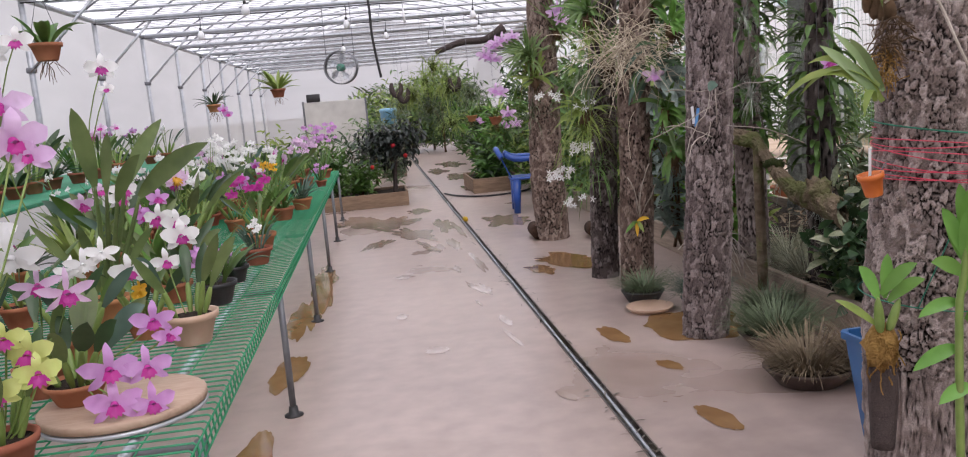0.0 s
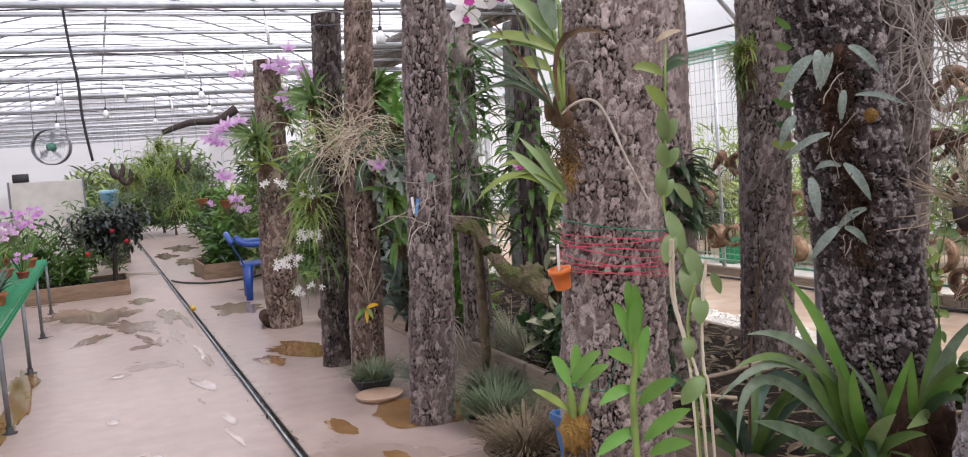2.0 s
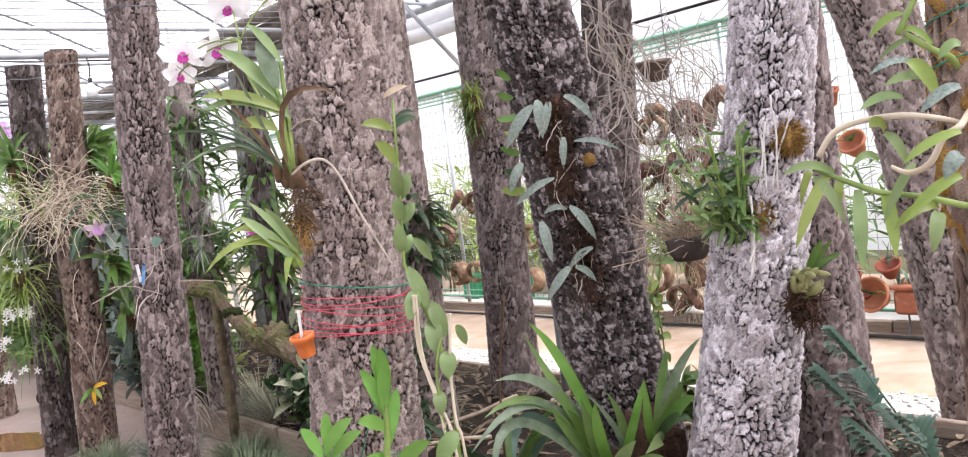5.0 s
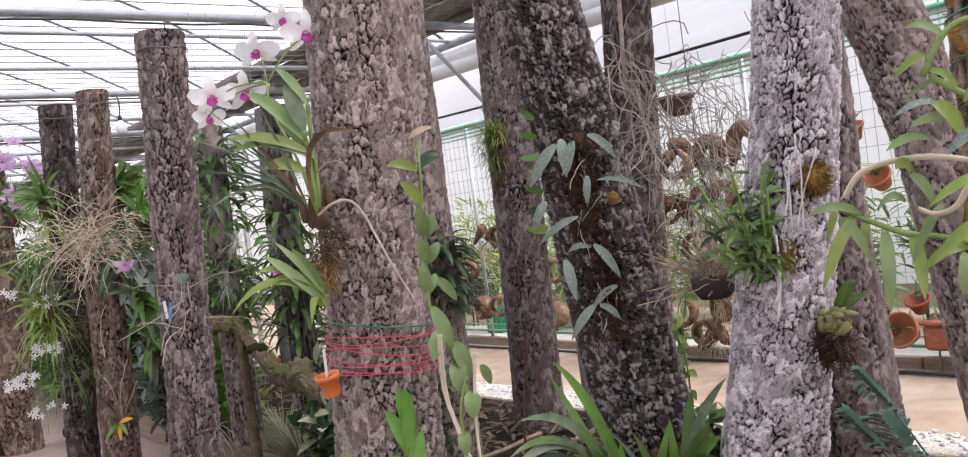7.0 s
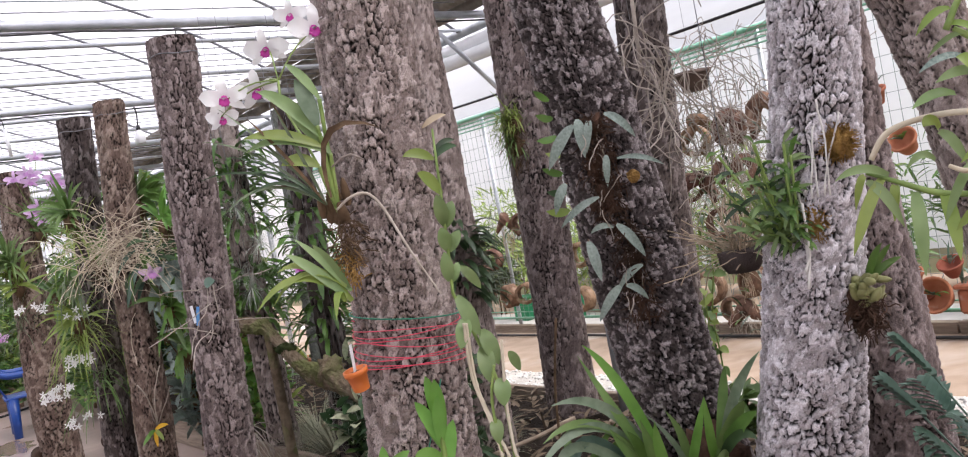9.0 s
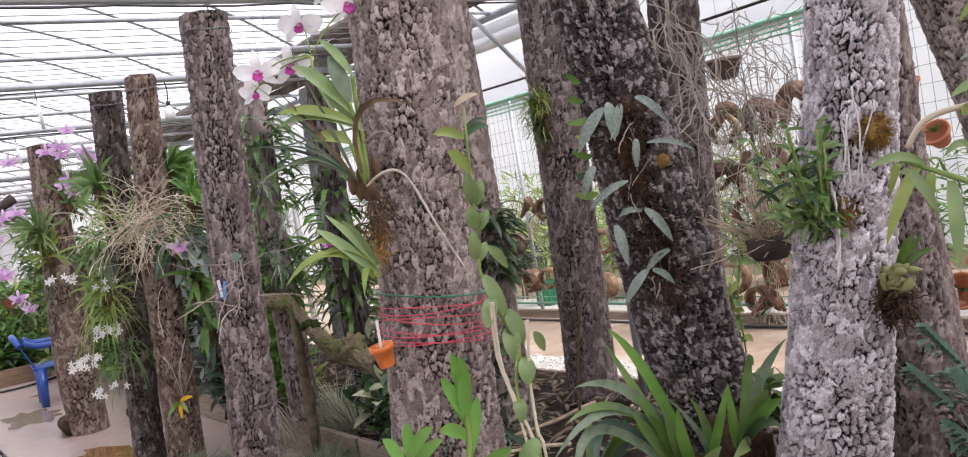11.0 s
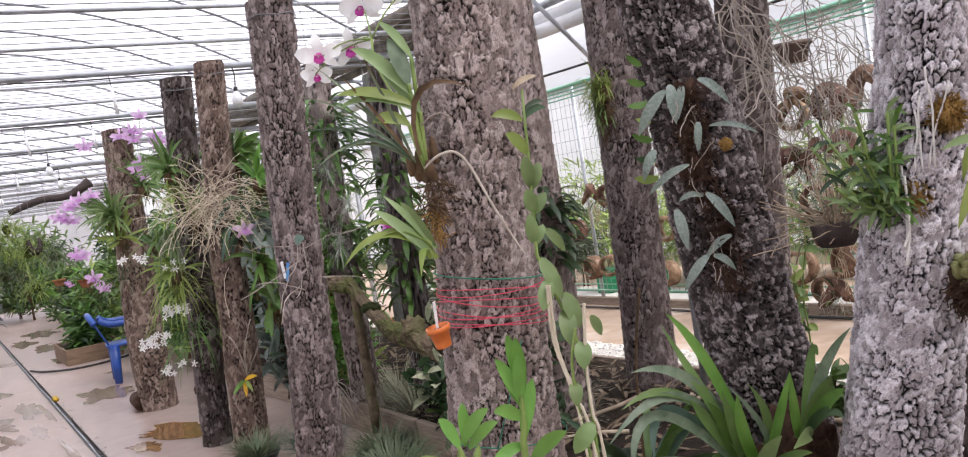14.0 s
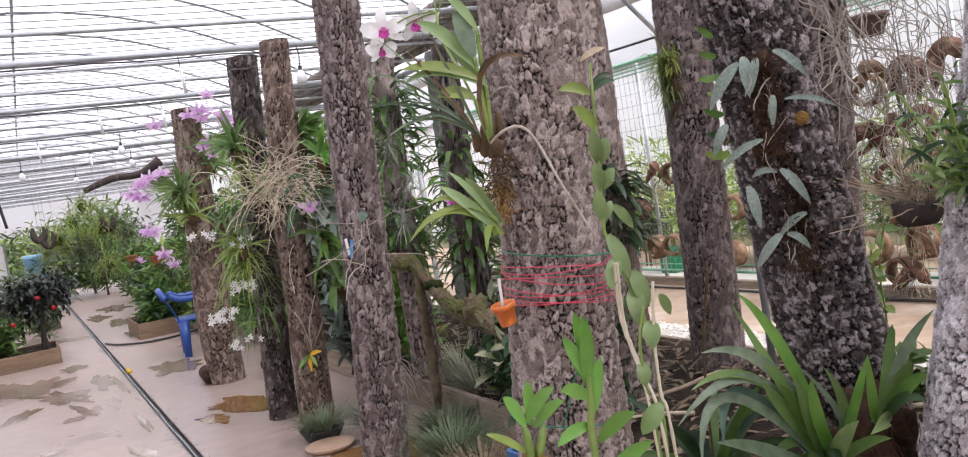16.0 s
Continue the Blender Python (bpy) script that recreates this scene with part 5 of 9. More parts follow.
# big strap-leaved clump at its foot
ob = thing("strap_leaf_clump", "clump of arching green strap leaves tied to the log's foot", "plant")
CROWN, CROWN2 = Vector((2.869, 2.13, 0.404)), Vector((2.918, 1.957, 0.567))
for k, (mid, tip, w) in enumerate((((2.73, 2.1, 0.79), (2.603, 2.138, 1.015), 0.036), ((2.719, 2.112, 0.684), (2.588, 2.151, 0.983), 0.034), ((2.679, 2.122, 0.767), (2.442, 2.145, 0.871), 0.036), ((2.641, 2.13, 0.735), (2.377, 2.134, 0.778), 0.038), ((2.615, 2.127, 0.75), (2.305, 2.126, 0.695), 0.034), ((2.533, 2.147, 0.716), (2.346, 2.094, 0.574), 0.034), ((2.6, 2.167, 0.708), (2.463, 2.127, 0.594), 0.04), ((2.624, 2.119, 0.53), (2.383, 2.064, 0.64), 0.044), ((2.735, 2.123, 0.6), (2.629, 2.114, 0.744), 0.044), ((2.754, 2.104, 0.6), (2.679, 2.094, 0.724), 0.042), ((2.772, 2.086, 0.581), (2.712, 2.062, 0.752), 0.04), ((2.774, 2.056, 0.587), (2.713, 2.004, 0.752), 0.04))):
    bent_leaf(ob, CROWN + Vector((rnd(-0.03, 0.03), rnd(-0.03, 0.03), rnd(-0.02, 0.02))), mid, tip, w, (M_LEAF_BRIGHT, M_LEAF_CLUMP, M_LEAF_STRIPED, M_LEAF_CLUMP, M_LEAF_STRIPED, M_LEAF_STRIPED, M_LEAF_BLUE, M_LEAF_STRIPED, M_LEAF_CLUMP, M_LEAF, M_LEAF_CLUMP, M_LEAF_BRIGHT)[k])
for k, (mid, tip, w) in enumerate((((2.836, 1.989, 0.607), (2.819, 1.888, 0.805), 0.032), ((2.795, 2.005, 0.527), (2.728, 1.871, 0.642), 0.05), ((2.829, 1.968, 0.515), (2.777, 1.813, 0.587), 0.042), ((2.847, 2.036, 0.575), (2.768, 2.091, 0.751), 0.02), ((2.854, 2.029, 0.595), (2.796, 2.033, 0.759), 0.03))):
    bent_leaf(ob, CROWN + Vector((rnd(-0.03, 0.03), rnd(-0.03, 0.03), rnd(-0.02, 0.02))), mid, tip, w, (M_LEAF_BRIGHT, M_LEAF_VINE, M_LEAF_CLUMP, M_LEAF_STRIPED, M_LEAF_CLUMP)[k])
for i in range(9):
    w = rnd(2.4, 6.0)
    bent_leaf(ob, CROWN, CROWN + Vector((0.09 * math.cos(w), 0.09 * math.sin(w), rnd(0.02, 0.12))), CROWN + Vector((0.2 * math.cos(w), 0.2 * math.sin(w), rnd(-0.06, 0.14))), rnd(0.03, 0.042), random.choice((M_LEAF, M_LEAF_CLUMP, M_LEAF_DARK)))
part("root_mass", root_mat(Geo().blob(CROWN + Vector((0.06, 0.05, -0.12)), 0.10, 18, 0.8, 5, 1.6), CROWN + Vector((0.02, 0.02, -0.10)), (0.06, 0.06, 0.12), 160, 0.002, 0.09, 0.2), M_ROOT_BLACK, ob, "dark brown root mass", kind="stuff")
ob = thing("leafy_rosette", "broad pointed green leaves rising beside the leaning log", "plant")
for k, (mid, tip, w) in enumerate((((2.913, 1.901, 0.758), (2.913, 1.869, 0.872), 0.03), ((2.902, 1.85, 0.768), (2.916, 1.735, 0.922), 0.034), ((2.895, 1.859, 0.713), (2.873, 1.791, 0.783), 0.04), ((2.889, 1.835, 0.692), (2.845, 1.729, 0.764), 0.044), ((2.877, 1.943, 0.646), (2.849, 1.914, 0.795), 0.03), ((2.851, 1.882, 0.609), (2.744, 1.852, 0.6), 0.04), ((2.883, 1.842, 0.665), (2.854, 1.75, 0.676), 0.036))):
    bent_leaf(ob, CROWN2 + Vector((rnd(-0.02, 0.02), rnd(-0.02, 0.02), rnd(-0.03, 0.02))), mid, tip, w, (M_LEAF_CLUMP, M_LEAF_STRIPED, M_LEAF_CLUMP, M_LEAF, M_LEAF_BRIGHT, M_LEAF_VINE, M_LEAF_DARK)[k])
part("root_mass", root_mat(Geo().blob(CROWN2 + Vector((0.06, 0.06, -0.10)), 0.09, 16, 0.8, 9, 1.8), CROWN2 + Vector((0.02, 0.02, -0.10)), (0.06, 0.06, 0.12), 120, 0.002, 0.09, 0.2), M_ROOT_BLACK, ob, "dark brown root mass", kind="stuff")

# moss, dendrobium and bulbs on the pale log
for c, r, sq, m in (((3.035, 1.45, 1.476), 0.050, 1.05, M_MOSS), ((2.985, 1.53, 1.27), 0.038, 1.9, M_MOSS)):
    g = Geo().blob(c, r * 0.75, 18, 0.35, c[2] * 7, sq)
    for i in range(700):
        w, u = rnd(0, 6.28), rnd(-1, 1)
        d = Vector((math.cos(w) * math.sqrt(1 - u * u), math.sin(w) * math.sqrt(1 - u * u), u * sq))
        g.tube(wander(Vector(c) + d * r * rnd(0.55, 0.85), d, rnd(0.012, 0.026), 3, 0.5, (0, 0, -0.1)), 0.0012, 3, cap=False)
    solo("moss_cushion", g, m, "rusty brown moss cushion on the pale log", "moss", "moss cushions", kind="")
M_ROOT_WHITE = surface("white_aerial_root", (0.48, 0.46, 0.43), (0.70, 0.68, 0.65), 0.8, 30, 6, 0.2, 90)
ob = thing("leafy_dendrobium", "leafy green orchid with white roots tied to the pale log", "orchid")
base = Vector((2.945, 1.567, 1.27))
for i in range(20):
    tip = base + Vector((rnd(-0.13, 0.03), rnd(-0.03, 0.15), rnd(0.0, 0.25)))
    stem = arc(base + Vector((rnd(-0.02, 0.02), rnd(-0.02, 0.02), rnd(-0.06, 0))), tip, 0.03, 6)
    part("cane", Geo().tube(stem, 0.0042, 6), M_CANE_GREEN, ob)
    g = Geo()
    for k in range(11):
        p = stem[min(6, 1 + k * 5 // 10)]
        g.leaf(p, (rnd(-1, 1), rnd(-1, 0.6), rnd(-0.3, 0.9)), rnd(0.05, 0.10), 0.0135, 0.7, 5, shape="oval", up=(-0.6, -0.6, 0.6))
    part("leaves", g, (M_LEAF_CLUMP, M_LEAF, M_LEAF_VINE, M_LEAF_DARK)[i % 4], ob)
for i in range(9):
    x = rnd(-0.02, 0.02)
    part("root", Geo().tube([(2.965 + x, 1.55 + x, 1.30 + rnd(0, 0.1)), (2.95 + x, 1.545 + x, 1.2), (2.94 + x * 2, 1.55 + x, 1.12 + rnd(-0.03, 0.03))], 0.0036, 6), M_ROOT_WHITE, ob, "whitish aerial root")
for i in range(4):
    part("root", Geo().tube(wander((2.958 + 0.010 * i, 1.505 - 0.012 * i, 1.34), (0.05, -0.06, 1), 0.16 + 0.035 * i, 9, 0.14, (0.02, -0.01, 0.12)), 0.0026, 6), M_ROOT_WHITE, ob, "whitish aerial root")
ob = thing("bulb_cluster", "cluster of plump green bulbs on dark roots", "orchid")
m_bulb = surface("olive_bulb", (0.12, 0.13, 0.04), (0.26, 0.26, 0.11), 0.5, 14, 5, 0.1, 60)
for i in range(22):
    g = Geo()
    pseudobulb(g, (3.03 + rnd(-0.03, 0.03), 1.45 + rnd(-0.03, 0.03), 1.03 + rnd(0, 0.07)), (rnd(-0.7, 0.7), rnd(-1, 0), rnd(-0.2, 1)), rnd(0.035, 0.05), rnd(0.010, 0.014))
    part("bulb", g, m_bulb, ob)
g = Geo().blob((3.06, 1.50, 1.01), 0.05, 14, 0.9, 3, 1.3)
part("root_pad", root_mat(g, (3.03, 1.45, 1.0), (0.045, 0.035, 0.05), 170, 0.0017, 0.05, 0.1), M_ROOT_BLACK, ob, "dark brown roots", kind="stuff")
for i in range(4):
    leaf_part(ob, (3.05, 1.45, 1.08), (3.04 + rnd(-0.06, 0.1), 1.36 + rnd(-0.04, 0.05), 1.15 + rnd(-0.03, 0.05)), 0.022, 0.01, M_LEAF, "oval")
# dry twiggy basket plant beside it
ob = thing("twiggy_basket_plant", "dry twiggy orchid in a dark hanging basket", "hanging plant", at=(3.16, 1.92, 1.12))
part("basket", Geo().lathe([(0.05, 0), (0.07, 0.03), (0.075, 0.07), (0.06, 0.075)], 12), M_BARK_DARK, ob)
g = Geo()
for i in range(90):
    g.tube(wander((rnd(-0.05, 0.05), rnd(-0.05, 0.05), 0.06), (rnd(-1, 1), rnd(-1, 1), rnd(-0.1, 1.1)), rnd(0.12, 0.26), 6, 0.22, (0, 0, -0.03)), 0.0022, 4, cap=False)
part("twig_mass", g, M_STRAW, ob, kind="stuff")
g = Geo()
for i in range(30):
    g.leaf((rnd(-0.1, 0.1), rnd(-0.1, 0.1), rnd(0.08, 0.2)), (rnd(-1, 1), rnd(-1, 1), rnd(0, 1)), rnd(0.05, 0.1), 0.012, 0.4, 4)
part("leaves", g, M_LEAF_DARK, ob)
part("hanging_wire", Geo().tube([(0, 0, 0.06), (0.0, 0.0, 1.78)], 0.0015, 4), M_PIPE_DULL, ob)

# mossy pole and arching dendrobium at the open end
post = thing("mossy_pole", "thin mossy pole bound with green wire", "pole", at=(2.76, 0.88, 0))
g2, n2 = trunk_geo([(0, 0, 0), (0, 0, 1.2), (-0.02, 0, 2.5)], [0.055, 0.05, 0.05], 56, 0.02, 0.03, 0.012, 21)
part("bark", g2, M_BARK_RED, post)
g = Geo()
for z in np.arange(1.25, 2.4, 0.12):
    g.blob((rnd(-0.03, 0.0), rnd(-0.03, 0.03), z), rnd(0.04, 0.055), 12, 0.6, z * 5, 1.4)
part("moss", root_mat(g, (-0.02, 0, 1.8), (0.04, 0.05, 0.5), 220, 0.0016, 0.05, 0.1), M_MOSS, post, "brown moss sleeve", kind="stuff")
part("wire", Geo().tube([(0.062 * math.cos(i * 0.4), 0.062 * math.sin(i * 0.4), 1.55 + 0.006 * i) for i in range(60)], 0.002, 4), M_GREEN_CORD, post)
ob = thing("arching_dendrobium", "orchid with arching canes and yellow-green drooping leaves", "orchid")
for k, line in enumerate((((2.75, 0.88, 1.29), (2.652, 0.858, 1.302), (2.622, 0.931, 1.329), (2.591, 1.001, 1.346), (2.561, 1.061, 1.38), (2.534, 1.111, 1.41)), ((2.541, 1.099, 1.434), (2.557, 1.069, 1.48), (2.582, 1.02, 1.497), (2.615, 0.949, 1.498), (2.643, 0.88, 1.48), (2.74, 0.87, 1.46)), ((2.74, 0.86, 1.50), (2.607, 0.836, 1.464), (2.596, 0.864, 1.445), (2.585, 0.892, 1.396), (2.569, 0.927, 1.383), (2.557, 0.956, 1.399)),
                          ((2.74, 0.87, 1.56), (2.68, 0.87, 1.60), (2.65, 0.89, 1.62), (2.63, 0.91, 1.64), (2.62, 0.93, 1.66)), ((2.74, 0.86, 1.72), (2.68, 0.86, 1.76), (2.64, 0.90, 1.74), (2.61, 0.94, 1.66)))):
    part("cane", Geo().tube(line, [0.006, 0.007, 0.0062, 0.0068, 0.0056, 0.004][:len(line)], 8), (M_CANE_GREEN, M_CANE, M_CANE, M_CANE_GREEN, M_CANE_GREEN)[k], ob)
for k, (b, tip, w) in enumerate((((2.548, 1.086, 1.393), (2.466, 1.13, 1.249), 0.032), ((2.554, 1.075, 1.398), (2.461, 1.139, 1.406), 0.024), ((2.533, 1.114, 1.404), (2.519, 1.138, 1.338), 0.02), ((2.534, 1.113, 1.391), (2.533, 1.05, 1.29), 0.028), ((2.558, 1.067, 1.375), (2.552, 1.078, 1.302), 0.024), ((2.573, 1.037, 1.355), (2.525, 1.021, 1.19), 0.036),
                                 ((2.595, 0.992, 1.34), (2.545, 0.958, 1.213), 0.034), ((2.62, 0.936, 1.397), (2.547, 0.977, 1.285), 0.024), ((2.634, 0.903, 1.307), (2.545, 0.957, 1.272), 0.03), ((2.588, 0.885, 1.299), (2.553, 0.889, 1.22), 0.036), ((2.604, 0.843, 1.366), (2.534, 0.933, 1.284), 0.03), ((2.593, 0.996, 1.412), (2.535, 1.025, 1.407), 0.02))):
    leaf_part(ob, b, tip, w * 0.78, 0.026, (M_LEAF_LIME, M_LEAF_VINE, M_LEAF_LIME, M_LEAF_VINE)[k % 4], "strap", (-0.4, -0.3, 0.7), up=(-0.75, -0.5, 0.3), n=10)
for k, (b, tip, w) in enumerate((((2.616, 0.946, 1.534), (2.538, 0.997, 1.52), 0.028), ((2.627, 0.92, 1.602), (2.556, 0.98, 1.587), 0.02), ((2.639, 0.89, 1.536), (2.584, 0.919, 1.602), 0.045), ((2.638, 0.893, 1.561), (2.558, 0.953, 1.561), 0.03), ((2.6, 0.981, 1.472), (2.561, 0.993, 1.482), 0.036), ((2.6, 0.982, 1.466), (2.616, 0.947, 1.393), 0.028), ((2.562, 0.813, 1.537), (2.536, 0.88, 1.497), 0.03),
                                 ((2.56, 0.819, 1.453), (2.502, 0.908, 1.404), 0.026), ((2.632, 0.907, 1.647), (2.601, 0.98, 1.614), 0.016), ((2.64, 0.888, 1.631), (2.616, 0.945, 1.67), 0.02), ((2.564, 0.807, 1.614), (2.55, 0.844, 1.593), 0.026), ((2.558, 0.822, 1.408), (2.528, 0.844, 1.367), 0.04), ((2.62, 0.93, 1.70), (2.57, 0.98, 1.66), 0.022), ((2.64, 0.90, 1.73), (2.58, 0.95, 1.76), 0.026))):
    leaf_part(ob, b, tip, w * 0.78, 0.018, (M_LEAF_VINE, M_LEAF_GREY, M_LEAF_LIME, M_LEAF_VINE, M_LEAF_LIME)[k % 5], "strap", (-0.4, -0.3, 0.7), up=(-0.7, -0.5, 0.5), n=10)
# cut-leaved plant by the pale log
ob = thing("cut_leaf_plant", "dark blue-green cut-leaved plant on the floor", "plant", at=(3.12, 1.05, 0.0))
for i in range(14):
    w = rnd(0, 6.28)
    top = Vector((0.30 * math.cos(w) * rnd(0.5, 1.2), 0.30 * math.sin(w) * rnd(0.5, 1.2), rnd(0.5, 0.86)))
    stem = arc((0.02 * math.cos(w), 0.02 * math.sin(w), 0.0), top, 0.10, 8, (-math.cos(w), -math.sin(w), -0.6))
    g = Geo().tube(stem, 0.003, 5)
    d = (stem[-1] - stem[-2]).normalized()
    side = d.cross(Vector((0, 0, 1))).normalized()
    for k in range(9):
        p = stem[-1] + d * 0.02 * k + Vector((0, 0, -0.004 * k))
        for s in (-1, 1):
            g.leaf(p, side * s + d * 0.8, 0.11 * math.sin(0.5 + k * 0.28) * rnd(0.8, 1.15), 0.022, rnd(0.3, 1.0), 4)
    part("frond", g, M_LEAF_BLUE, ob)

# crooked mossy log lying over the bed
M_LOG_MOSSY = surface("mossy_tan_bark", (0.10, 0.075, 0.048), (0.29, 0.225, 0.16), 0.95, 16, 3, 0.9, 70, dist=0.02, stain=(0.14, 0.15, 0.06), stain_at=(0.5, 0.62))
ob = thing("fallen_log", "crooked mossy log lying across the planting bed", "log")
g2, n2 = trunk_geo([(0, 0, c) for c in [0, 0.233, 0.459, 0.667, 0.863, 1.065]], [0.045, 0.05, 0.056, 0.066, 0.075, 0.08], 72, 0.010, 0.03, 0.014, 31)
bend = [Vector(p) for p in ((2.784, 5.351, 1.05), (2.885, 5.148, 1.01), (2.903, 4.977, 0.85), (2.93, 4.8, 0.735), (2.971, 4.613, 0.70), (3.012, 4.424, 0.64))]
cuts = [0, 0.233, 0.459, 0.667, 0.863, 1.065]
out = []
for x, y, z in g2.v:
    k = max(i for i in range(5) if cuts[i] <= z + 1e-9)
    t = (z - cuts[k]) / (cuts[k + 1] - cuts[k])
    c = bend[k].lerp(bend[k + 1], t)
    out.append(tuple(c + Vector((0.75, 0.65, 0)) * x + Vector((0, 0.2, 1)) * y))
g2.v = out
part("bark", g2, M_LOG_MOSSY, ob)
part("moss", root_mat(Geo().blob(bend[2] + Vector((0, 0, 0.03)), 0.06, 14, 0.5, 3, 0.5), bend[2] + Vector((0, 0, 0.05)), (0.04, 0.08, 0.02), 60, 0.002, 0.06, 0.1), M_MOSS_GREEN, ob, "green moss", kind="stuff")
part("knot", Geo().blob(bend[4] + Vector((0, 0, 0.05)), 0.085, 18, 0.9, 4, 0.8), M_LOG_MOSSY, ob)
part("knot", Geo().blob(bend[0] + Vector((-0.03, 0.03, 0.0)), 0.055, 16, 0.8, 7, 0.9), M_ROOT_BLACK, ob, "dark broken end")
part("forked_prop", Geo().tube([bend[1] + Vector((0, 0, 0.1 - bend[1].z)), bend[1] + Vector((0, 0, -0.3)), bend[1]], [0.032, 0.03, 0.028], 10), M_LOG_MOSSY, ob)

# ---------------------------------------------------------------- wire bench on the left
BZ = 0.65
bench = thing("wire_bench", "green wire-mesh plant bench on grey steel legs", "bench")
B0, B1, BX0, BX1 = 1.75, 11.6, -1.35, 0.12
wires = np.arange(B0, B1, 0.05)
for k, y in enumerate(wires):
    g = Geo().tube([(BX0, y, BZ), (BX1 - 0.01, y, BZ), (BX1, y, BZ - 0.008), (BX1 + 0.004, y, BZ - 0.055)], 0.0031, 5, cap=False) if k == 0 else None
    if k == 0:
        wire_mesh = g.moved(Matrix.Translation((0, -y, 0))).mesh("cross_wire", M_GREEN_WIRE)
    w_ob = part("cross_wire", wire_mesh, None, bench)
    w_ob.matrix_basis = Matrix.Translation((0, y, 0))
for x, z, r, m in ((BX1, BZ - 0.006, 0.003, M_GREEN_WIRE), (BX1 + 0.003, BZ - 0.03, 0.0025, M_GREEN_WIRE), (BX1 + 0.004, BZ - 0.055, 0.003, M_GREEN_WIRE), (-0.13, BZ - 0.004, 0.003, M_GREEN_WIRE), (-0.4, BZ - 0.004, 0.003, M_GREEN_WIRE), (-0.68, BZ - 0.004, 0.003, M_GREEN_WIRE), (-0.96, BZ - 0.004, 0.003, M_GREEN_WIRE), (-1.24, BZ - 0.004, 0.003, M_GREEN_WIRE), (-0.02, BZ - 0.004, 0.0024, M_GREEN_WIRE), (-0.27, BZ - 0.004, 0.0024, M_GREEN_WIRE), (-0.54, BZ - 0.004, 0.0024, M_GREEN_WIRE)):
    part("long_wire", Geo().tube([(x, B0, z), (x, B1, z)], r, 6), m, bench)
for x in (-0.06, -1.28):
    part("bench_rail", Geo().tube([(x, B0, BZ - 0.022), (x, B1, BZ - 0.022)], 0.014, 8), M_PIPE, bench, "steel rail")
for y in (2.3, 4.2, 6.07, 7.93, 9.75, 11.57):
    for x in (0.105, -1.28):
        leg = part("leg", Geo().tube([(x, y, 0.03), (x, y, BZ - 0.03)], 0.0155, 10), M_PIPE_DULL, bench)
        part("foot", Geo().lathe([(0.045, 0.0), (0.045, 0.006), (0.024, 0.010), (0.021, 0.045), (0.018, 0.047)], 14, (x, y, 0.0)), M_BLACK, leg, "black rubber foot")
    part("cross_bar", Geo().tube([(0.105, y, BZ - 0.045), (-1.28, y, BZ - 0.045)], 0.012, 8), M_PIPE_DULL, bench)
# upper shelf behind it
shelf = thing("upper_shelf", "higher green-covered plant shelf behind the bench", "shelf")
SZ = 1.0
part("shelf_cover", Geo().box((-2.6, 3.0, SZ - 0.035), (-1.55, 11.4, SZ), bevel=0.008), surface("green_shelf_cloth", (0.01, 0.16, 0.08), (0.03, 0.27, 0.14), 0.6, 14, 2, 0.3, 160), shelf, smooth=False)
for y in (3.1, 5.1, 7.1, 9.1, 11.2):
    for x in (-1.62, -2.52):
        part("leg", Geo().box((x - 0.025, y - 0.025, 0), (x + 0.025, y + 0.025, SZ - 0.036), bevel=0.004), M_BOARD, shelf, smooth=False)


# ---------------------------------------------------------------- potted orchids
def pot_parts(ob, r, h, m, soil=True):
    part("pot", Geo().lathe([(r * 0.62, 0), (r * 0.66, 0.004), (r * 0.9, h * 0.78), (r, h * 0.79), (r * 1.03, h), (r * 0.93, h), (r * 0.85, h * 0.82), (r * 0.8, h * 0.8)], 22), m, ob)
    if soil:
        part("soil", Geo().lathe([(r * 0.88, h * 0.86), (r * 0.4, h * 0.92)], 14), M_SOIL, ob)


M_LEAF_OLIVE = leafy("olive_leaf", (0.075, 0.115, 0.035), (0.16, 0.215, 0.075))


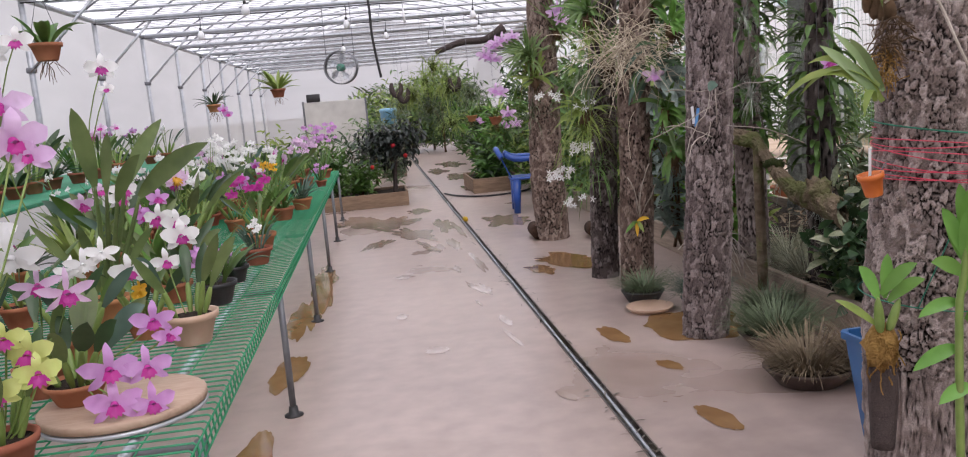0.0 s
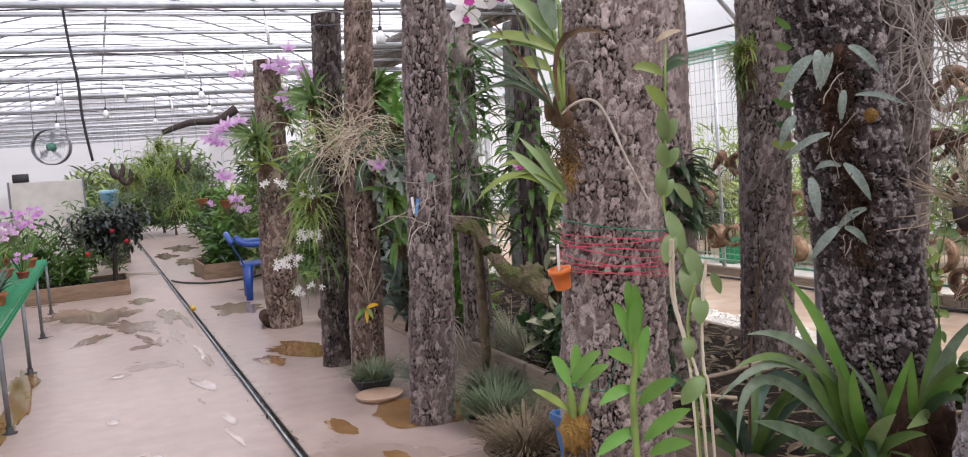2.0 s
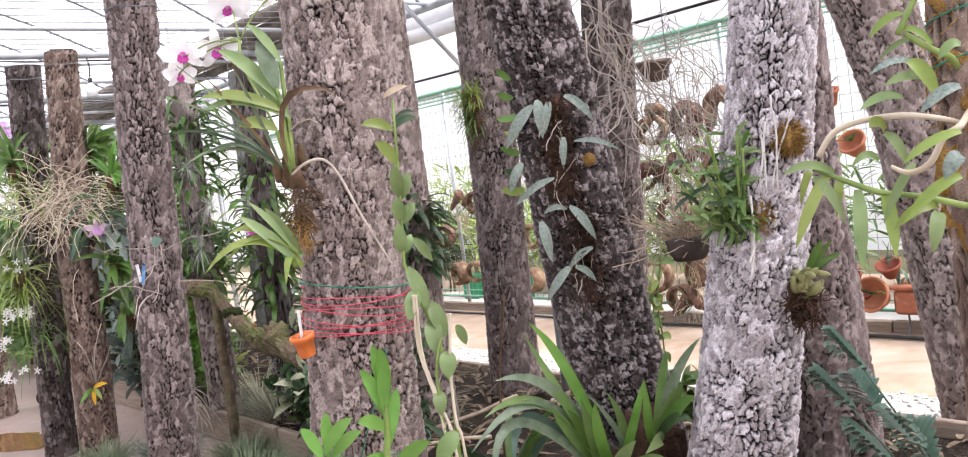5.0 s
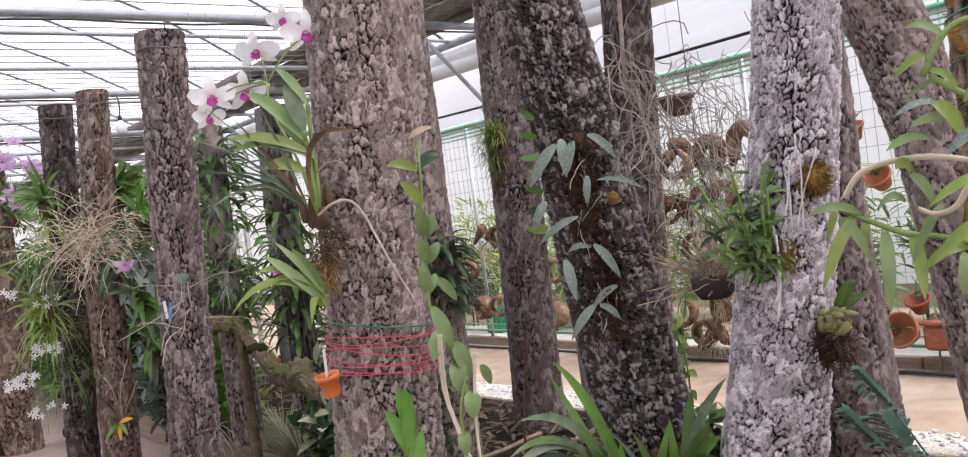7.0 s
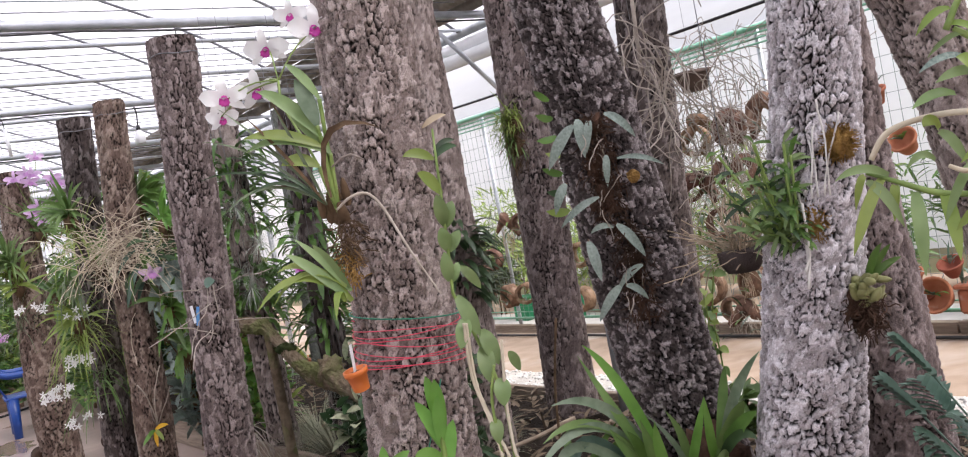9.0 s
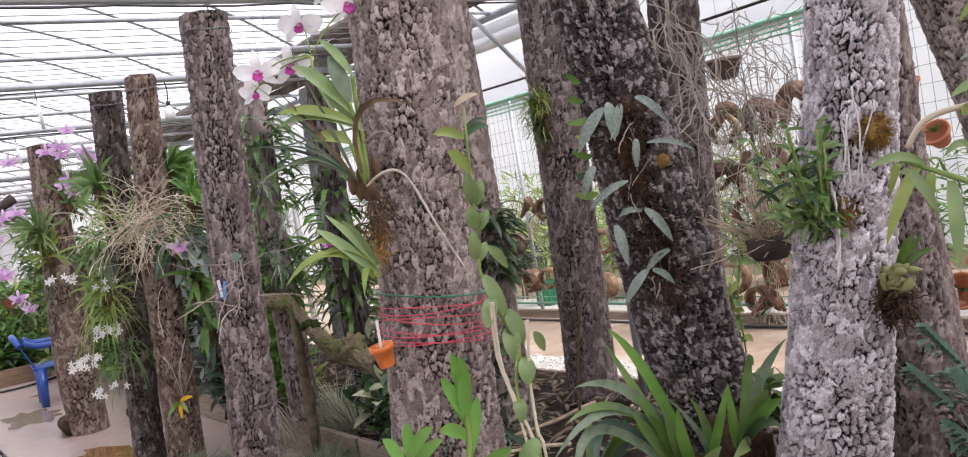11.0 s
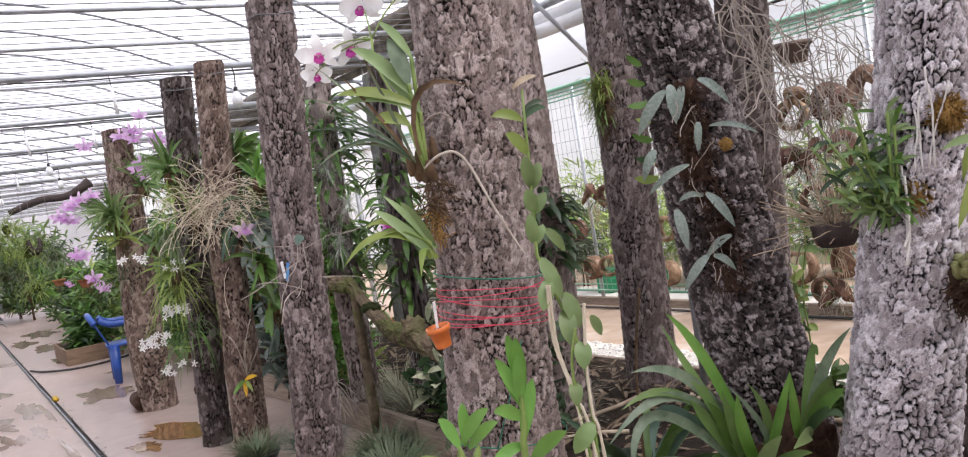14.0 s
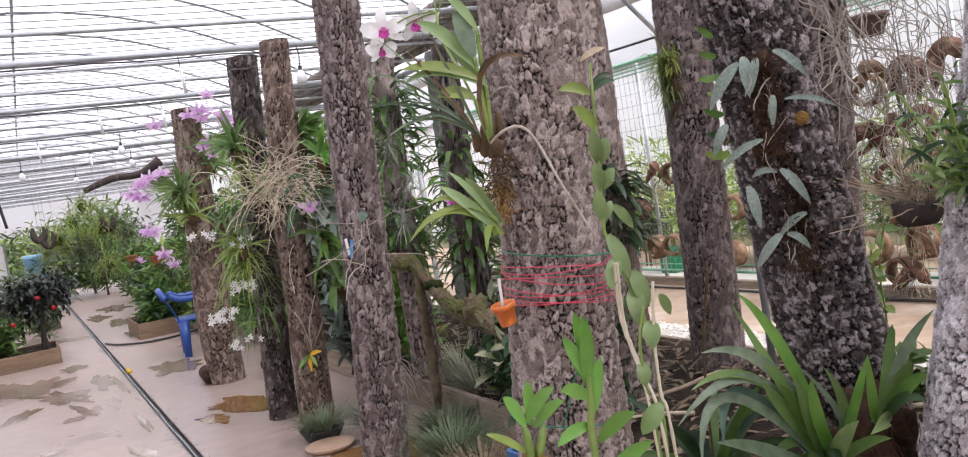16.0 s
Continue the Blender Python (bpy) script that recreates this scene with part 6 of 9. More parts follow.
def cattleya(at, m_petal, m_lip, heads, size=0.11, tall=0.28, r=0.075, pot=None, leaf=None, label="", leaves=7, lean=0.62, narrow=1.0, lip=0.42, leaf_w=0.036, face=(0.25, -1, 0.1), squat=1.15):
    """A potted orchid: bulbs, broad leaves and flowers above them."""
    pot, leaf = pot or M_TERRA, leaf or M_LEAF
    ob = thing("potted_orchid", label, "orchid", "orchids on the bench", at=at)
    h = r * squat
    pot_parts(ob, r, h, pot)
    for i in range(leaves):
        w = 2 * math.pi * i / leaves + rnd(-0.4, 0.4)
        b = Vector((0.5 * r * math.cos(w), 0.5 * r * math.sin(w), h * 0.85))
        d = Vector((math.cos(w) * lean, math.sin(w) * lean, 1))
        top = b + d.normalized() * tall * rnd(0.35, 0.55)
        bulb = Geo()
        bulb.tube([b, b.lerp(top, 0.4), b.lerp(top, 0.8), top], [0.006, 0.011, 0.010, 0.006], 7)
        part("bulb", bulb, M_CANE_GREEN, ob)
        tip = top + Vector((math.cos(w) * lean * 1.8, math.sin(w) * lean * 1.8, 1)).normalized() * tall * rnd(0.5, 0.8)
        leaf_part(ob, top, tip, leaf_w * rnd(0.8, 1.15), rnd(0.0, 0.025), random.choice((leaf, M_LEAF_OLIVE, M_LEAF_OLIVE, M_LEAF_BLUE, M_LEAF_DARK, M_LEAF_OLIVE)), "oval", up=(math.cos(w) * 0.5 + 0.2, math.sin(w) * 0.5 - 0.7, 0.5))
    for k in range(heads):
        w = rnd(0, 6.28)
        rad = rnd(0.2, 1.0) * size * (0.5 + 0.22 * heads)
        c = Vector((rad * math.cos(w), rad * math.sin(w) * 0.7, h + tall * rnd(0.75, 1.15)))
        part("flower_stalk", Geo().tube(arc((0, 0, h), c, 0.02, 5), 0.003, 5), M_CANE_GREEN, ob)
        orchid_flower(ob, c, (face[0] + rnd(-0.6, 0.6), face[1] + rnd(-0.2, 0.3), face[2] + rnd(-0.2, 0.3)), size * rnd(0.85, 1.1), m_petal, m_lip, narrow=narrow, lip=lip)
    return ob


def spray(at, m_petal, n, size, tall, spread, r=0.07, pot=None, label="", leaf=None, leaves=14, leaf_w=0.02, long=0.22):
    """A pot with thin leaves and a spray of many small flowers."""
    ob = thing("potted_orchid", label, "orchid", "orchids on the bench", at=at)
    h = r * 1.1
    pot_parts(ob, r, h, pot or M_TERRA)
    for i in range(leaves):
        w = rnd(0, 6.28)
        b = Vector((0.4 * r * math.cos(w), 0.4 * r * math.sin(w), h * 0.9))
        leaf_part(ob, b, b + Vector((math.cos(w), math.sin(w), rnd(0.6, 2.2))).normalized() * long * rnd(0.7, 1.2), leaf_w, rnd(0.01, 0.04), leaf or M_LEAF)
    for k in range(n):
        c = Vector((rnd(-1, 1) * spread, rnd(-1, 1) * spread * 0.7, h + tall + rnd(-0.5, 0.5) * spread))
        if k % 3 == 0:
            part("flower_stalk", Geo().tube(arc((0, 0, h), c, 0.02, 5), 0.002, 5), M_CANE_GREEN, ob)
        orchid_flower(ob, c, (rnd(-0.5, 0.9), -1, rnd(-0.2, 0.5)), size * rnd(0.8, 1.15), m_petal, m_petal, lip=0.35)
    return ob


def foliage_pot(at, label, leaf, n=16, long=0.26, w=0.03, r=0.075, pot=None, droop=0.5, rise=(0.5, 1.8)):
    ob = thing("potted_plant", label, "potted plant", "plants on the bench", at=at)
    h = r * 1.1
    pot_parts(ob, r, h, pot or M_TERRA)
    for i in range(n):
        a = rnd(0, 6.28)
        g3 = Geo().leaf((0.4 * r * math.cos(a), 0.4 * r * math.sin(a), h * 0.9), (math.cos(a), math.sin(a), rnd(*rise)), long * rnd(0.7, 1.2), w * rnd(0.8, 1.2), droop * rnd(0.5, 1.5), 7)
        part("leaf", g3, leaf, ob)
    return ob


# wooden disc with the lilac orchid
ob = thing("wooden_disc", "round pale wooden board lying on the bench", "board", at=(-0.125, 2.50, BZ + 0.0025))
part("rim", Geo().lathe([(0.212, 0), (0.217, 0.002), (0.217, 0.010), (0.212, 0.012)], 40), M_PIPE, ob, "grey metal rim")
part("disc", Geo().lathe([(0.205, 0.0142), (0.216, 0.017), (0.216, 0.034), (0.21, 0.038)], 40), surface("pale_plywood", (0.36, 0.24, 0.17), (0.48, 0.345, 0.255), 0.65, 18, 2, 0.1, 60, stretch=(1, 5, 1)), ob)
DZ = BZ + 0.041
TZ = BZ + 0.0022
ob = cattleya((-0.245, 2.52, DZ), M_P_LILAC, M_P_MAGENTA, 0, 0.09, 0.24, 0.085, None, M_LEAF_BLUE, "lilac orchid in a terracotta bowl on a wooden disc", 11, 0.6, leaf_w=0.048, squat=0.7)
for c, s in (((0.143, -0.175, 0.123), 0.135), ((0.229, -0.15, 0.112), 0.115), ((0.15, -0.193, 0.039), 0.13), ((0.233, -0.169, 0.023), 0.11), ((0.221, -0.007, 0.2), 0.11), ((0.253, 0.001, 0.154), 0.08)):
    part("flower_stalk", Geo().tube(arc((0, 0, 0.09), c, 0.03, 6), 0.0025, 5), M_CANE_GREEN, ob)
    orchid_flower(ob, c, (0.45 + rnd(-0.2, 0.2), -0.9, 0.15), s, M_P_LILAC, M_P_MAGENTA, narrow=0.8, lip=0.28)


def blooms(ob, where, m_petal, m_lip, lip=0.3, narrow=1.0, face=(0.35, -0.95, 0.1)):
    """Flowers on stalks at given places in the world."""
    o = ob.matrix_basis.translation
    for x, y, z, size in where:
        c = Vector((x, y, z)) - o
        part("flower_stalk", Geo().tube(arc((0, 0, 0.07), c + Vector((0, 0.012, 0)), 0.03, 6), 0.0028, 5), M_CANE_GREEN, ob)
        orchid_flower(ob, c, (face[0] + rnd(-0.4, 0.4), face[1], face[2] + rnd(-0.2, 0.2)), size, m_petal, m_lip, lip=lip, narrow=narrow)


ob = cattleya((-0.08, 3.20, TZ), M_P_WHITE, M_P_MAGENTA, 0, 0.11, 0.25, 0.095, M_BUFF, M_LEAF_LIME, "white-flowered orchid in a buff plastic pot", 6, 0.35, leaf_w=0.04)
blooms(ob, ((-0.125, 3.42, 1.0, 0.13), (-0.16, 3.30, 0.93, 0.10)), M_P_WHITE, M_P_MAGENTA)
ob = cattleya((-0.29, 2.14, TZ), M_P_LIME, M_P_MAGENTA, 0, 0.105, 0.20, 0.08, None, M_LEAF, "lime and pink orchid with tall canes", 8, 0.3)
blooms(ob, ((-0.20, 2.14, 0.93, 0.10), (-0.18, 2.12, 0.885, 0.095), (-0.26, 2.10, 0.86, 0.10), (-0.30, 2.08, 0.95, 0.10), (-0.24, 2.12, 0.97, 0.085)), M_P_LIME, M_P_MAGENTA, 0.4)
ob = cattleya((-0.42, 2.76, TZ), M_P_PINK, M_P_MAGENTA, 0, 0.12, 0.26, 0.08, None, M_LEAF, "pale pink orchid with narrow twisted petals", 6, 0.4)
blooms(ob, ((-0.246, 2.55, 0.985, 0.14), (-0.32, 2.56, 1.01, 0.12)), M_P_PINK, M_P_MAGENTA, 0.3, 0.55)
ob = cattleya((-0.60, 2.55, TZ), M_P_WHITE, M_P_WHITE, 0, 0.13, 0.30, 0.085, None, M_LEAF_DARK, "pure white orchid in a terracotta pot", 6, 0.4)
blooms(ob, ((-0.35, 2.51, 1.10, 0.15), (-0.41, 2.54, 1.16, 0.13), (-0.45, 2.5, 1.06, 0.13)), M_P_WHITE, M_P_WHITE, 0.3, 0.8)
ob = cattleya((-0.38, 2.02, TZ), M_P_PINK, M_P_MAGENTA, 0, 0.15, 0.40, 0.085, None, M_LEAF_BRIGHT, "tall orchid with large pale lilac flowers", 5, 0.25, leaf_w=0.06)
blooms(ob, ((-0.20, 2.24, 1.40, 0.15), (-0.22, 2.26, 1.48, 0.13), (-0.17, 2.25, 1.36, 0.10), (-0.27, 2.24, 1.43, 0.13)), M_P_PALE_LILAC, M_P_MAGENTA, 0.22)
ob = cattleya((-0.42, 3.10, TZ), M_P_WHITE, M_P_WHITE, 0, 0.10, 0.26, 0.08, None, M_LEAF, "white orchid with open starry flowers", 7, 0.5)
blooms(ob, ((-0.325, 2.95, 1.0, 0.105), (-0.27, 2.97, 1.03, 0.10), (-0.37, 2.97, 0.98, 0.10)), M_P_WHITE, M_P_WHITE, 0.3, 0.75)
ob = cattleya((-0.27, 3.36, TZ), M_P_WHITE, M_P_MAGENTA, 0, 0.1, 0.22, 0.08, None, M_LEAF, "white orchid with a magenta lip and orange buds", 6, 0.5)
blooms(ob, ((-0.253, 3.17, 0.93, 0.12),), M_P_WHITE, M_P_MAGENTA)
blooms(ob, ((-0.235, 3.2, 0.865, 0.05), (-0.24, 3.2, 0.84, 0.05)), M_P_YELLOW, M_P_YELLOW)
ob = cattleya((-0.50, 3.72, TZ), M_P_WHITE, M_P_MAGENTA, 0, 0.1, 0.30, 0.085, None, M_LEAF_DARK, "tall broad-leaved orchid with long dark leaves", 4, 0.4)
for tip, w in (((-0.473, 3.53, 1.50), 0.070), ((-0.20, 3.705, 1.434), 0.060), ((-0.005, 3.54, 1.33), 0.078), ((-0.395, 3.656, 1.40), 0.042), ((-0.244, 3.49, 1.31), 0.055)):
    o = Vector((-0.50, 3.72, TZ))
    joint = (Vector((-0.45, 3.66, 1.14)) * 2 + Vector(tip)) / 3 - o - Vector((0, 0, 0.06))
    part("bulb", Geo().tube(arc((0, 0, 0.08), joint, 0.02, 5), [0.006, 0.010, 0.012, 0.011, 0.009, 0.006], 7), M_LEAF_OLIVE, ob)
    leaf_part(ob, joint, Vector(tip) - o, w, 0.02, M_LEAF_OLIVE, "oval", up=(0.3, -0.9, 0.4))
for at, kw in (((-0.30, 3.98, TZ), dict(p=M_P_WHITE, l=M_P_MAGENTA, heads=2, size=0.115, tall=0.28, label="white orchid with a magenta lip")),
               ((-0.50, 4.55, TZ), dict(p=M_P_LILAC, l=M_P_MAGENTA, heads=3, size=0.10, tall=0.29, label="violet orchid in a terracotta bowl")),
               ((-0.62, 4.75, TZ), dict(p=M_P_WHITE, l=M_P_MAGENTA, heads=2, size=0.12, tall=0.32, label="white orchid with a crimson lip")),
               ((-0.56, 5.55, TZ), dict(p=M_P_PINK, l=M_P_YELLOW, heads=3, size=0.13, tall=0.46, label="pale pink orchid with a yellow throat")),
               ((-0.16, 5.70, TZ), dict(p=M_P_MAGENTA, l=M_P_MAGENTA, heads=6, size=0.085, tall=0.27, leaf=M_LEAF, label="deep magenta orchid beside the bench edge")),
               ((-0.38, 6.25, TZ), dict(p=M_P_LILAC, l=M_P_LILAC, heads=3, size=0.09, tall=0.28, label="lilac orchid among broad leaves"))):
    p_, l_ = kw.pop("p"), kw.pop("l")
    cattleya(at, p_, l_, **kw)
ob = spray((-0.10, 3.83, TZ), M_P_LILAC, 22, 0.06, 0.09, 0.075, 0.085, M_BLACK, "round head of double lilac flowers", M_LEAF, 10)
spray((-0.17, 4.08, TZ), M_P_LILAC, 8, 0.06, 0.13, 0.05, 0.06, M_BLACK, "small head of double lilac flowers", M_LEAF, 8)
spray((-0.21, 7.05, TZ), M_P_YELLOW, 12, 0.04, 0.30, 0.06, 0.07, None, "small orchid with a head of bright yellow flowers")
spray((-0.60, 7.9, TZ), M_P_WHITE, 24, 0.06, 0.42, 0.20, 0.08, None, "orchid with a cloud of white flowers", M_LEAF_BLUE, 16)
spray((-0.68, 6.95, TZ), M_P_WHITE, 14, 0.06, 0.50, 0.15, 0.08, None, "orchid with a loose spray of white flowers", M_LEAF, 16)
spray((0.0, 10.5, TZ), M_P_LILAC, 30, 0.065, 0.42, 0.20, 0.09, None, "orchid with a mass of lilac flowers", M_LEAF, 14)
spray((-0.14, 9.6, TZ), M_P_PINK, 14, 0.08, 0.34, 0.14, 0.08, None, "white and crimson spotted orchid", M_LEAF, 12)
spray((0.03, 9.3, TZ), M_P_LILAC, 6, 0.055, 0.12, 0.08, 0.06, None, "small lilac orchid at the bench edge", M_LEAF, 10)
foliage_pot((-0.10, 6.65, TZ), "feathery green plant in a terracotta pot", M_LEAF, 40, 0.24, 0.014, 0.085, None, 0.9)
foliage_pot((-0.01, 7.25, TZ), "spiky green plant in a terracotta bowl", M_LEAF_BLUE, 40, 0.24, 0.014, 0.085, None, 0.6)
foliage_pot((-0.09, 5.2, TZ), "low grassy orchid in a shallow terracotta bowl", M_LEAF, 30, 0.15, 0.012, 0.095, None, 0.6)
spray((-0.05, 4.75, TZ), M_P_WHITE, 6, 0.035, 0.12, 0.06, 0.08, None, "low pot with tiny white flowers", M_LEAF_BLUE, 20, 0.012, 0.13)
foliage_pot((-0.10, 4.30, TZ), "small dark-leaved orchid in a black pot", M_LEAF_DARK, 12, 0.14, 0.03, 0.07, M_BLACK)
foliage_pot((-0.42, 4.25, TZ), "pale broad-leaved orchid in a terracotta pot", M_LEAF_BRIGHT, 8, 0.28, 0.06, 0.08, None, 0.3, (1.2, 3))
# fill the rest of the bench and the shelf
protos = [cattleya((-0.7, 6.0, TZ), M_P_PINK, M_P_MAGENTA, 2, 0.12, 0.34, 0.08, label="pale pink orchid in a terracotta pot"),
          cattleya((-1.0, 3.1, TZ), M_P_WHITE, M_P_WHITE, 3, 0.11, 0.32, 0.08, label="broad-leaved orchid with white flowers in terracotta"),
          cattleya((-1.1, 4.0, TZ), M_P_LILAC, M_P_MAGENTA, 2, 0.10, 0.30, 0.08, label="lilac orchid in a terracotta pot"),
          cattleya((-0.85, 5.1, TZ), M_P_WHITE, M_P_WHITE, 0, 0.1, 0.42, 0.085, leaf_w=0.06, label="broad-leaved orchid out of flower"),
          foliage_pot((-1.15, 5.4, TZ), "thin-leaved orchid in a terracotta pot", M_LEAF, 26, 0.34, 0.022, 0.08, None, 0.4, (0.8, 2.5)),
          spray((-0.9, 6.3, TZ), M_P_WHITE, 9, 0.06, 0.36, 0.16, 0.08, None, "thin-leaved orchid with white flowers"),
          foliage_pot((-1.0, 6.7, TZ), "leafy orchid with jointed canes out of flower", M_LEAF_LIME, 30, 0.28, 0.026, 0.08, None, 0.5, (0.6, 2.2)),
          foliage_pot((-1.2, 7.1, TZ), "dark strap-leaved orchid in a terracotta pot", M_LEAF_DARK, 22, 0.24, 0.03, 0.08, None, 0.7, (0.3, 1.4))]
for y in np.arange(2.2, 11.4, 0.42):
    for x in (-0.30, -0.62, -0.92, -1.2):
        if x > -0.5 and y < 6.4:
            continue
        if x > -0.8 and y < 5.9:
            continue
        if rnd(0, 1) < 0.86:
            copy_thing(random.choice(protos), pose(x + rnd(-0.06, 0.06), y + rnd(-0.1, 0.1), TZ, 0, 0, rnd(0, 360)))
for y in np.arange(4.1, 11.2, 0.45):
    for x in (-1.85, -2.2):
        if rnd(0, 1) < 0.7:
            copy_thing(random.choice(protos), pose(x + rnd(-0.06, 0.06), y + rnd(-0.1, 0.1), SZ + 0.001, 0, 0, rnd(0, 360)))


# hanging pots over the bench
def hanging_pot(at, top, leaf, n, long, w, label, flower=None, r=0.07, droop=0.8, pot=None):
    ob = thing("hanging_pot", label, "hanging pot", "hanging pots", at=at)
    pot_parts(ob, r, r * 1.1, pot or M_TERRA)
    for i in range(n):
        a = rnd(0, 6.28)
        part("leaf", Geo().leaf((0.4 * r * math.cos(a), 0.4 * r * math.sin(a), r), (math.cos(a), math.sin(a), rnd(0.3, 2.0)), long * rnd(0.7, 1.2), w, droop * rnd(0.4, 1.4), 7, shape="oval" if w > 0.035 else "strap"), leaf, ob)
    part("root_mat", root_mat(Geo(), (0, 0, 0), (r * 0.5, r * 0.5, 0.01), 14, 0.0016, 0.10), M_ROOT_DARK, ob, kind="stuff")
    for s in (-1, 1):
        part("hanging_wire", Geo().tube([(s * r, 0, r * 1.05), (0, 0, r * 1.05 + 0.25), (0, 0, top - at[2])], 0.0016, 4), M_PIPE_DULL, ob)
    if flower:
        for k in range(2):
            orchid_flower(ob, (0.10 + 0.04 * k, -0.08, 0.02 - 0.05 * k), (0.3, -1, 0), 0.10, *flower)
    return ob


hanging_pot((-0.80, 4.35, 1.74), 2.92, M_LEAF, 11, 0.17, 0.05, "hanging terracotta pot with a white magenta-lipped orchid")
for at, s in (((-0.62, 4.5, 1.70), 0.14), ((-0.60, 4.46, 1.60), 0.07), ((-0.80, 4.0, 1.80), 0.13), ((-0.90, 4.0, 1.76), 0.13)):
    ob = thing("hanging_orchid_bloom", "single white orchid bloom on a long bare stalk", "orchid", "long-stalked blooms")
    orchid_flower(ob, at, (0.3, -1, 0.1), s, M_P_WHITE, M_P_MAGENTA, lip=0.36)
    part("flower_stalk", Geo().tube(arc(at, (at[0] - 0.12, at[1] + 0.25, TZ + 0.10 if at[0] > -0.7 else 1.0), 0.1, 8, (-1, 0, 0)), 0.003, 5), M_CANE_GREEN, ob)
hanging_pot((-0.967, 9.43, 1.505), 2.92, M_LEAF_DARK, 22, 0.18, 0.022, "hanging dark pot with a pink orchid", (M_P_LILAC, M_P_MAGENTA))
hanging_pot((-0.458, 10.93, 1.63), 2.92, M_LEAF_LIME, 34, 0.30, 0.045, "hanging pot overflowing with yellow-green leaves", None, 0.09, 0.6)

# ---------------------------------------------------------------- epiphytes on the row of logs
def strap_tuft(name, at, label, leaf, n, long, w, away, droop=0.7, spread=0.9, flowers=(), m_flower=None, size=0.09, roots=True):
    """A tuft of strap leaves tied to a log."""
    ob = thing(name, label, "epiphyte", "epiphytes on the logs", at=at)
    for i in range(n):
        d = Vector(away) + Vector((rnd(-1, 1), rnd(-1, 1), rnd(-0.6, 1.2))) * spread
        part("leaf", Geo().leaf((rnd(-0.02, 0.02), rnd(-0.02, 0.02), rnd(-0.03, 0.03)), d, long * rnd(0.6, 1.15), w * rnd(0.8, 1.2), droop * rnd(0.5, 1.5), 7, up=(-0.4, -0.8, 0.6)), leaf, ob)
    if roots:
        part("root_mat", root_mat(Geo().blob((0, 0, -0.04), 0.045, 10, 0.6, at[2] * 3, 1.3), (0, 0, -0.05), (0.03, 0.03, 0.05), 24, 0.003, 0.12), M_ROOT_DARK, ob, kind="stuff")
    for f in flowers:
        c = Vector(f) - Vector(at)
        part("flower_stalk", Geo().tube(arc((0, 0, 0), c, -0.03, 6), 0.0025, 5), M_CANE_GREEN, ob)
        orchid_flower(ob, c, (rnd(-0.6, 0.2), -1, rnd(-0.1, 0.3)), size * rnd(0.9, 1.1), m_flower, M_P_LILAC, narrow=0.75, lip=0.3)
    return ob


strap_tuft("lilac_epiphyte", (2.40, 8.28, 1.98), "strap-leaved epiphyte with lilac flowers on the log", M_LEAF_CLUMP, 34, 0.32, 0.022, (0.3, -0.5, 0.4), 0.8, 1.1,
           ((2.27, 8.2, 2.42), (2.36, 8.2, 2.46), (2.41, 8.2, 2.44), (2.38, 8.2, 2.38), (2.56, 8.2, 2.40), (2.61, 8.2, 2.34), (2.57, 8.2, 2.33), (2.40, 8.2, 2.17), (2.46, 8.2, 2.12), (2.36, 8.2, 2.12), (2.42, 8.18, 2.05), (2.46, 8.2, 2.58), (1.98, 8.2, 2.36)), M_P_PALE_LILAC, 0.14)
strap_tuft("lilac_epiphyte", (2.13, 8.35, 1.75), "strap-leaved epiphyte with pink flower sprays beside the log", M_LEAF_CLUMP, 40, 0.34, 0.022, (-0.5, -0.4, 0.3), 0.9, 1.1,
           ((1.88, 8.3, 1.93), (1.82, 8.3, 1.90), (1.78, 8.3, 1.87), (1.98, 8.3, 1.95), (1.75, 8.3, 1.78), (1.70, 8.3, 1.80), (1.80, 8.3, 1.76), (1.78, 8.3, 1.47), (1.82, 8.3, 1.45), (1.88, 8.3, 1.25), (1.95, 8.3, 1.15)), M_P_PALE_LILAC, 0.14)
strap_tuft("fan_epiphyte", (2.20, 6.32, 1.92), "strap-leaved epiphyte tied to the slim log", M_LEAF_CLUMP, 40, 0.30, 0.022, (-0.5, -0.3, 0.5), 0.8, 1.1)
strap_tuft("fan_epiphyte", (2.16, 8.28, 1.55), "bromeliad-like rosette tied to the reddish log", M_LEAF_LIME, 18, 0.28, 0.03, (-0.3, -0.6, 0.3), 0.4)
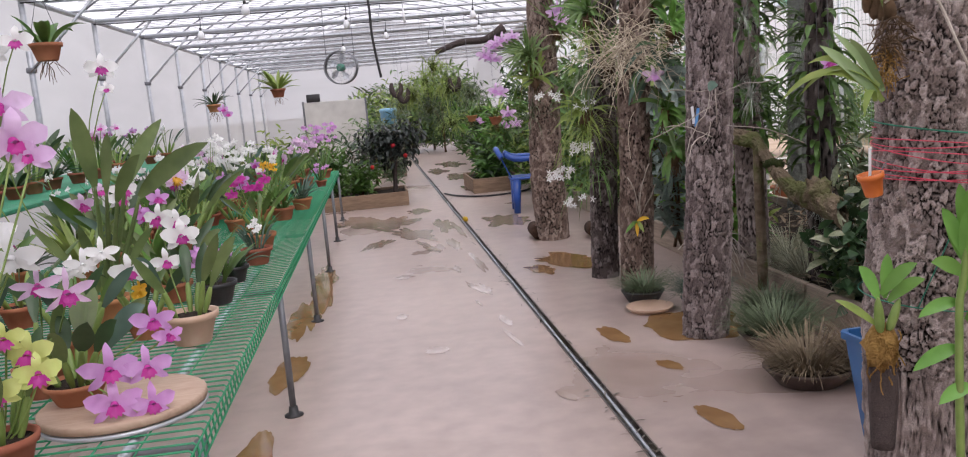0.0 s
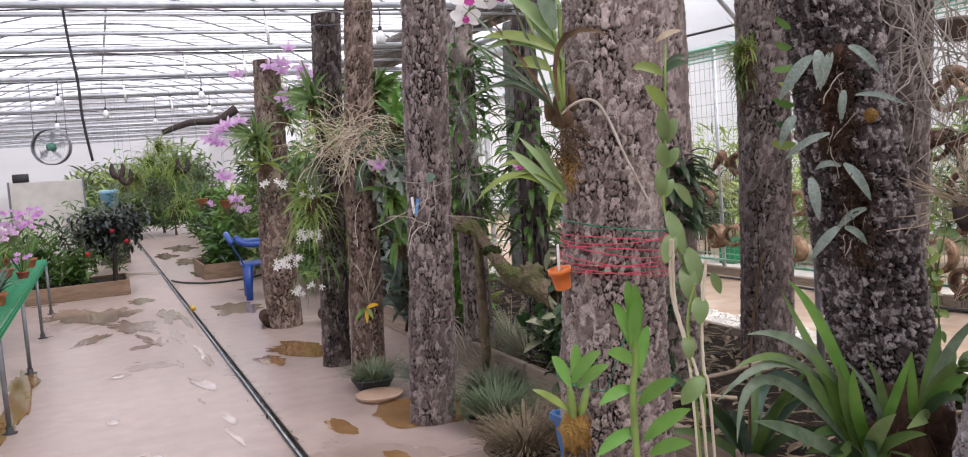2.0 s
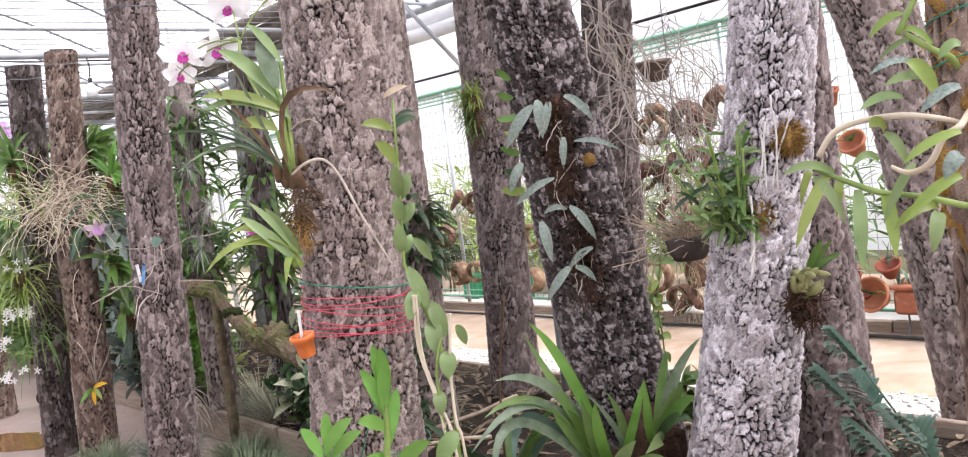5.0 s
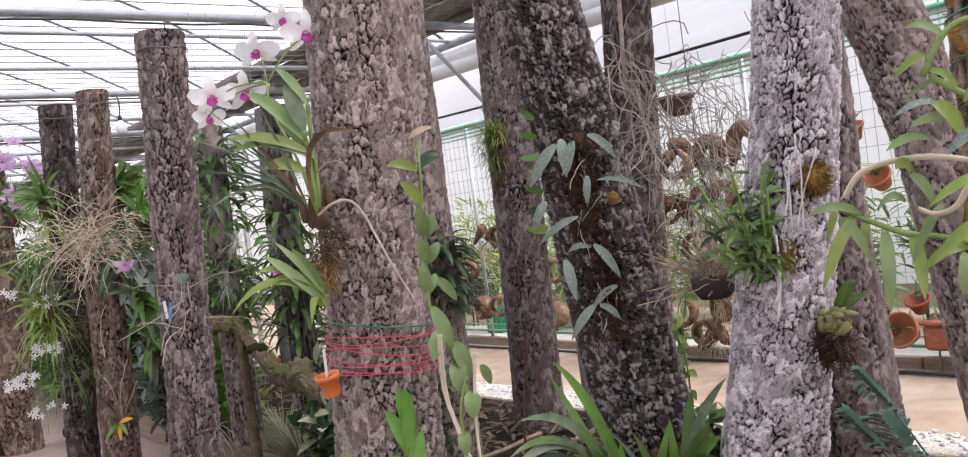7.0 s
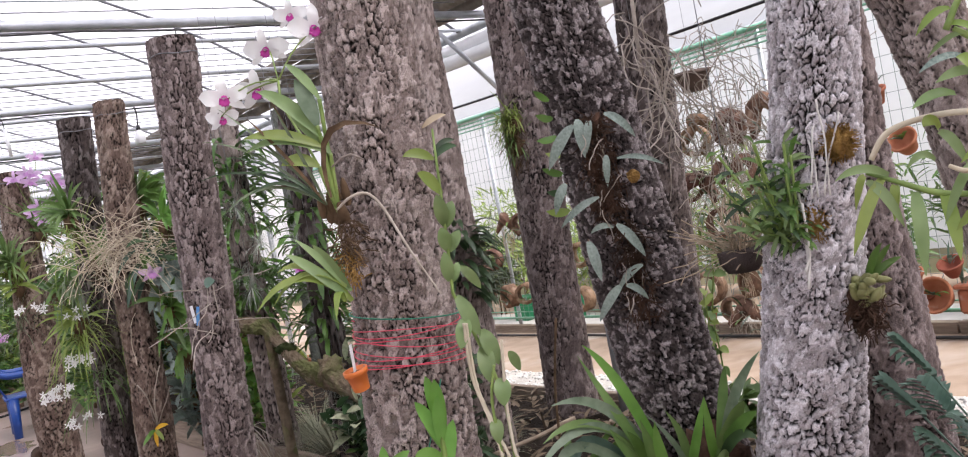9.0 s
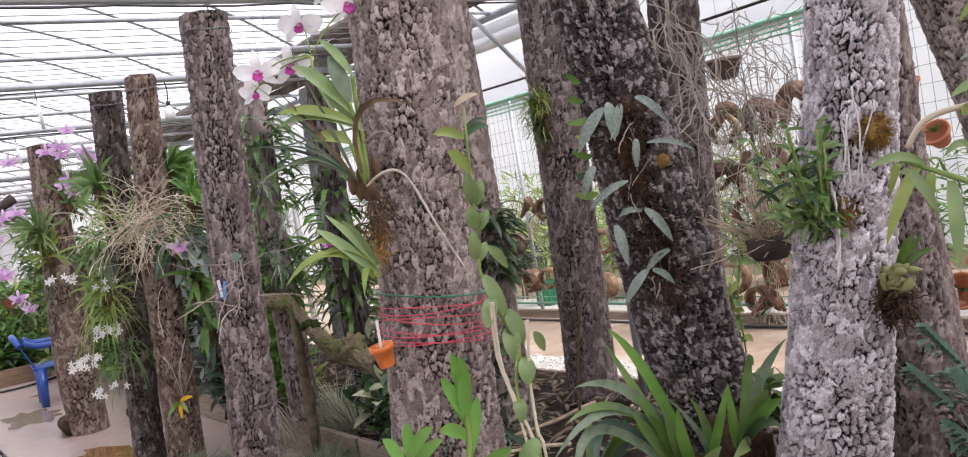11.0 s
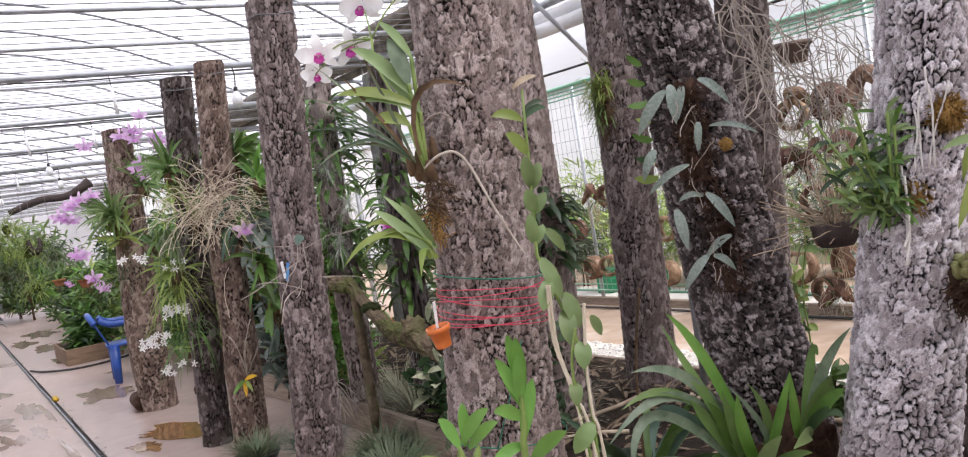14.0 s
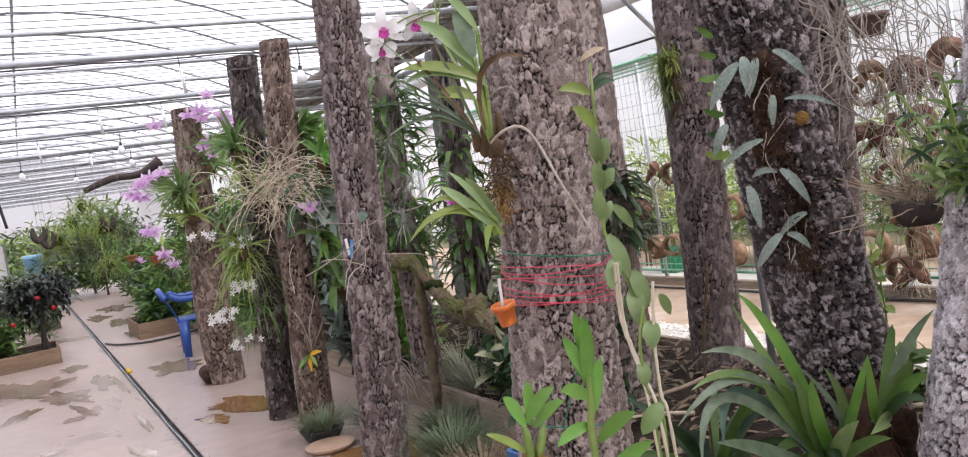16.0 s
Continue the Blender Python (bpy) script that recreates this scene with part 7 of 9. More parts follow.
for at, m, n, l, w, away in (((2.30, 6.25, 1.62), M_LEAF, 30, 0.26, 0.022, (0.3, -0.8, 0.4)), ((2.66, 5.9, 1.78), M_LEAF_BRIGHT, 34, 0.22, 0.026, (0.4, -0.5, 0.4)), ((2.58, 5.88, 1.22), M_LEAF, 34, 0.28, 0.03, (0.4, -0.6, -0.2)), ((2.12, 6.25, 1.25), M_LEAF_LIME, 30, 0.26, 0.014, (-0.5, -0.5, 0.0)),
                           ((2.14, 8.28, 1.72), M_LEAF_VINE, 46, 0.30, 0.02, (-0.5, -0.6, 0.3)), ((2.42, 8.25, 1.45), M_LEAF, 30, 0.30, 0.03, (0.4, -0.6, 0.0)), ((2.62, 5.9, 0.95), M_LEAF, 30, 0.26, 0.035, (0.3, -0.6, -0.3))):
    strap_tuft("leafy_epiphyte", at, "leafy green epiphyte tied among the logs", m, n, l, w, away, 0.8)
strap_tuft("fan_epiphyte", (2.62, 6.2, 1.95), "leafy epiphyte between two logs", M_LEAF, 40, 0.30, 0.035, (0.4, -0.4, 0.5), 0.8)
for k, (x, y, z, n) in enumerate(((2.14, 6.30, 1.45, 70), (2.12, 6.28, 1.10, 80), (2.16, 6.3, 0.80, 50), (2.10, 8.25, 1.2, 40), (2.20, 6.28, 1.75, 50))):
    ob = thing("grassy_epiphyte", "tuft of thin drooping grass-like leaves on a log", "epiphyte", "epiphytes on the logs", at=(x, y, z))
    g = Geo()
    for i in range(n):
        g.leaf((rnd(-0.04, 0.04), rnd(-0.04, 0.04), rnd(-0.04, 0.04)), (rnd(-1.0, 0.5), rnd(-1, 0.2), rnd(-0.2, 1)), rnd(0.22, 0.45), 0.006, rnd(0.9, 2.6), 7)
    part("grass", g, (M_GRASS, M_LEAF_LIME, M_LEAF, M_GRASS, M_LEAF_LIME)[k], ob, kind="stuff")
for at, n in (((2.066, 6.15, 1.0), 16), ((1.892, 6.2, 0.83), 18), ((2.02, 6.15, 0.63), 8), ((1.876, 6.2, 1.37), 7), ((2.06, 6.15, 1.30), 5)):
    ob = thing("white_flower_spray", "arching spray of small starry white flowers", "orchid", "white sprays on the logs", at=at)
    part("stalk", Geo().tube(arc((0.22, 0.12, 0.10), (-0.10, 0, -0.02), -0.06, 8), 0.0025, 5), M_CANE_GREEN, ob)
    for i in range(n):
        c = Vector((rnd(-0.11, 0.09), rnd(-0.03, 0.03), rnd(-0.03, 0.04)))
        f3 = Geo()
        for a in range(5):
            w = a * 1.257 + rnd(-0.2, 0.2)
            blade(f3, [c, c + Vector((math.cos(w), -0.3, math.sin(w))) * 0.015, c + Vector((math.cos(w), -0.2, math.sin(w))) * 0.026], 0.011, "oval", 0.1, up=(0, -1, 0))
        part("floret", f3, M_P_WHITE, ob)
# nest of dry roots on the reddish log
M_STRAW_PALE = surface("bleached_straw", (0.44, 0.37, 0.275), (0.70, 0.62, 0.49), 0.85, 20, 5, 0.2, 90)
ob = thing("dry_root_nest", "tangled nest of dry straw-coloured roots on the log", "epiphyte", at=(2.42, 5.97, 1.60))
g = Geo()
for i in range(300):
    p = Vector((random.gauss(-0.05, 0.13), rnd(-0.12, 0.03), random.gauss(0.02, 0.10)))
    g.tube(wander(p, (rnd(-1, 1), rnd(-1, 1), rnd(-0.5, 0.8)), rnd(0.15, 0.42), 7, 0.24, (0, 0, -0.10)), rnd(0.0013, 0.0024), 4, cap=False)
part("root_mat", g, M_STRAW_PALE, ob, kind="stuff")
orchid_flower(ob, (0.07, -0.14, -0.14), (-0.2, -1, 0.1), 0.14, M_P_PINK, M_P_LILAC, narrow=0.8)
for i in range(16):
    leaf_part(ob, (rnd(-0.05, 0.15), rnd(-0.1, -0.02), rnd(-0.15, 0.05)), (rnd(-0.15, 0.3), rnd(-0.2, -0.05), rnd(-0.35, 0.1)), 0.035, 0.03, random.choice((M_LEAF, M_LEAF_DARK, M_LEAF_BLUE)), "oval")
strap_tuft("broad_leaf_epiphyte", (2.58, 5.95, 1.42), "broad blue-green leaves hanging beside the log", M_LEAF_GREY, 26, 0.24, 0.07, (0.5, -0.4, -0.2), 0.9)
ob = thing("orange_leaf_epiphyte", "tiny epiphyte with orange and yellow leaves on the log", "epiphyte", at=(2.365, 5.985, 0.47))
for tip, m in (((0.07, -0.06, 0.02), M_P_YELLOW), ((-0.02, -0.06, -0.10), M_P_YELLOW), ((-0.10, -0.04, -0.07), M_LEAF_BRIGHT), ((0.02, -0.08, -0.07), M_LEAF_LIME), ((-0.06, -0.06, -0.02), M_LEAF)):
    leaf_part(ob, (0, 0, 0), tip, 0.028, 0.01, m, "oval")
for i in range(5):
    part("root", Geo().tube(wander((0.02, 0, 0.02), (rnd(-0.3, 0.6), rnd(-0.5, 0), 1), rnd(0.15, 0.4), 8, 0.15, (0, 0, 0.05)), 0.004, 5), M_ROOT, ob)
# tags and roots on the furrowed log
ob = thing("plant_tag", "pair of faded blue and white plastic plant tags", "plant tag", at=(2.285, 4.55, 1.215))
part("tag", Geo().box((-0.010, -0.001, -0.05), (0.008, 0.001, 0.045), pose(0, -0.02, 0, 6, 8, 20)), M_BLUE_TAG, ob, smooth=False)
part("tag", Geo().box((-0.008, -0.001, -0.05), (0.008, 0.001, 0.04), pose(-0.022, -0.018, 0.015, 6, -8, 10)), M_WHITE, ob, "white tag", smooth=False)
ob = thing("clinging_roots", "thin grey roots clinging to the furrowed log", "roots", at=(2.36, 4.52, 1.3))
for i in range(9):
    part("root", Geo().tube(wander((rnd(-0.1, 0.1), -0.02, rnd(-0.2, 0.25)), (rnd(-1, 1), -0.15, rnd(-1, 0.4)), rnd(0.15, 0.42), 8, 0.3, (0, 0, -0.1)), 0.0026, 5), M_ROOT, ob)
leaf_part(ob, (0.02, -0.03, 0.08), (-0.03, -0.06, 0.04), 0.05, 0.01, M_LEAF_BLUE, "oval")


# ---------------------------------------------------------------- tufts and pots at the foot of the logs
def tussock(at, n, long, w, m, label, r=0.13, bowl=True, spread=1.0, bm=None):
    ob = thing("grass_tussock", label, "potted grass", "tussocks by the logs", at=at)
    z = 0.0
    if bowl:
        part("bowl", Geo().lathe([(r * 0.7, 0), (r * 0.72, 0.004), (r, 0.07), (r * 1.03, 0.075), (r * 0.95, 0.08), (r * 0.85, 0.06)], 22), bm or M_BLACK, ob)
        part("soil", Geo().lathe([(r * 0.9, 0.066), (r * 0.3, 0.085)], 14), M_SOIL, ob)
        z = 0.07
    g4 = Geo()
    for i in range(n):
        a, q = rnd(0, 6.28), rnd(0, 0.75) ** 0.7 * r
        g4.leaf((q * math.cos(a), q * math.sin(a), z), (math.cos(a) * spread, math.sin(a) * spread, rnd(0.5, 1.8)), long * rnd(0.5, 1.2), w, rnd(0.2, 1.2), 5)
    part("grass", g4, m, ob, kind="stuff")
    return ob


tussock((2.26, 5.60, 0), 520, 0.17, 0.003, M_GRASS, "small grassy tussock in a shallow black dish", 0.14)
tussock((2.52, 5.25, 0), 520, 0.22, 0.0034, M_LEAF_BLUE, "blue-green spiky tussock on the floor", 0.12)
tussock((2.60, 4.36, 0), 1000, 0.20, 0.0034, M_GRASS, "large grey-green tussock in a brown bowl", 0.2, bm=M_DARK_CLAY)
tussock((2.78, 4.85, 0), 500, 0.17, 0.004, M_GRASS, "tall grey-green tussock beside the bed edging", 0.16)
tussock((2.47, 3.78, 0), 800, 0.21, 0.004, M_DRY, "dry straw-brown tussock in a shallow bowl", 0.2, bm=M_DARK_CLAY)
tussock((2.75, 3.75, 0), 500, 0.24, 0.004, M_DRY, "half-dry tussock beside the blue bin", 0.16)
ob = solo("drip_saucer", Geo().lathe([(0.12, 0), (0.15, 0.03), (0.145, 0.034), (0.115, 0.01)], 24, (2.22, 5.34, 0)), M_BUFF, "round buff plastic saucer on the floor", "saucer")
for x, y in ((2.12, 8.75), (2.62, 8.4)):
    solo("short_log", Geo().tube([(x, y, 0.075), (x - 0.02, y - 0.32, 0.07)], [0.07, 0.065], 16), M_ROOT_BLACK, "short dark log lying on the floor", "log", "short logs")
ob = thing("trailing_roots", "pale trailing roots and dry tufts by the bed", "roots", at=(2.75, 5.5, 0.0))
for i in range(26):
    part("root", Geo().tube(wander((rnd(-0.08, 0.08), rnd(-0.1, 0.1), rnd(0.32, 0.42)), (rnd(-1, 0.6), rnd(-1, 0.3), rnd(-0.6, 0.5)), rnd(0.2, 0.34), 6, 0.2, (0, 0, -0.22)), 0.0028, 4, cap=False), M_ROOT, ob)
part("stem", Geo().tube([(0, 0, 0), (0.0, 0.0, 0.4), (-0.04, -0.05, 0.8), (-0.06, -0.06, 1.2)], [0.012, 0.009, 0.007, 0.004], 6), M_ROOT, ob)


# ---------------------------------------------------------------- shrubs
def shrub(at, h, r, m, n, long, w, label, name="shrub", group="shrubs in the beds", stems=5, shape="oval", low=0.15, droop=0.5, seg=3, m2=None):
    """Stems with a loose uneven crown of leaves."""
    ob = thing(name, label, "shrub", group, at=at)
    ends = []
    for i in range(stems):
        a = rnd(0, 6.28)
        top = Vector((r * rnd(0.2, 0.8) * math.cos(a), r * rnd(0.2, 0.8) * math.sin(a), h * rnd(0.6, 1.0)))
        line = arc((0.03 * math.cos(a), 0.03 * math.sin(a), 0), top, 0.12 * h, 6, (math.cos(a) * -0.6, math.sin(a) * -0.6, 0))
        part("stem", Geo().tube(line, [0.012, 0.011, 0.010, 0.008, 0.006, 0.005, 0.003], 6), M_ROOT_DARK, ob)
        ends += line[1:]
    for mm, cnt in ((m, n), (m2, n // 3)) if m2 else ((m, n),):
        g5 = Geo()
        for i in range(cnt):
            e = random.choice(ends)
            p = e + Vector((rnd(-1, 1), rnd(-1, 1), rnd(-0.7, 0.7))) * r * 0.42
            p.z = max(low * h * rnd(0.6, 1.2), p.z)
            d = Vector((rnd(-1, 1), rnd(-1, 1), rnd(-0.4, 0.9)))
            g5.leaf(p, d, long * rnd(0.6, 1.25), w * rnd(0.7, 1.2), droop * rnd(0.3, 1.6), seg, shape=shape, up=(rnd(-1, 1), rnd(-1, 1), 1))
        part("leaves", g5, mm, ob, kind="stuff")
    return ob


M_LEAF_CREAM = leafy("cream_edged_leaf", (0.20, 0.24, 0.13), (0.46, 0.46, 0.32), 0.45, 0.2, 0.15, 60)
M_STRAW_GREEN = leafy("pale_dry_grass", (0.16, 0.17, 0.10), (0.36, 0.36, 0.25), 0.6, 0.2, 0.15)
DARK, MID, PALE = M_LEAF_DARK, M_LEAF, M_LEAF_LIME
for x, y, h, r, m, n, l, w in ((3.25, 6.3, 1.5, 0.38, M_LEAF_BRIGHT, 420, 0.16, 0.045), (3.3, 4.6, 0.34, 0.30, MID, 200, 0.10, 0.05), (3.9, 5.0, 0.4, 0.3, M_GRASS, 200, 0.13, 0.04),
                              (3.2, 7.2, 1.7, 0.4, M_LEAF_BRIGHT, 420, 0.18, 0.05), (3.9, 8.0, 1.9, 0.4, MID, 300, 0.2, 0.05), (2.9, 6.7, 1.3, 0.28, M_LEAF_GREY, 220, 0.2, 0.05),
                              (3.0, 8.9, 1.5, 0.5, MID, 420, 0.2, 0.05), (3.6, 9.4, 2.2, 0.5, DARK, 420, 0.22, 0.06), (4.3, 6.6, 0.7, 0.3, M_GRASS, 220, 0.16, 0.04), (4.2, 9.0, 2.0, 0.4, MID, 300, 0.2, 0.05),
                              (3.0, 10.3, 1.5, 0.5, MID, 420, 0.2, 0.05), (3.7, 11.2, 2.3, 0.6, MID, 480, 0.22, 0.06), (2.9, 11.6, 1.0, 0.45, MID, 420, 0.18, 0.05), (4.3, 10.5, 2.4, 0.6, DARK, 420, 0.24, 0.07)):
    shrub((x, y, 0.12), h, r, m, n, l, w, "leafy green shrub in the planting bed", m2=PALE if n == 420 else None)
for x, y, h in ((3.14, 4.35, 0.50), (3.22, 3.95, 0.62), (3.3, 4.8, 0.55)):
    shrub((x, y, 0.12), h, 0.28, M_LEAF_DARK, 200, 0.12, 0.055, "variegated shrub with cream-edged leaves in the bed", m2=M_LEAF_CREAM, shape="oval")
for x, y in ((3.35, 5.75), (3.2, 5.2), (3.4, 4.1)):
    tussock((x, y, 0.12), 420, 0.34, 0.0036, M_STRAW_GREEN, "pale thin grass clump in the bed", 0.16, False)
# dense epiphyte curtains on slim logs behind
for x, y, z0, z1, m in ((3.06, 5.62, 1.0, 1.4, M_LEAF), (3.05, 5.6, 1.6, 2.2, M_LEAF), (3.23, 5.04, 0.85, 1.75, M_LEAF), (3.52, 4.0, 1.0, 1.4, M_LEAF_DARK)):
    ob = thing("leaf_curtain", "dense curtain of dark leaves hanging on a log", "epiphyte", "leaf curtains", at=(x, y, z0))
    g = Geo()
    for i in range(200):
        a = rnd(0, 6.28)
        g.leaf((0.10 * math.cos(a), 0.10 * math.sin(a), rnd(0, z1 - z0)), (math.cos(a), math.sin(a), rnd(-0.4, 0.8)), rnd(0.10, 0.24), rnd(0.025, 0.04), rnd(0.6, 2.0), 5)
    part("leaves", g, m, ob, kind="stuff")
trunk([(3.23, 5.04, 0.1), (3.23, 5.04, 1.2), (3.25, 5.04, 2.3)], [0.09, 0.08, 0.07], M_BARK_DARK, "slim dark log under a curtain of leaves", 56, 0.03, 0.04, 0.014, 34)
# grey moss column and airy silver tufts
trunk([(4.46, 7.65, 0.1), (4.49, 7.65, 1.2), (4.52, 7.65, 2.7)], [0.16, 0.15, 0.13], surface("grey_lichen_log", (0.12, 0.125, 0.11), (0.27, 0.28, 0.255), 0.95, 40, 4, 1.0, 120, dist=0.02), "log sheathed in grey-green lichen", 64, 0.03, 0.03, 0.02, 33)
M_AIR = leafy("silver_thread_leaf", (0.26, 0.30, 0.25), (0.46, 0.50, 0.43), 0.6, 0.2, 0.1)
for x, y, z in ((2.98, 5.6, 1.35), (3.35, 5.5, 1.55), (2.9, 5.3, 1.75), (3.15, 4.9, 0.62), (3.05, 5.2, 0.75), (3.1, 5.6, 2.0), (2.68, 4.75, 1.28), (2.76, 4.71, 1.51), (3.4, 5.6, 1.2), (3.0, 4.5, 0.55)):
    ob = thing("air_plant", "silvery thread-leaved air plant on a log", "air plant", "air plants", at=(x, y, z))
    g = Geo()
    for i in range(110):
        g.leaf((0, 0, 0), (rnd(-1, 1), rnd(-1, 1), rnd(-0.8, 1)), rnd(0.08, 0.19), 0.0022, rnd(0.2, 1.5), 5)
    part("grass", g, M_AIR, ob, kind="stuff")
    part("hanging_wire", Geo().tube([(0, 0, 0), (0, 0, 2.9 - z)], 0.0012, 4), M_PIPE_DULL, ob)
solo("white_pole", Geo().tube([(2.72, 5.6, 0.0), (2.74, 5.6, 2.35)], 0.022, 10), M_WHITE, "white plastic pole beside the furrowed log", "pole")

# ---------------------------------------------------------------- along the aisle, farther off
def planter(x0, x1, y0, y1, h, label):
    ob = thing("planter_box", label, "planter box", "planter boxes")
    for a, b in (((x0, y0, 0), (x1, y0 + 0.03, h)), ((x0, y1 - 0.03, 0), (x1, y1, h)), ((x0, y0 + 0.031, 0), (x0 + 0.03, y1 - 0.031, h)), ((x1 - 0.03, y0 + 0.031, 0), (x1, y1 - 0.031, h))):
        part("plank", Geo().box(a, b, bevel=0.006), M_PLANK, ob, smooth=False)
    part("soil", Geo().box((x0 + 0.031, y0 + 0.032, 0.002), (x1 - 0.031, y1 - 0.032, h - 0.04)), M_SOIL, ob, smooth=False)
    return ob


planter(-0.9, 1.02, 12.6, 13.6, 0.20, "low wooden planter box of weathered planks")
planter(2.02, 2.75, 13.2, 14.6, 0.22, "small wooden planter box beside the aisle")
ob = thing("dark_leaved_tree", "small dark-leaved tree with red flowers in the planter", "tree", at=(0.85, 13.05, 0.16))
part("trunk", Geo().tube([(0, 0, 0), (0.02, 0, 0.25), (0.05, 0, 0.5)], [0.035, 0.03, 0.025], 8), M_BARK_DARK, ob)
tips = []
for i in range(12):
    a = i * 0.55
    top = Vector((0.38 * math.cos(a) * rnd(0.4, 1), 0.38 * math.sin(a) * rnd(0.4, 1), rnd(0.55, 0.95)))
    part("branch", Geo().tube(arc((0.04, 0, 0.42), top, -0.08, 5), [0.014, 0.012, 0.010, 0.008, 0.006, 0.004], 6), M_BARK_DARK, ob)
    tips.append(top)
g = Geo()
for i in range(900):
    e = random.choice(tips)
    p = e + Vector((rnd(-1, 1), rnd(-1, 1), rnd(-1.3, 0.6))) * 0.2
    g.leaf(p, (rnd(-1, 1), rnd(-1, 1), rnd(-0.8, 0.3)), rnd(0.09, 0.15), rnd(0.035, 0.05), rnd(0.3, 1.5), 3, shape="oval")
part("leaves", g, M_LEAF_BLACK, ob, kind="stuff")
for c in ((0.18, -0.45, 0.55), (-0.3, -0.4, 0.42), (0.02, -0.42, 0.7)):
    part("flower", Geo().blob(c, 0.03, 8, 0.5, c[0] * 9), M_P_RED, ob, "red flower")
for x, y, h, r, m in ((0.35, 12.95, 0.45, 0.3, MID), (-0.2, 13.0, 0.6, 0.3, DARK), (0.0, 13.3, 0.7, 0.3, MID), (-0.6, 13.2, 0.9, 0.4, MID), (-0.3, 14.6, 1.0, 0.5, MID), (0.3, 15.2, 1.1, 0.5, DARK), (-1.2, 14.2, 0.9, 0.5, MID), (-1.0, 16.0, 1.1, 0.5, PALE), (0.6, 16.4, 1.3, 0.5, MID), (1.0, 17.6, 1.5, 0.5, DARK), (0.9, 15.5, 1.1, 0.35, M_GRASS)):
    shrub((x, y, 0.15 if y < 13.6 else 0), h, r, m, 380, 0.16, 0.04, "green foliage plant in the planter" if y < 13.6 else "green foliage plant beyond the bench")
for x, y, h, r, m, m2 in ((2.35, 13.6, 0.6, 0.35, MID, DARK), (2.6, 14.2, 1.4, 0.5, MID, PALE), (2.9, 12.6, 1.2, 0.5, MID, PALE), (3.3, 13.6, 1.9, 0.6, MID, DARK), (2.7, 15.4, 1.2, 0.5, M_LEAF_BRIGHT, MID), (3.2, 16.4, 1.7, 0.6, MID, DARK), (2.8, 17.4, 1.1, 0.5, DARK, MID), (3.0, 19.0, 1.6, 0.6, MID, PALE), (3.6, 18, 2.1, 0.7, DARK, MID), (2.9, 21, 1.5, 0.6, MID, DARK), (3.3, 23, 1.8, 0.7, MID, DARK), (4.2, 14.6, 2.3, 0.7, DARK, MID), (4.3, 12.3, 2.4, 0.7, MID, DARK), (4.4, 16.8, 2.4, 0.7, MID, DARK), (0.7, 20.6, 1.5, 0.6, PALE, MID), (0.3, 21.4, 1.3, 0.6, MID, PALE), (0.95, 22.6, 1.9, 0.7, M_GRASS, PALE), (1.5, 25.5, 2.2, 0.9, MID, PALE), (0.2, 24.5, 1.6, 0.9, DARK, MID), (2.6, 25, 2.0, 0.9, DARK, MID)):
    shrub((x, y, 0.0), h, r, m, 420, 0.22, 0.05, "lush green shrub beside the far aisle", m2=m2)
for x, y, h, m, m2 in ((0.8, 26.5, 1.7, PALE, M_GRASS), (1.5, 27.2, 1.8, M_LEAF_VINE, PALE), (2.4, 26.6, 2.2, M_LEAF_VINE, PALE), (3.3, 27, 2.4, M_LEAF_VINE, MID)):
    shrub((x, y, 0.0), h, 0.8, m, 700, 0.40, 0.07, "dense green bush at the far end of the aisle", m2=m2)
# mounted branch with hanging epiphytes in the distance
ob = thing("hung_branch", "long dark branch hung level under the pipes", "branch")
part("branch", Geo().tube([(1.85, 15.9, 2.28), (2.3, 15.9, 2.42), (2.75, 15.9, 2.44), (3.1, 15.9, 2.62)], [0.045, 0.06, 0.06, 0.09], 10), M_BARK_DARK, ob)
for x in (2.2, 2.9):
    part("hanging_wire", Geo().tube([(x, 15.9, 2.4), (x, 15.6, 2.9)], 0.003, 4), M_PIPE_DULL, ob)
for x, y, z, m, n, l in ((1.72, 15, 2.0, PALE, 120, 0.32), (1.55, 15, 1.75, PALE, 110, 0.4), (1.3, 15.2, 1.55, PALE, 140, 0.35), (1.95, 15.1, 1.6, PALE, 140, 0.4), (1.15, 16, 1.4, M_GRASS, 110, 0.3), (2.3, 15.0, 1.5, M_GRASS, 120, 0.4), (1.6, 15.2, 1.3, M_GRASS, 70, 0.35), (2.0, 15.6, 1.05, PALE, 100, 0.4)):
    ob = thing("hanging_fern", "trailing green epiphyte hanging under the roof", "hanging plant", "hanging ferns", at=(x, y, z))
    g = Geo()
    for i in range(n):
        g.leaf((rnd(-0.14, 0.14), rnd(-0.14, 0.14), rnd(-0.12, 0.12)), (rnd(-1, 1), rnd(-1, 1), rnd(-0.4, 1.2)), l * rnd(0.5, 1.1), 0.013, rnd(0.6, 2.6), 5)
    part("fronds", g, m, ob, kind="stuff")
    part("core", Geo().blob((0, 0, 0), 0.07, 10, 0.6, x), M_MOSS_GREEN, ob)
    part("hanging_wire", Geo().tube([(0, 0, 0), (0, 0, 2.9 - z)], 0.003, 4), M_PIPE_DULL, ob)
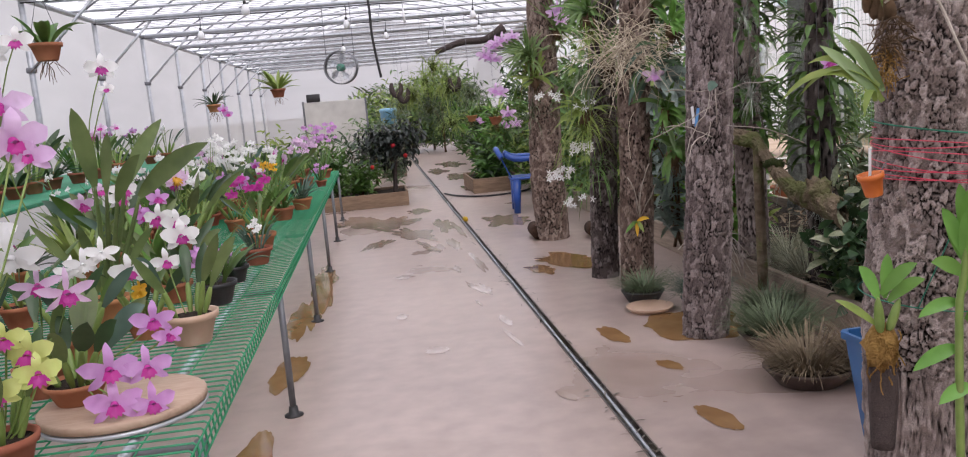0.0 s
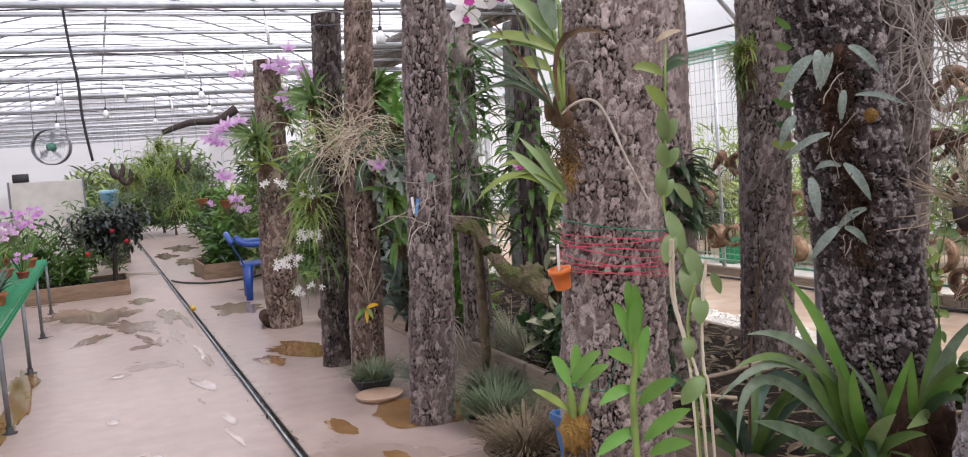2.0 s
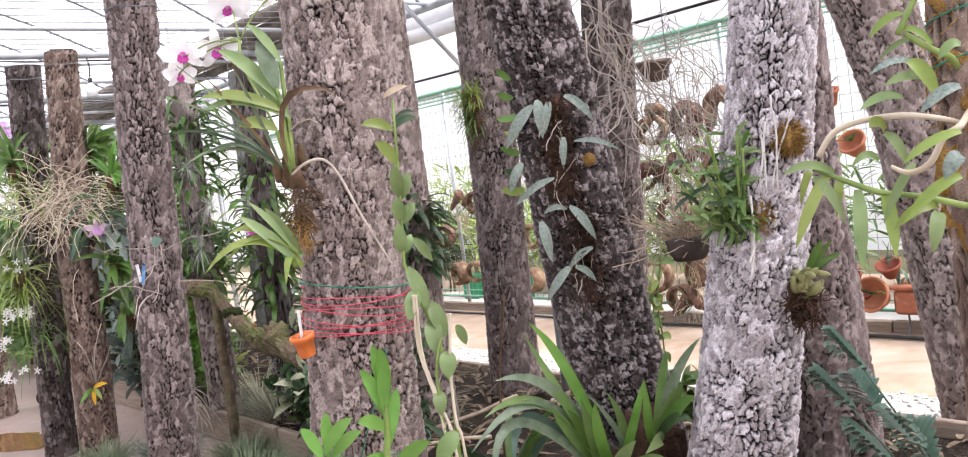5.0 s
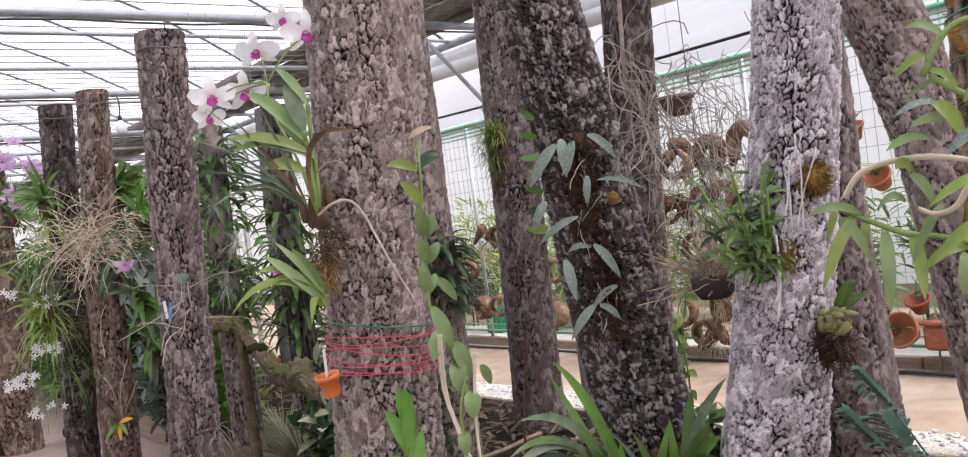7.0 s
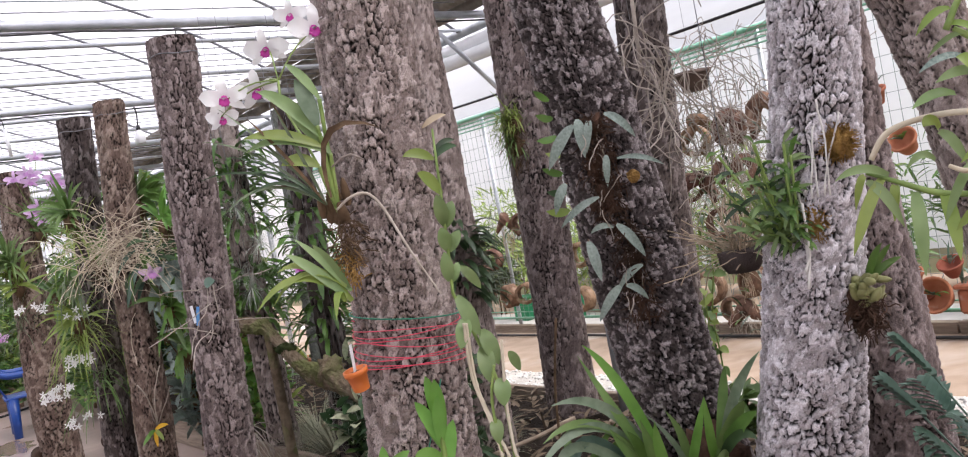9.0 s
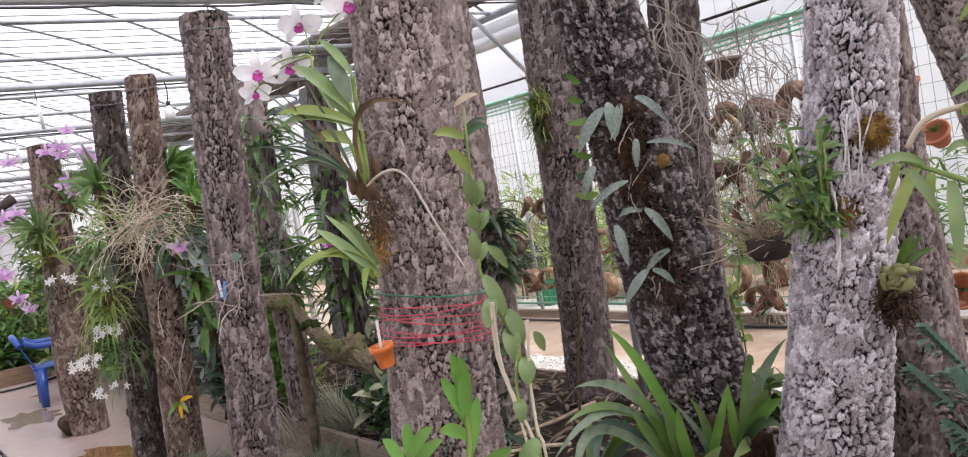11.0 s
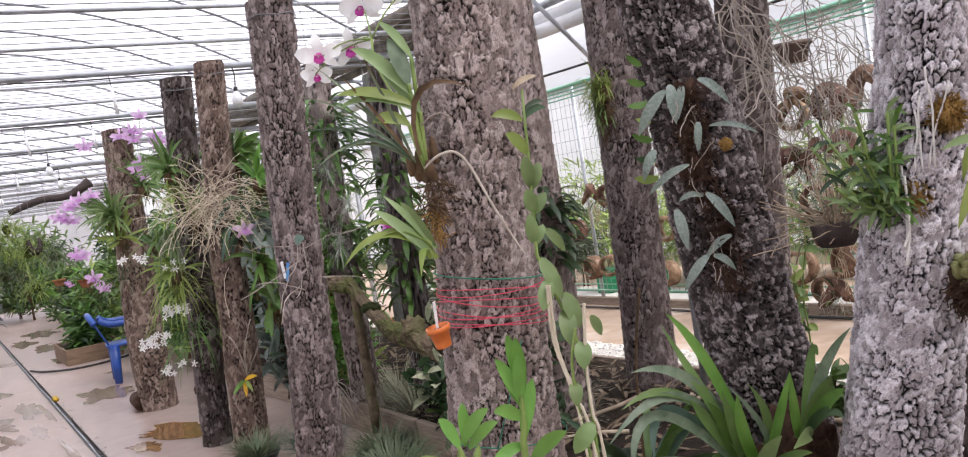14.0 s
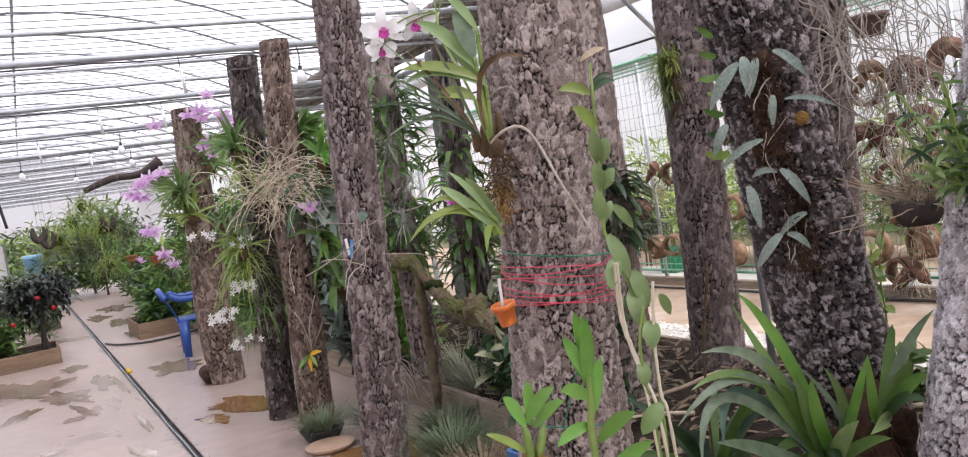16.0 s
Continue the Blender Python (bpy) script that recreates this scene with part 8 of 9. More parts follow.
for x, z in ((1.07, 1.72), (1.18, 1.62), (2.05, 1.74)):
    ob = thing("horn_fern_mount", "dark curled bark mount hanging under the roof", "mount", "bark mounts", at=(x, 15, z))
    part("mount", Geo().tube([(0.08 * math.cos(a), 0, 0.14 * math.sin(a)) for a in np.linspace(2.6, 6.8, 12)], [0.02, 0.035, 0.045, 0.05, 0.05, 0.05, 0.05, 0.05, 0.045, 0.04, 0.03, 0.015], 8), M_BARK_DARK, ob)
    part("hanging_wire", Geo().tube([(0, 0, 0), (0, 0, 2.9 - z)], 0.003, 4), M_PIPE_DULL, ob)
for x, y, z in ((2.25, 14.6, 1.05), (2.45, 13.2, 1.0), (2.3, 12.2, 1.05)):
    hanging_pot((x, y, z), 2.9, M_LEAF, 14, 0.2, 0.03, "terracotta pot hanging beside the far aisle", (M_P_LILAC, M_P_PINK) if y > 13 else None, 0.09)

# grey board partition and fan
ob = thing("board_partition", "pale grey board partition on a plain frame", "partition")
part("board", Geo().box((-0.78, 19.0, 0.02), (0.5, 19.05, 1.63), bevel=0.004), M_PANEL, ob, smooth=False)
for x in (-0.8, 0.5):
    part("post", Geo().box((x, 18.99, 0), (x + 0.04, 19.06, 1.66), bevel=0.004), M_PIPE_DULL, ob, smooth=False)
solo("black_box", Geo().box((-0.70, 18.98, 1.635), (-0.42, 19.1, 1.80), bevel=0.01), M_BLACK, "small black box on top of the partition", "box")
solo("blue_drum", Geo().lathe([(0.14, 0), (0.16, 0.02), (0.16, 0.38), (0.175, 0.39), (0.175, 0.44), (0.14, 0.46)], 20, (0.95, 18.0, 0.92)), surface("pale_blue_plastic", (0.16, 0.36, 0.52), (0.25, 0.47, 0.62), 0.4), "pale blue plastic drum on a stand", "drum")
solo("drum_stand", Geo().box((0.7, 17.75, 0), (1.2, 18.25, 0.918), bevel=0.01), M_BOARD, "weathered wooden stand under a drum", "stand")
ob = thing("circulation_fan", "round steel circulation fan hung from a pipe", "fan", at=(0.26, 12.86, 2.01), turn=-12)
part("drum", Geo().lathe([(0.225, -0.07), (0.235, -0.07), (0.235, 0.07), (0.225, 0.07)], 32, m=pose(0, 0, 0, 90), cap=False), M_PIPE_DULL, ob)
part("hub", Geo().lathe([(0.03, -0.08), (0.055, -0.06), (0.055, 0.06), (0.03, 0.08)], 16, m=pose(0, 0, 0, 90)), surface("green_hub", (0.05, 0.2, 0.14), (0.09, 0.28, 0.2), 0.5), ob, "green hub")
for i in range(5):
    a = 2 * math.pi * i / 5
    b = Geo()
    pts = [(0.05 * math.cos(a), 0.0, 0.05 * math.sin(a)), (0.14 * math.cos(a + 0.1), 0, 0.14 * math.sin(a + 0.1)), (0.21 * math.cos(a + 0.2), 0, 0.21 * math.sin(a + 0.2))]
    blade(b, pts, 0.10, "oval", 0.2, up=(0.3, -1, 0.2))
    part("fan_blade", b, M_PIPE, ob)
for r in (0.08, 0.13, 0.18, 0.22):
    part("guard_ring", Geo().tube([(r * math.cos(a), -0.08, r * math.sin(a)) for a in np.linspace(0, 2 * math.pi, 29)], 0.002, 4, cap=False), M_PIPE_DULL, ob)
for i in range(8):
    a = i * math.pi / 4
    part("guard_spoke", Geo().tube([(0, -0.082, 0), (0.225 * math.cos(a), -0.078, 0.225 * math.sin(a))], 0.002, 4), M_PIPE_DULL, ob)
for s in (-1, 1):
    part("hanger", Geo().tube([(s * 0.2, 0, 0.1), (s * 0.2, 0.03, 0.89)], 0.006, 6), M_PIPE_DULL, ob)
solo("hanging_cable", Geo().tube([(0.63, 7.84, 2.93), (0.65, 7.84, 2.6), (0.685, 7.84, 2.3), (0.69, 7.84, 2.0), (0.73, 7.85, 1.66)], 0.011, 8), M_BLACK, "thick black cable hanging down from a pipe", "cable")


# white bottle-shaped lamps under the pipes
def bottle_lamp(x, y):
    ob = thing("bottle_lamp", "white plastic bottle-shaped lamp on a black cord", "lamp", "hanging lamps", at=(x, y, EAVE))
    part("cord", Geo().tube([(0, -0.03, -0.03), (0.01, -0.03, -0.1), (0.0, -0.03, -0.20)], 0.006, 6), M_BLACK, ob)
    part("socket", Geo().lathe([(0.014, -0.235), (0.018, -0.23), (0.018, -0.20), (0.012, -0.195)], 12, (0, -0.03, 0)), M_BLACK, ob)
    part("bulb", Geo().lathe([(0.030, -0.355), (0.044, -0.35), (0.046, -0.29), (0.030, -0.255), (0.018, -0.236)], 16, (0, -0.03, 0)), M_WHITE, ob)
    return ob


lamp = bottle_lamp(3.22, 7.84)
for x, y in ((-0.65, 10.38), (0.4, 12.92), (2.2, 12.92), (-1.6, 12.92), (1.0, 15.46), (2.6, 15.46), (3.2, 10.38), (0.2, 18), (1.9, 18)):
    copy_thing(lamp, pose(x, y, EAVE))
for x, y in ((2.75, 5.3), (2.2, 7.84), (1.75, 10.38), (2.4, 10.38), (1.2, 12.92), (2.0, 15.46)):
    ob = thing("insect_tube", "white plastic tube hanging on a black wire", "tube", "hanging tubes", at=(x, y, EAVE))
    part("wire", Geo().tube([(0, 0, 0), (0.01, 0, -0.12)], 0.004, 5), M_BLACK, ob)
    part("tube", Geo().tube([(0.01, 0, -0.12), (0.02, 0, -0.34)], 0.014, 8), M_WHITE, ob)

# blue plastic armchair
ob = thing("plastic_armchair", "blue moulded plastic armchair facing the aisle", "chair", at=(2.40, 10.72, 0), turn=84)
part("seat", Geo().box((-0.22, -0.22, 0.40), (0.22, 0.20, 0.43), bevel=0.012), M_BLUE, ob)
for x, y in ((-0.20, -0.20), (0.20, -0.20), (-0.19, 0.12), (0.19, 0.12)):
    part("leg", Geo().tube([(x * 1.2, y * 1.15, 0), (x, y, 0.41)], [0.04, 0.055], 8), M_BLUE, ob)
for x in (-0.25, 0.25):
    part("armrest", Geo().tube([(x, -0.22, 0.42), (x * 1.08, -0.23, 0.62), (x * 1.1, -0.1, 0.65), (x * 1.08, 0.12, 0.66), (x * 0.95, 0.23, 0.72)], [0.036, 0.038, 0.036, 0.036, 0.034], 8), M_BLUE, ob)
for k, x in enumerate(np.linspace(-0.17, 0.17, 6)):
    part("back_slat", Geo().box((x - 0.019, -0.008, 0), (x + 0.019, 0.008, 0.36), pose(0, 0.17, 0.42, -24), 0.004), M_BLUE, ob)
part("back_top", Geo().tube([(-0.24, 0.28, 0.68), (-0.17, 0.32, 0.76), (0, 0.33, 0.78), (0.17, 0.32, 0.76), (0.24, 0.28, 0.68)], 0.034, 8), M_BLUE, ob)

# ---------------------------------------------------------------- wire fence with hanging mounts on the open side
FX, FZ0, FZ1, FY0, FY1 = 6.9, 0.15, 2.44, -1.0, 13.0
fence = thing("wire_fence", "green-railed wire mesh fence hung with mounts", "fence", kind="structure")
g = Geo()
for y in np.arange(FY0, FY1, 0.085):
    g.tube([(FX, y, FZ0), (FX, y, FZ1)], 0.0022, 4, cap=False)
for z in np.arange(FZ0, FZ1 + 0.01, 0.13):
    g.tube([(FX, FY0, z), (FX, FY1, z)], 0.0024, 4, cap=False)
part("wire_mesh", g, surface("zinc_wire", (0.14, 0.18, 0.165), (0.25, 0.30, 0.28), 0.5, 20, 2, 0.02, 50, metal=0.4), fence, "fine grey wire mesh", kind="stuff")
for z, r in ((FZ1, 0.022), (FZ1 - 0.05, 0.008), (FZ1 - 0.09, 0.008), (FZ1 - 0.13, 0.008), (FZ0, 0.014), (FZ0 + 0.07, 0.006)):
    part("rail", Geo().tube([(FX - 0.012, FY0, z), (FX - 0.012, FY1, z)], r, 8), M_GREEN_PALE, fence)
for y in (0.6, 2.4, 4.2, 6.0, 7.8, 9.6, 11.4):
    part("post", Geo().tube([(FX + 0.03, y, 0), (FX + 0.03, y, FZ1)], 0.022, 8), M_PIPE, fence)


def ring_mount(y, z, r=0.09, m=None, label="hollow bark ring mount hung on the wire fence", turn=0.0, plant=True, long=0.13):
    """A thick hollow tube, hung with its mouth to the aisle, with a small plant in it."""
    ob = thing("ring_mount", label, "mount", "mounts on the fence", at=(FX - 0.10, y, z), turn=turn)
    r, mm = r * 1.3, pose(0, 0, 0, 0, 90)
    part("ring", Geo().lathe([(r * 0.72, -long / 2), (r * 0.95, -long / 2), (r, -long * 0.3), (r * 0.97, long * 0.3), (r, long / 2), (r * 0.75, long / 2), (r * 0.72, 0), (r * 0.72, -long / 2)], 18, m=mm, cap=False), m or M_MOUNT, ob)
    part("hook", Geo().tube([(0, 0, r), (0.02, 0, r + 0.05), (0.10, 0, r + 0.06)], 0.003, 4), M_PIPE_DULL, ob)
    if plant:
        for i in range(5):
            a = rnd(0, 6.28)
            part("leaf", Geo().leaf((-long * 0.4, 0.02 * math.cos(a), -r * 0.6), (-0.6, math.cos(a), rnd(0.2, 1.2)), rnd(0.05, 0.12), 0.02, 0.6, 5), random.choice((M_LEAF, M_LEAF_GREY, M_LEAF_BRIGHT)), ob)
    return ob


M_MOUNT = surface("brown_clay_mount", (0.075, 0.042, 0.03), (0.235, 0.14, 0.098), 0.9, 22, 6, 0.8, 70, spread=0.35, stain=(0.36, 0.27, 0.21), stain_at=(0.55, 0.75))
for y, z, r, t in ((7.94, 0.84, 0.095, 20), (7.74, 0.42, 0.10, -15), (7.45, 0.44, 0.09, 30), (6.50, 0.80, 0.10, 10), (6.60, 0.35, 0.10, 0), (6.95, 0.85, 0.08, 40), (5.02, 0.40, 0.115, 15), (4.56, 0.44, 0.10, -20), (5.4, 0.85, 0.10, 25), (4.78, 0.22, 0.085, 0),
                   (4.88, 1.66, 0.10, 20), (4.52, 1.70, 0.10, 0), (5.03, 1.28, 0.10, 35), (4.3, 1.2, 0.09, 0), (4.75, 0.95, 0.10, 20), (5.5, 1.5, 0.10, -20), (5.8, 1.1, 0.09, 10), (6.1, 1.7, 0.09, 0), (7.3, 1.2, 0.09, 20), (8.4, 0.7, 0.1, 10), (8.8, 1.1, 0.1, 0), (3.7, 0.5, 0.1, 20), (3.5, 1.0, 0.09, 0)):
    ring_mount(y, z, r, None, turn=t)
# curled bark strips standing like horns
for y, z, r, w in ((4.77, 1.70, 0.12, 10), (4.46, 1.62, 0.15, -15), (4.10, 1.64, 0.16, 20), (4.91, 1.20, 0.14, 30), (4.66, 1.28, 0.12, -20), (4.42, 1.30, 0.12, 10), (5.45, 1.55, 0.12, 0), (5.75, 1.35, 0.11, 25), (3.85, 1.35, 0.12, 0), (4.56, 0.62, 0.14, 10), (4.30, 0.80, 0.12, -10), (6.3, 1.45, 0.12, 15), (7.51, 1.15, 0.12, 0), (4.62, 0.14, 0.13, 0), (5.1, 1.62, 0.10, 20), (6.9, 1.5, 0.11, 10)):
    ob = thing("bark_horn", "curled brown bark strip with a trailing orchid", "mount", "curled bark strips", at=(FX - 0.16, y, z), turn=w)
    k1, k2, k3 = rnd(0.75, 1.05), rnd(1.2, 1.8), rnd(-0.4, 0.3)
    line = [(0.05 * math.sin(3 * a + y * 9), r * k1 * math.cos(a) + 0.02 * math.sin(5 * a + y * 7), r * k2 * math.sin(a) - 0.06 + 0.02 * math.cos(4 * a + z * 9)) for a in np.linspace(0.1 + k3 * 0.4, 3.0 + k3, 15)]
    part("bark", Geo().tube(line, [r * k for k in (0.12, 0.26, 0.34, 0.38, 0.42, 0.4, 0.43, 0.4, 0.42, 0.38, 0.4, 0.35, 0.3, 0.24, 0.1)], 9), M_MOUNT, ob)
    part("hook", Geo().tube([(0, 0, r * k2 - 0.06), (0.05, 0, r * k2), (0.16, 0, r * k2 - 0.01)], 0.003, 4), M_PIPE_DULL, ob)
    part("root_mat", root_mat(Geo(), (-0.02, 0, -0.02), (0.05, r, r), 34, 0.0026, 0.26), random.choice((M_ROOT, M_STRAW)), ob, kind="stuff")
    for i in range(6):
        part("leaf", Geo().leaf((-0.03, rnd(-r, r), rnd(-r, r)), (-0.7, rnd(-1, 1), rnd(-0.3, 1)), rnd(0.12, 0.24), 0.022, 0.7, 5), random.choice((M_LEAF, M_LEAF_GREY, M_LEAF_DARK)), ob)


def clay_pot(y, z, r, tilt, label="orange clay half-pot wired to the fence"):
    ob = thing("clay_wall_pot", label, "pot", "clay pots on the fence", at=(FX - 0.13, y, z))
    mm = pose(0, 0, 0, 0, -tilt)
    part("pot", Geo().lathe([(r * 0.55, 0), (r * 0.6, 0.004), (r * 0.92, r * 1.1), (r * 1.05, r * 1.12), (r * 1.07, r * 1.35), (r * 0.95, r * 1.35), (r * 0.85, r * 1.1), (r * 0.5, r * 0.5)], 18, m=mm), M_TERRA, ob)
    for i in range(6):
        a = rnd(0, 6.28)
        part("leaf", Geo().leaf(mm @ Vector((0, 0, r * 1.2)), (-0.5 + math.cos(a) * 0.5, math.sin(a), rnd(0.3, 1.3)), rnd(0.08, 0.16), 0.03, 0.7, 5, shape="oval"), random.choice((M_LEAF_GREY, M_LEAF_BLUE, M_LEAF)), ob)
    part("hook", Geo().tube([(0, 0, r), (0.06, 0, r + 0.05), (0.13, 0, r + 0.05)], 0.003, 4), M_PIPE_DULL, ob)


for y, z, r, t in ((3.26, 1.64, 0.085, 20), (3.09, 1.30, 0.095, 50), (3.04, 0.26, 0.12, 70), (3.23, 0.34, 0.09, 20), (3.16, 0.20, 0.085, 20), (2.94, 0.42, 0.08, 30), (2.3, 0.3, 0.1, 20), (1.8, 0.3, 0.1, 10), (5.9, 0.2, 0.07, 0), (5.02, 0.12, 0.06, 0)):
    clay_pot(y, z, r, t)
hp = hanging_pot((FX - 0.16, 4.73, 2.06), 3.0, M_ROOT, 12, 0.2, 0.006, "round clay pot hanging above the fence among dry roots", None, 0.15, 0.9, M_DARK_CLAY)
for y in (7.55, 8.3, 6.45):
    ob = solo("green_crate", Geo().box((7.35, y - 0.13, 0), (7.6, y + 0.13, 0.26), bevel=0.02).box((7.33, y - 0.15, 0.261), (7.62, y + 0.15, 0.29), bevel=0.008), M_GREEN_WIRE, "green plastic plant crate behind the fence", "crate", "plant crates", smooth=False)

# kerb, pale ground and hose along the foot of the fence
kerb = thing("kerb", "weathered timber kerb along the foot of the fence", "kerb", kind="structure")
for y in np.arange(-1.0, 13.0, 2.0):
    part("board", Geo().box((6.80, y, 0.001), (6.87, y + 1.99, 0.085 + rnd(-0.008, 0.008)), bevel=0.006), M_BOARD, kerb, smooth=False)
solo("yard", slab(6.95, 7.75, -1.5, 14, 4, 60, 0.012), surface("pale_concrete_yard", (0.42, 0.40, 0.37), (0.58, 0.56, 0.53), 0.8, 6, 0.7, 0.2, 90, space="World"), "pale concrete strip beyond the fence", "yard", kind="structure")
solo("hose", Geo().tube([(6.62 + 0.03 * noise.noise(Vector((y, 0, 4))), y, 0.025) for y in np.arange(-1, 12, 0.3)], 0.014, 6), M_BLACK, "black hose lying along the fence", "hose")
# Pale colour stands in for sunlight falling past the eave onto the path.
solo("sunlit_strip", slab(5.0, 5.42, -3.5, 12, 4, 60, 0.011), surface("sunlit_ground", (0.36, 0.34, 0.31), (0.60, 0.58, 0.54), 0.85, 60, 3, 0.9, 70, space="World", dist=0.02), "strip of ground painted pale for sunlight along the open side", "gravel", kind="structure")
pebbles = Geo()
for i in range(900):
    y = rnd(1.2, 9.0)
    pebbles.blob((5.21 + rnd(-0.23, 0.23), y, 0.014), rnd(0.008, 0.022), 6, 0.5, i * 0.37, 0.7)
solo("pebbles", pebbles, surface("pale_pebble", (0.34, 0.33, 0.32), (0.72, 0.71, 0.69), 0.8, 40, 20, 0.2, 60), "loose pale pebbles on the strip painted pale for sunlight", "pebbles", kind="stuff")
trough = thing("clay_trough", "long terracotta trough with small plants by the fence", "trough", at=(FX - 0.12, 2.66, 0.161))
part("trough", Geo().box((-0.09, -0.26, 0.0), (0.09, 0.26, 0.17), bevel=0.02).box((-0.10, -0.275, 0.1705), (0.10, 0.275, 0.20), bevel=0.008), M_TERRA, trough, smooth=False)
for i in range(22):
    part("leaf", Geo().leaf((rnd(-0.05, 0.05), rnd(-0.24, 0.24), 0.20), (rnd(-0.8, 0.2), rnd(-1, 1), rnd(0.5, 1.6)), rnd(0.08, 0.16), 0.03, 0.7, 5, shape="oval"), random.choice((M_LEAF_GREY, M_LEAF_BLUE, M_LEAF)), trough)
for y in (-0.2, 0.2):
    part("bracket", Geo().tube([(-0.05, y, -0.159), (0.0, y, -0.1), (0.0, y, 0.0)], 0.008, 6), M_PIPE_DULL, trough)

for x, y, z, n, m in ((4.14, 4.05, 1.92, 120, M_LEAF_LIME), (4.15, 4.06, 1.80, 80, M_LEAF_CLUMP)):
    ob = thing("grassy_epiphyte", "bushy yellow-green tuft tied to the log in the bed", "epiphyte", "epiphytes on the logs", at=(x, y, z))
    g = Geo()
    for i in range(n):
        g.leaf((rnd(-0.06, 0.06), rnd(-0.04, 0.06), rnd(-0.06, 0.06)), (rnd(-1, 0.3), rnd(-0.8, 0.8), rnd(-0.4, 1)), rnd(0.08, 0.20), 0.008, rnd(0.4, 1.8), 5)
    part("grass", g, m, ob, kind="stuff")
    part("core", root_mat(Geo().blob((0.02, 0.01, -0.02), 0.05, 12, 0.7, z, 1.2), (0, 0, -0.08), (0.04, 0.04, 0.06), 40, 0.002, 0.10), M_ROOT_DARK, ob, "brown root ball", kind="stuff")

# tangled grey roots between the logs
ob = thing("hanging_root_tangle", "tangle of long wiry grey roots hanging between logs", "roots")
g = Geo()
for i in range(46):
    p = Vector((4.40 + rnd(-0.12, 0.2), 3.28 + rnd(-0.2, 0.15), rnd(1.7, 2.35)))
    g.tube(wander(p, (rnd(-1, 1), rnd(-1, 0.6), rnd(-1, 0.2)), rnd(0.4, 0.9), 11, 0.45, (0, 0, -0.12)), rnd(0.0026, 0.0044), 4, cap=False)
for i in range(90):
    p = Vector((4.55 + rnd(0, 0.2), 2.95 + rnd(-0.15, 0.15), rnd(1.55, 2.2)))
    g.tube(wander(p, (rnd(-1, 1), rnd(-1, 1), rnd(-0.8, 0.5)), rnd(0.3, 0.8), 11, 0.4, (0, 0, -0.08)), rnd(0.0018, 0.003), 4, cap=False)
part("root_mat", g, M_ROOT, ob, kind="stuff")
part("hanging_wire", Geo().tube([(4.42, 3.28, 2.3), (4.42, 3.28, 2.9)], 0.002, 4), M_PIPE_DULL, ob)
part("stake", Geo().tube([(4.42, 3.27, 2.0), (4.44, 3.25, 2.5), (4.43, 3.2, 2.95)], 0.012, 6), M_ROOT, ob)
solo("overhead_cable", Geo().tube([(RIGHT_X, y, 2.32 + 0.0035 * (y - 4.3) ** 2) for y in np.linspace(-1.5, 13.8, 24)], 0.010, 6), M_BLACK, "black cable slung along the open side", "cable")
litter = Geo()
for i in range(1500):
    x, y = rnd(3.05, 4.5), 1.3 + 6.5 * rnd(0, 1)
    litter.leaf((x, y, BED_Z + 0.03 + 0.03 * rnd(0, 1)), (rnd(-1, 1), rnd(-1, 1), rnd(-0.1, 0.25)), rnd(0.05, 0.14), rnd(0.012, 0.035), 0.3, 3)
solo("leaf_litter", litter, M_DRY, "dry brown leaves and twigs lying on the bed", "litter", kind="stuff")
for x, y, w in ((3.5, 3.5, 40), (3.9, 3.0, -20), (3.3, 3.9, 75), (4.1, 3.6, 10), (3.7, 2.6, 60)):
    solo("dead_stick", Geo().tube(wander((x, y, BED_Z + 0.05), (math.cos(w), math.sin(w), 0.05), 0.6, 8, 0.12, (0, 0, -0.01)), 0.012, 7), M_STRAW, "dry fallen stick lying on the bed soil", "stick", "fallen sticks")
# climber with heart-shaped leaves by the pale log
ob = thing("trailing_climber", "light green trailing climber between the logs", "climber", at=(3.75, 2.6, 0.0))
for k in range(4):
    line = wander((rnd(-0.1, 0.1), rnd(-0.1, 0.1), 0.0), (rnd(-0.3, 0.3), rnd(-0.4, 0.2), 1), rnd(0.9, 1.25), 14, 0.22, (0, 0, 0.15))
    part("stem", Geo().tube(line, 0.004, 5), M_CANE_GREEN, ob)
    for p in line[3:]:
        for _ in range(2):
            part("leaf", Geo().leaf(p, (rnd(-1, 0.4), rnd(-1, 0.4), rnd(-0.4, 0.4)), rnd(0.04, 0.07), rnd(0.025, 0.04), 0.6, 5, shape="oval", up=(-0.4, -0.7, 0.5)), random.choice((M_LEAF_VINE, M_LEAF_CLUMP, M_LEAF_LIME)), ob)
solo("support_post", Geo().tube([(4.33, 3.78, 0.0), (4.33, 3.78, 2.9)], 0.022, 10), M_PIPE, "galvanised steel post in the planting bed", "post", kind="structure")
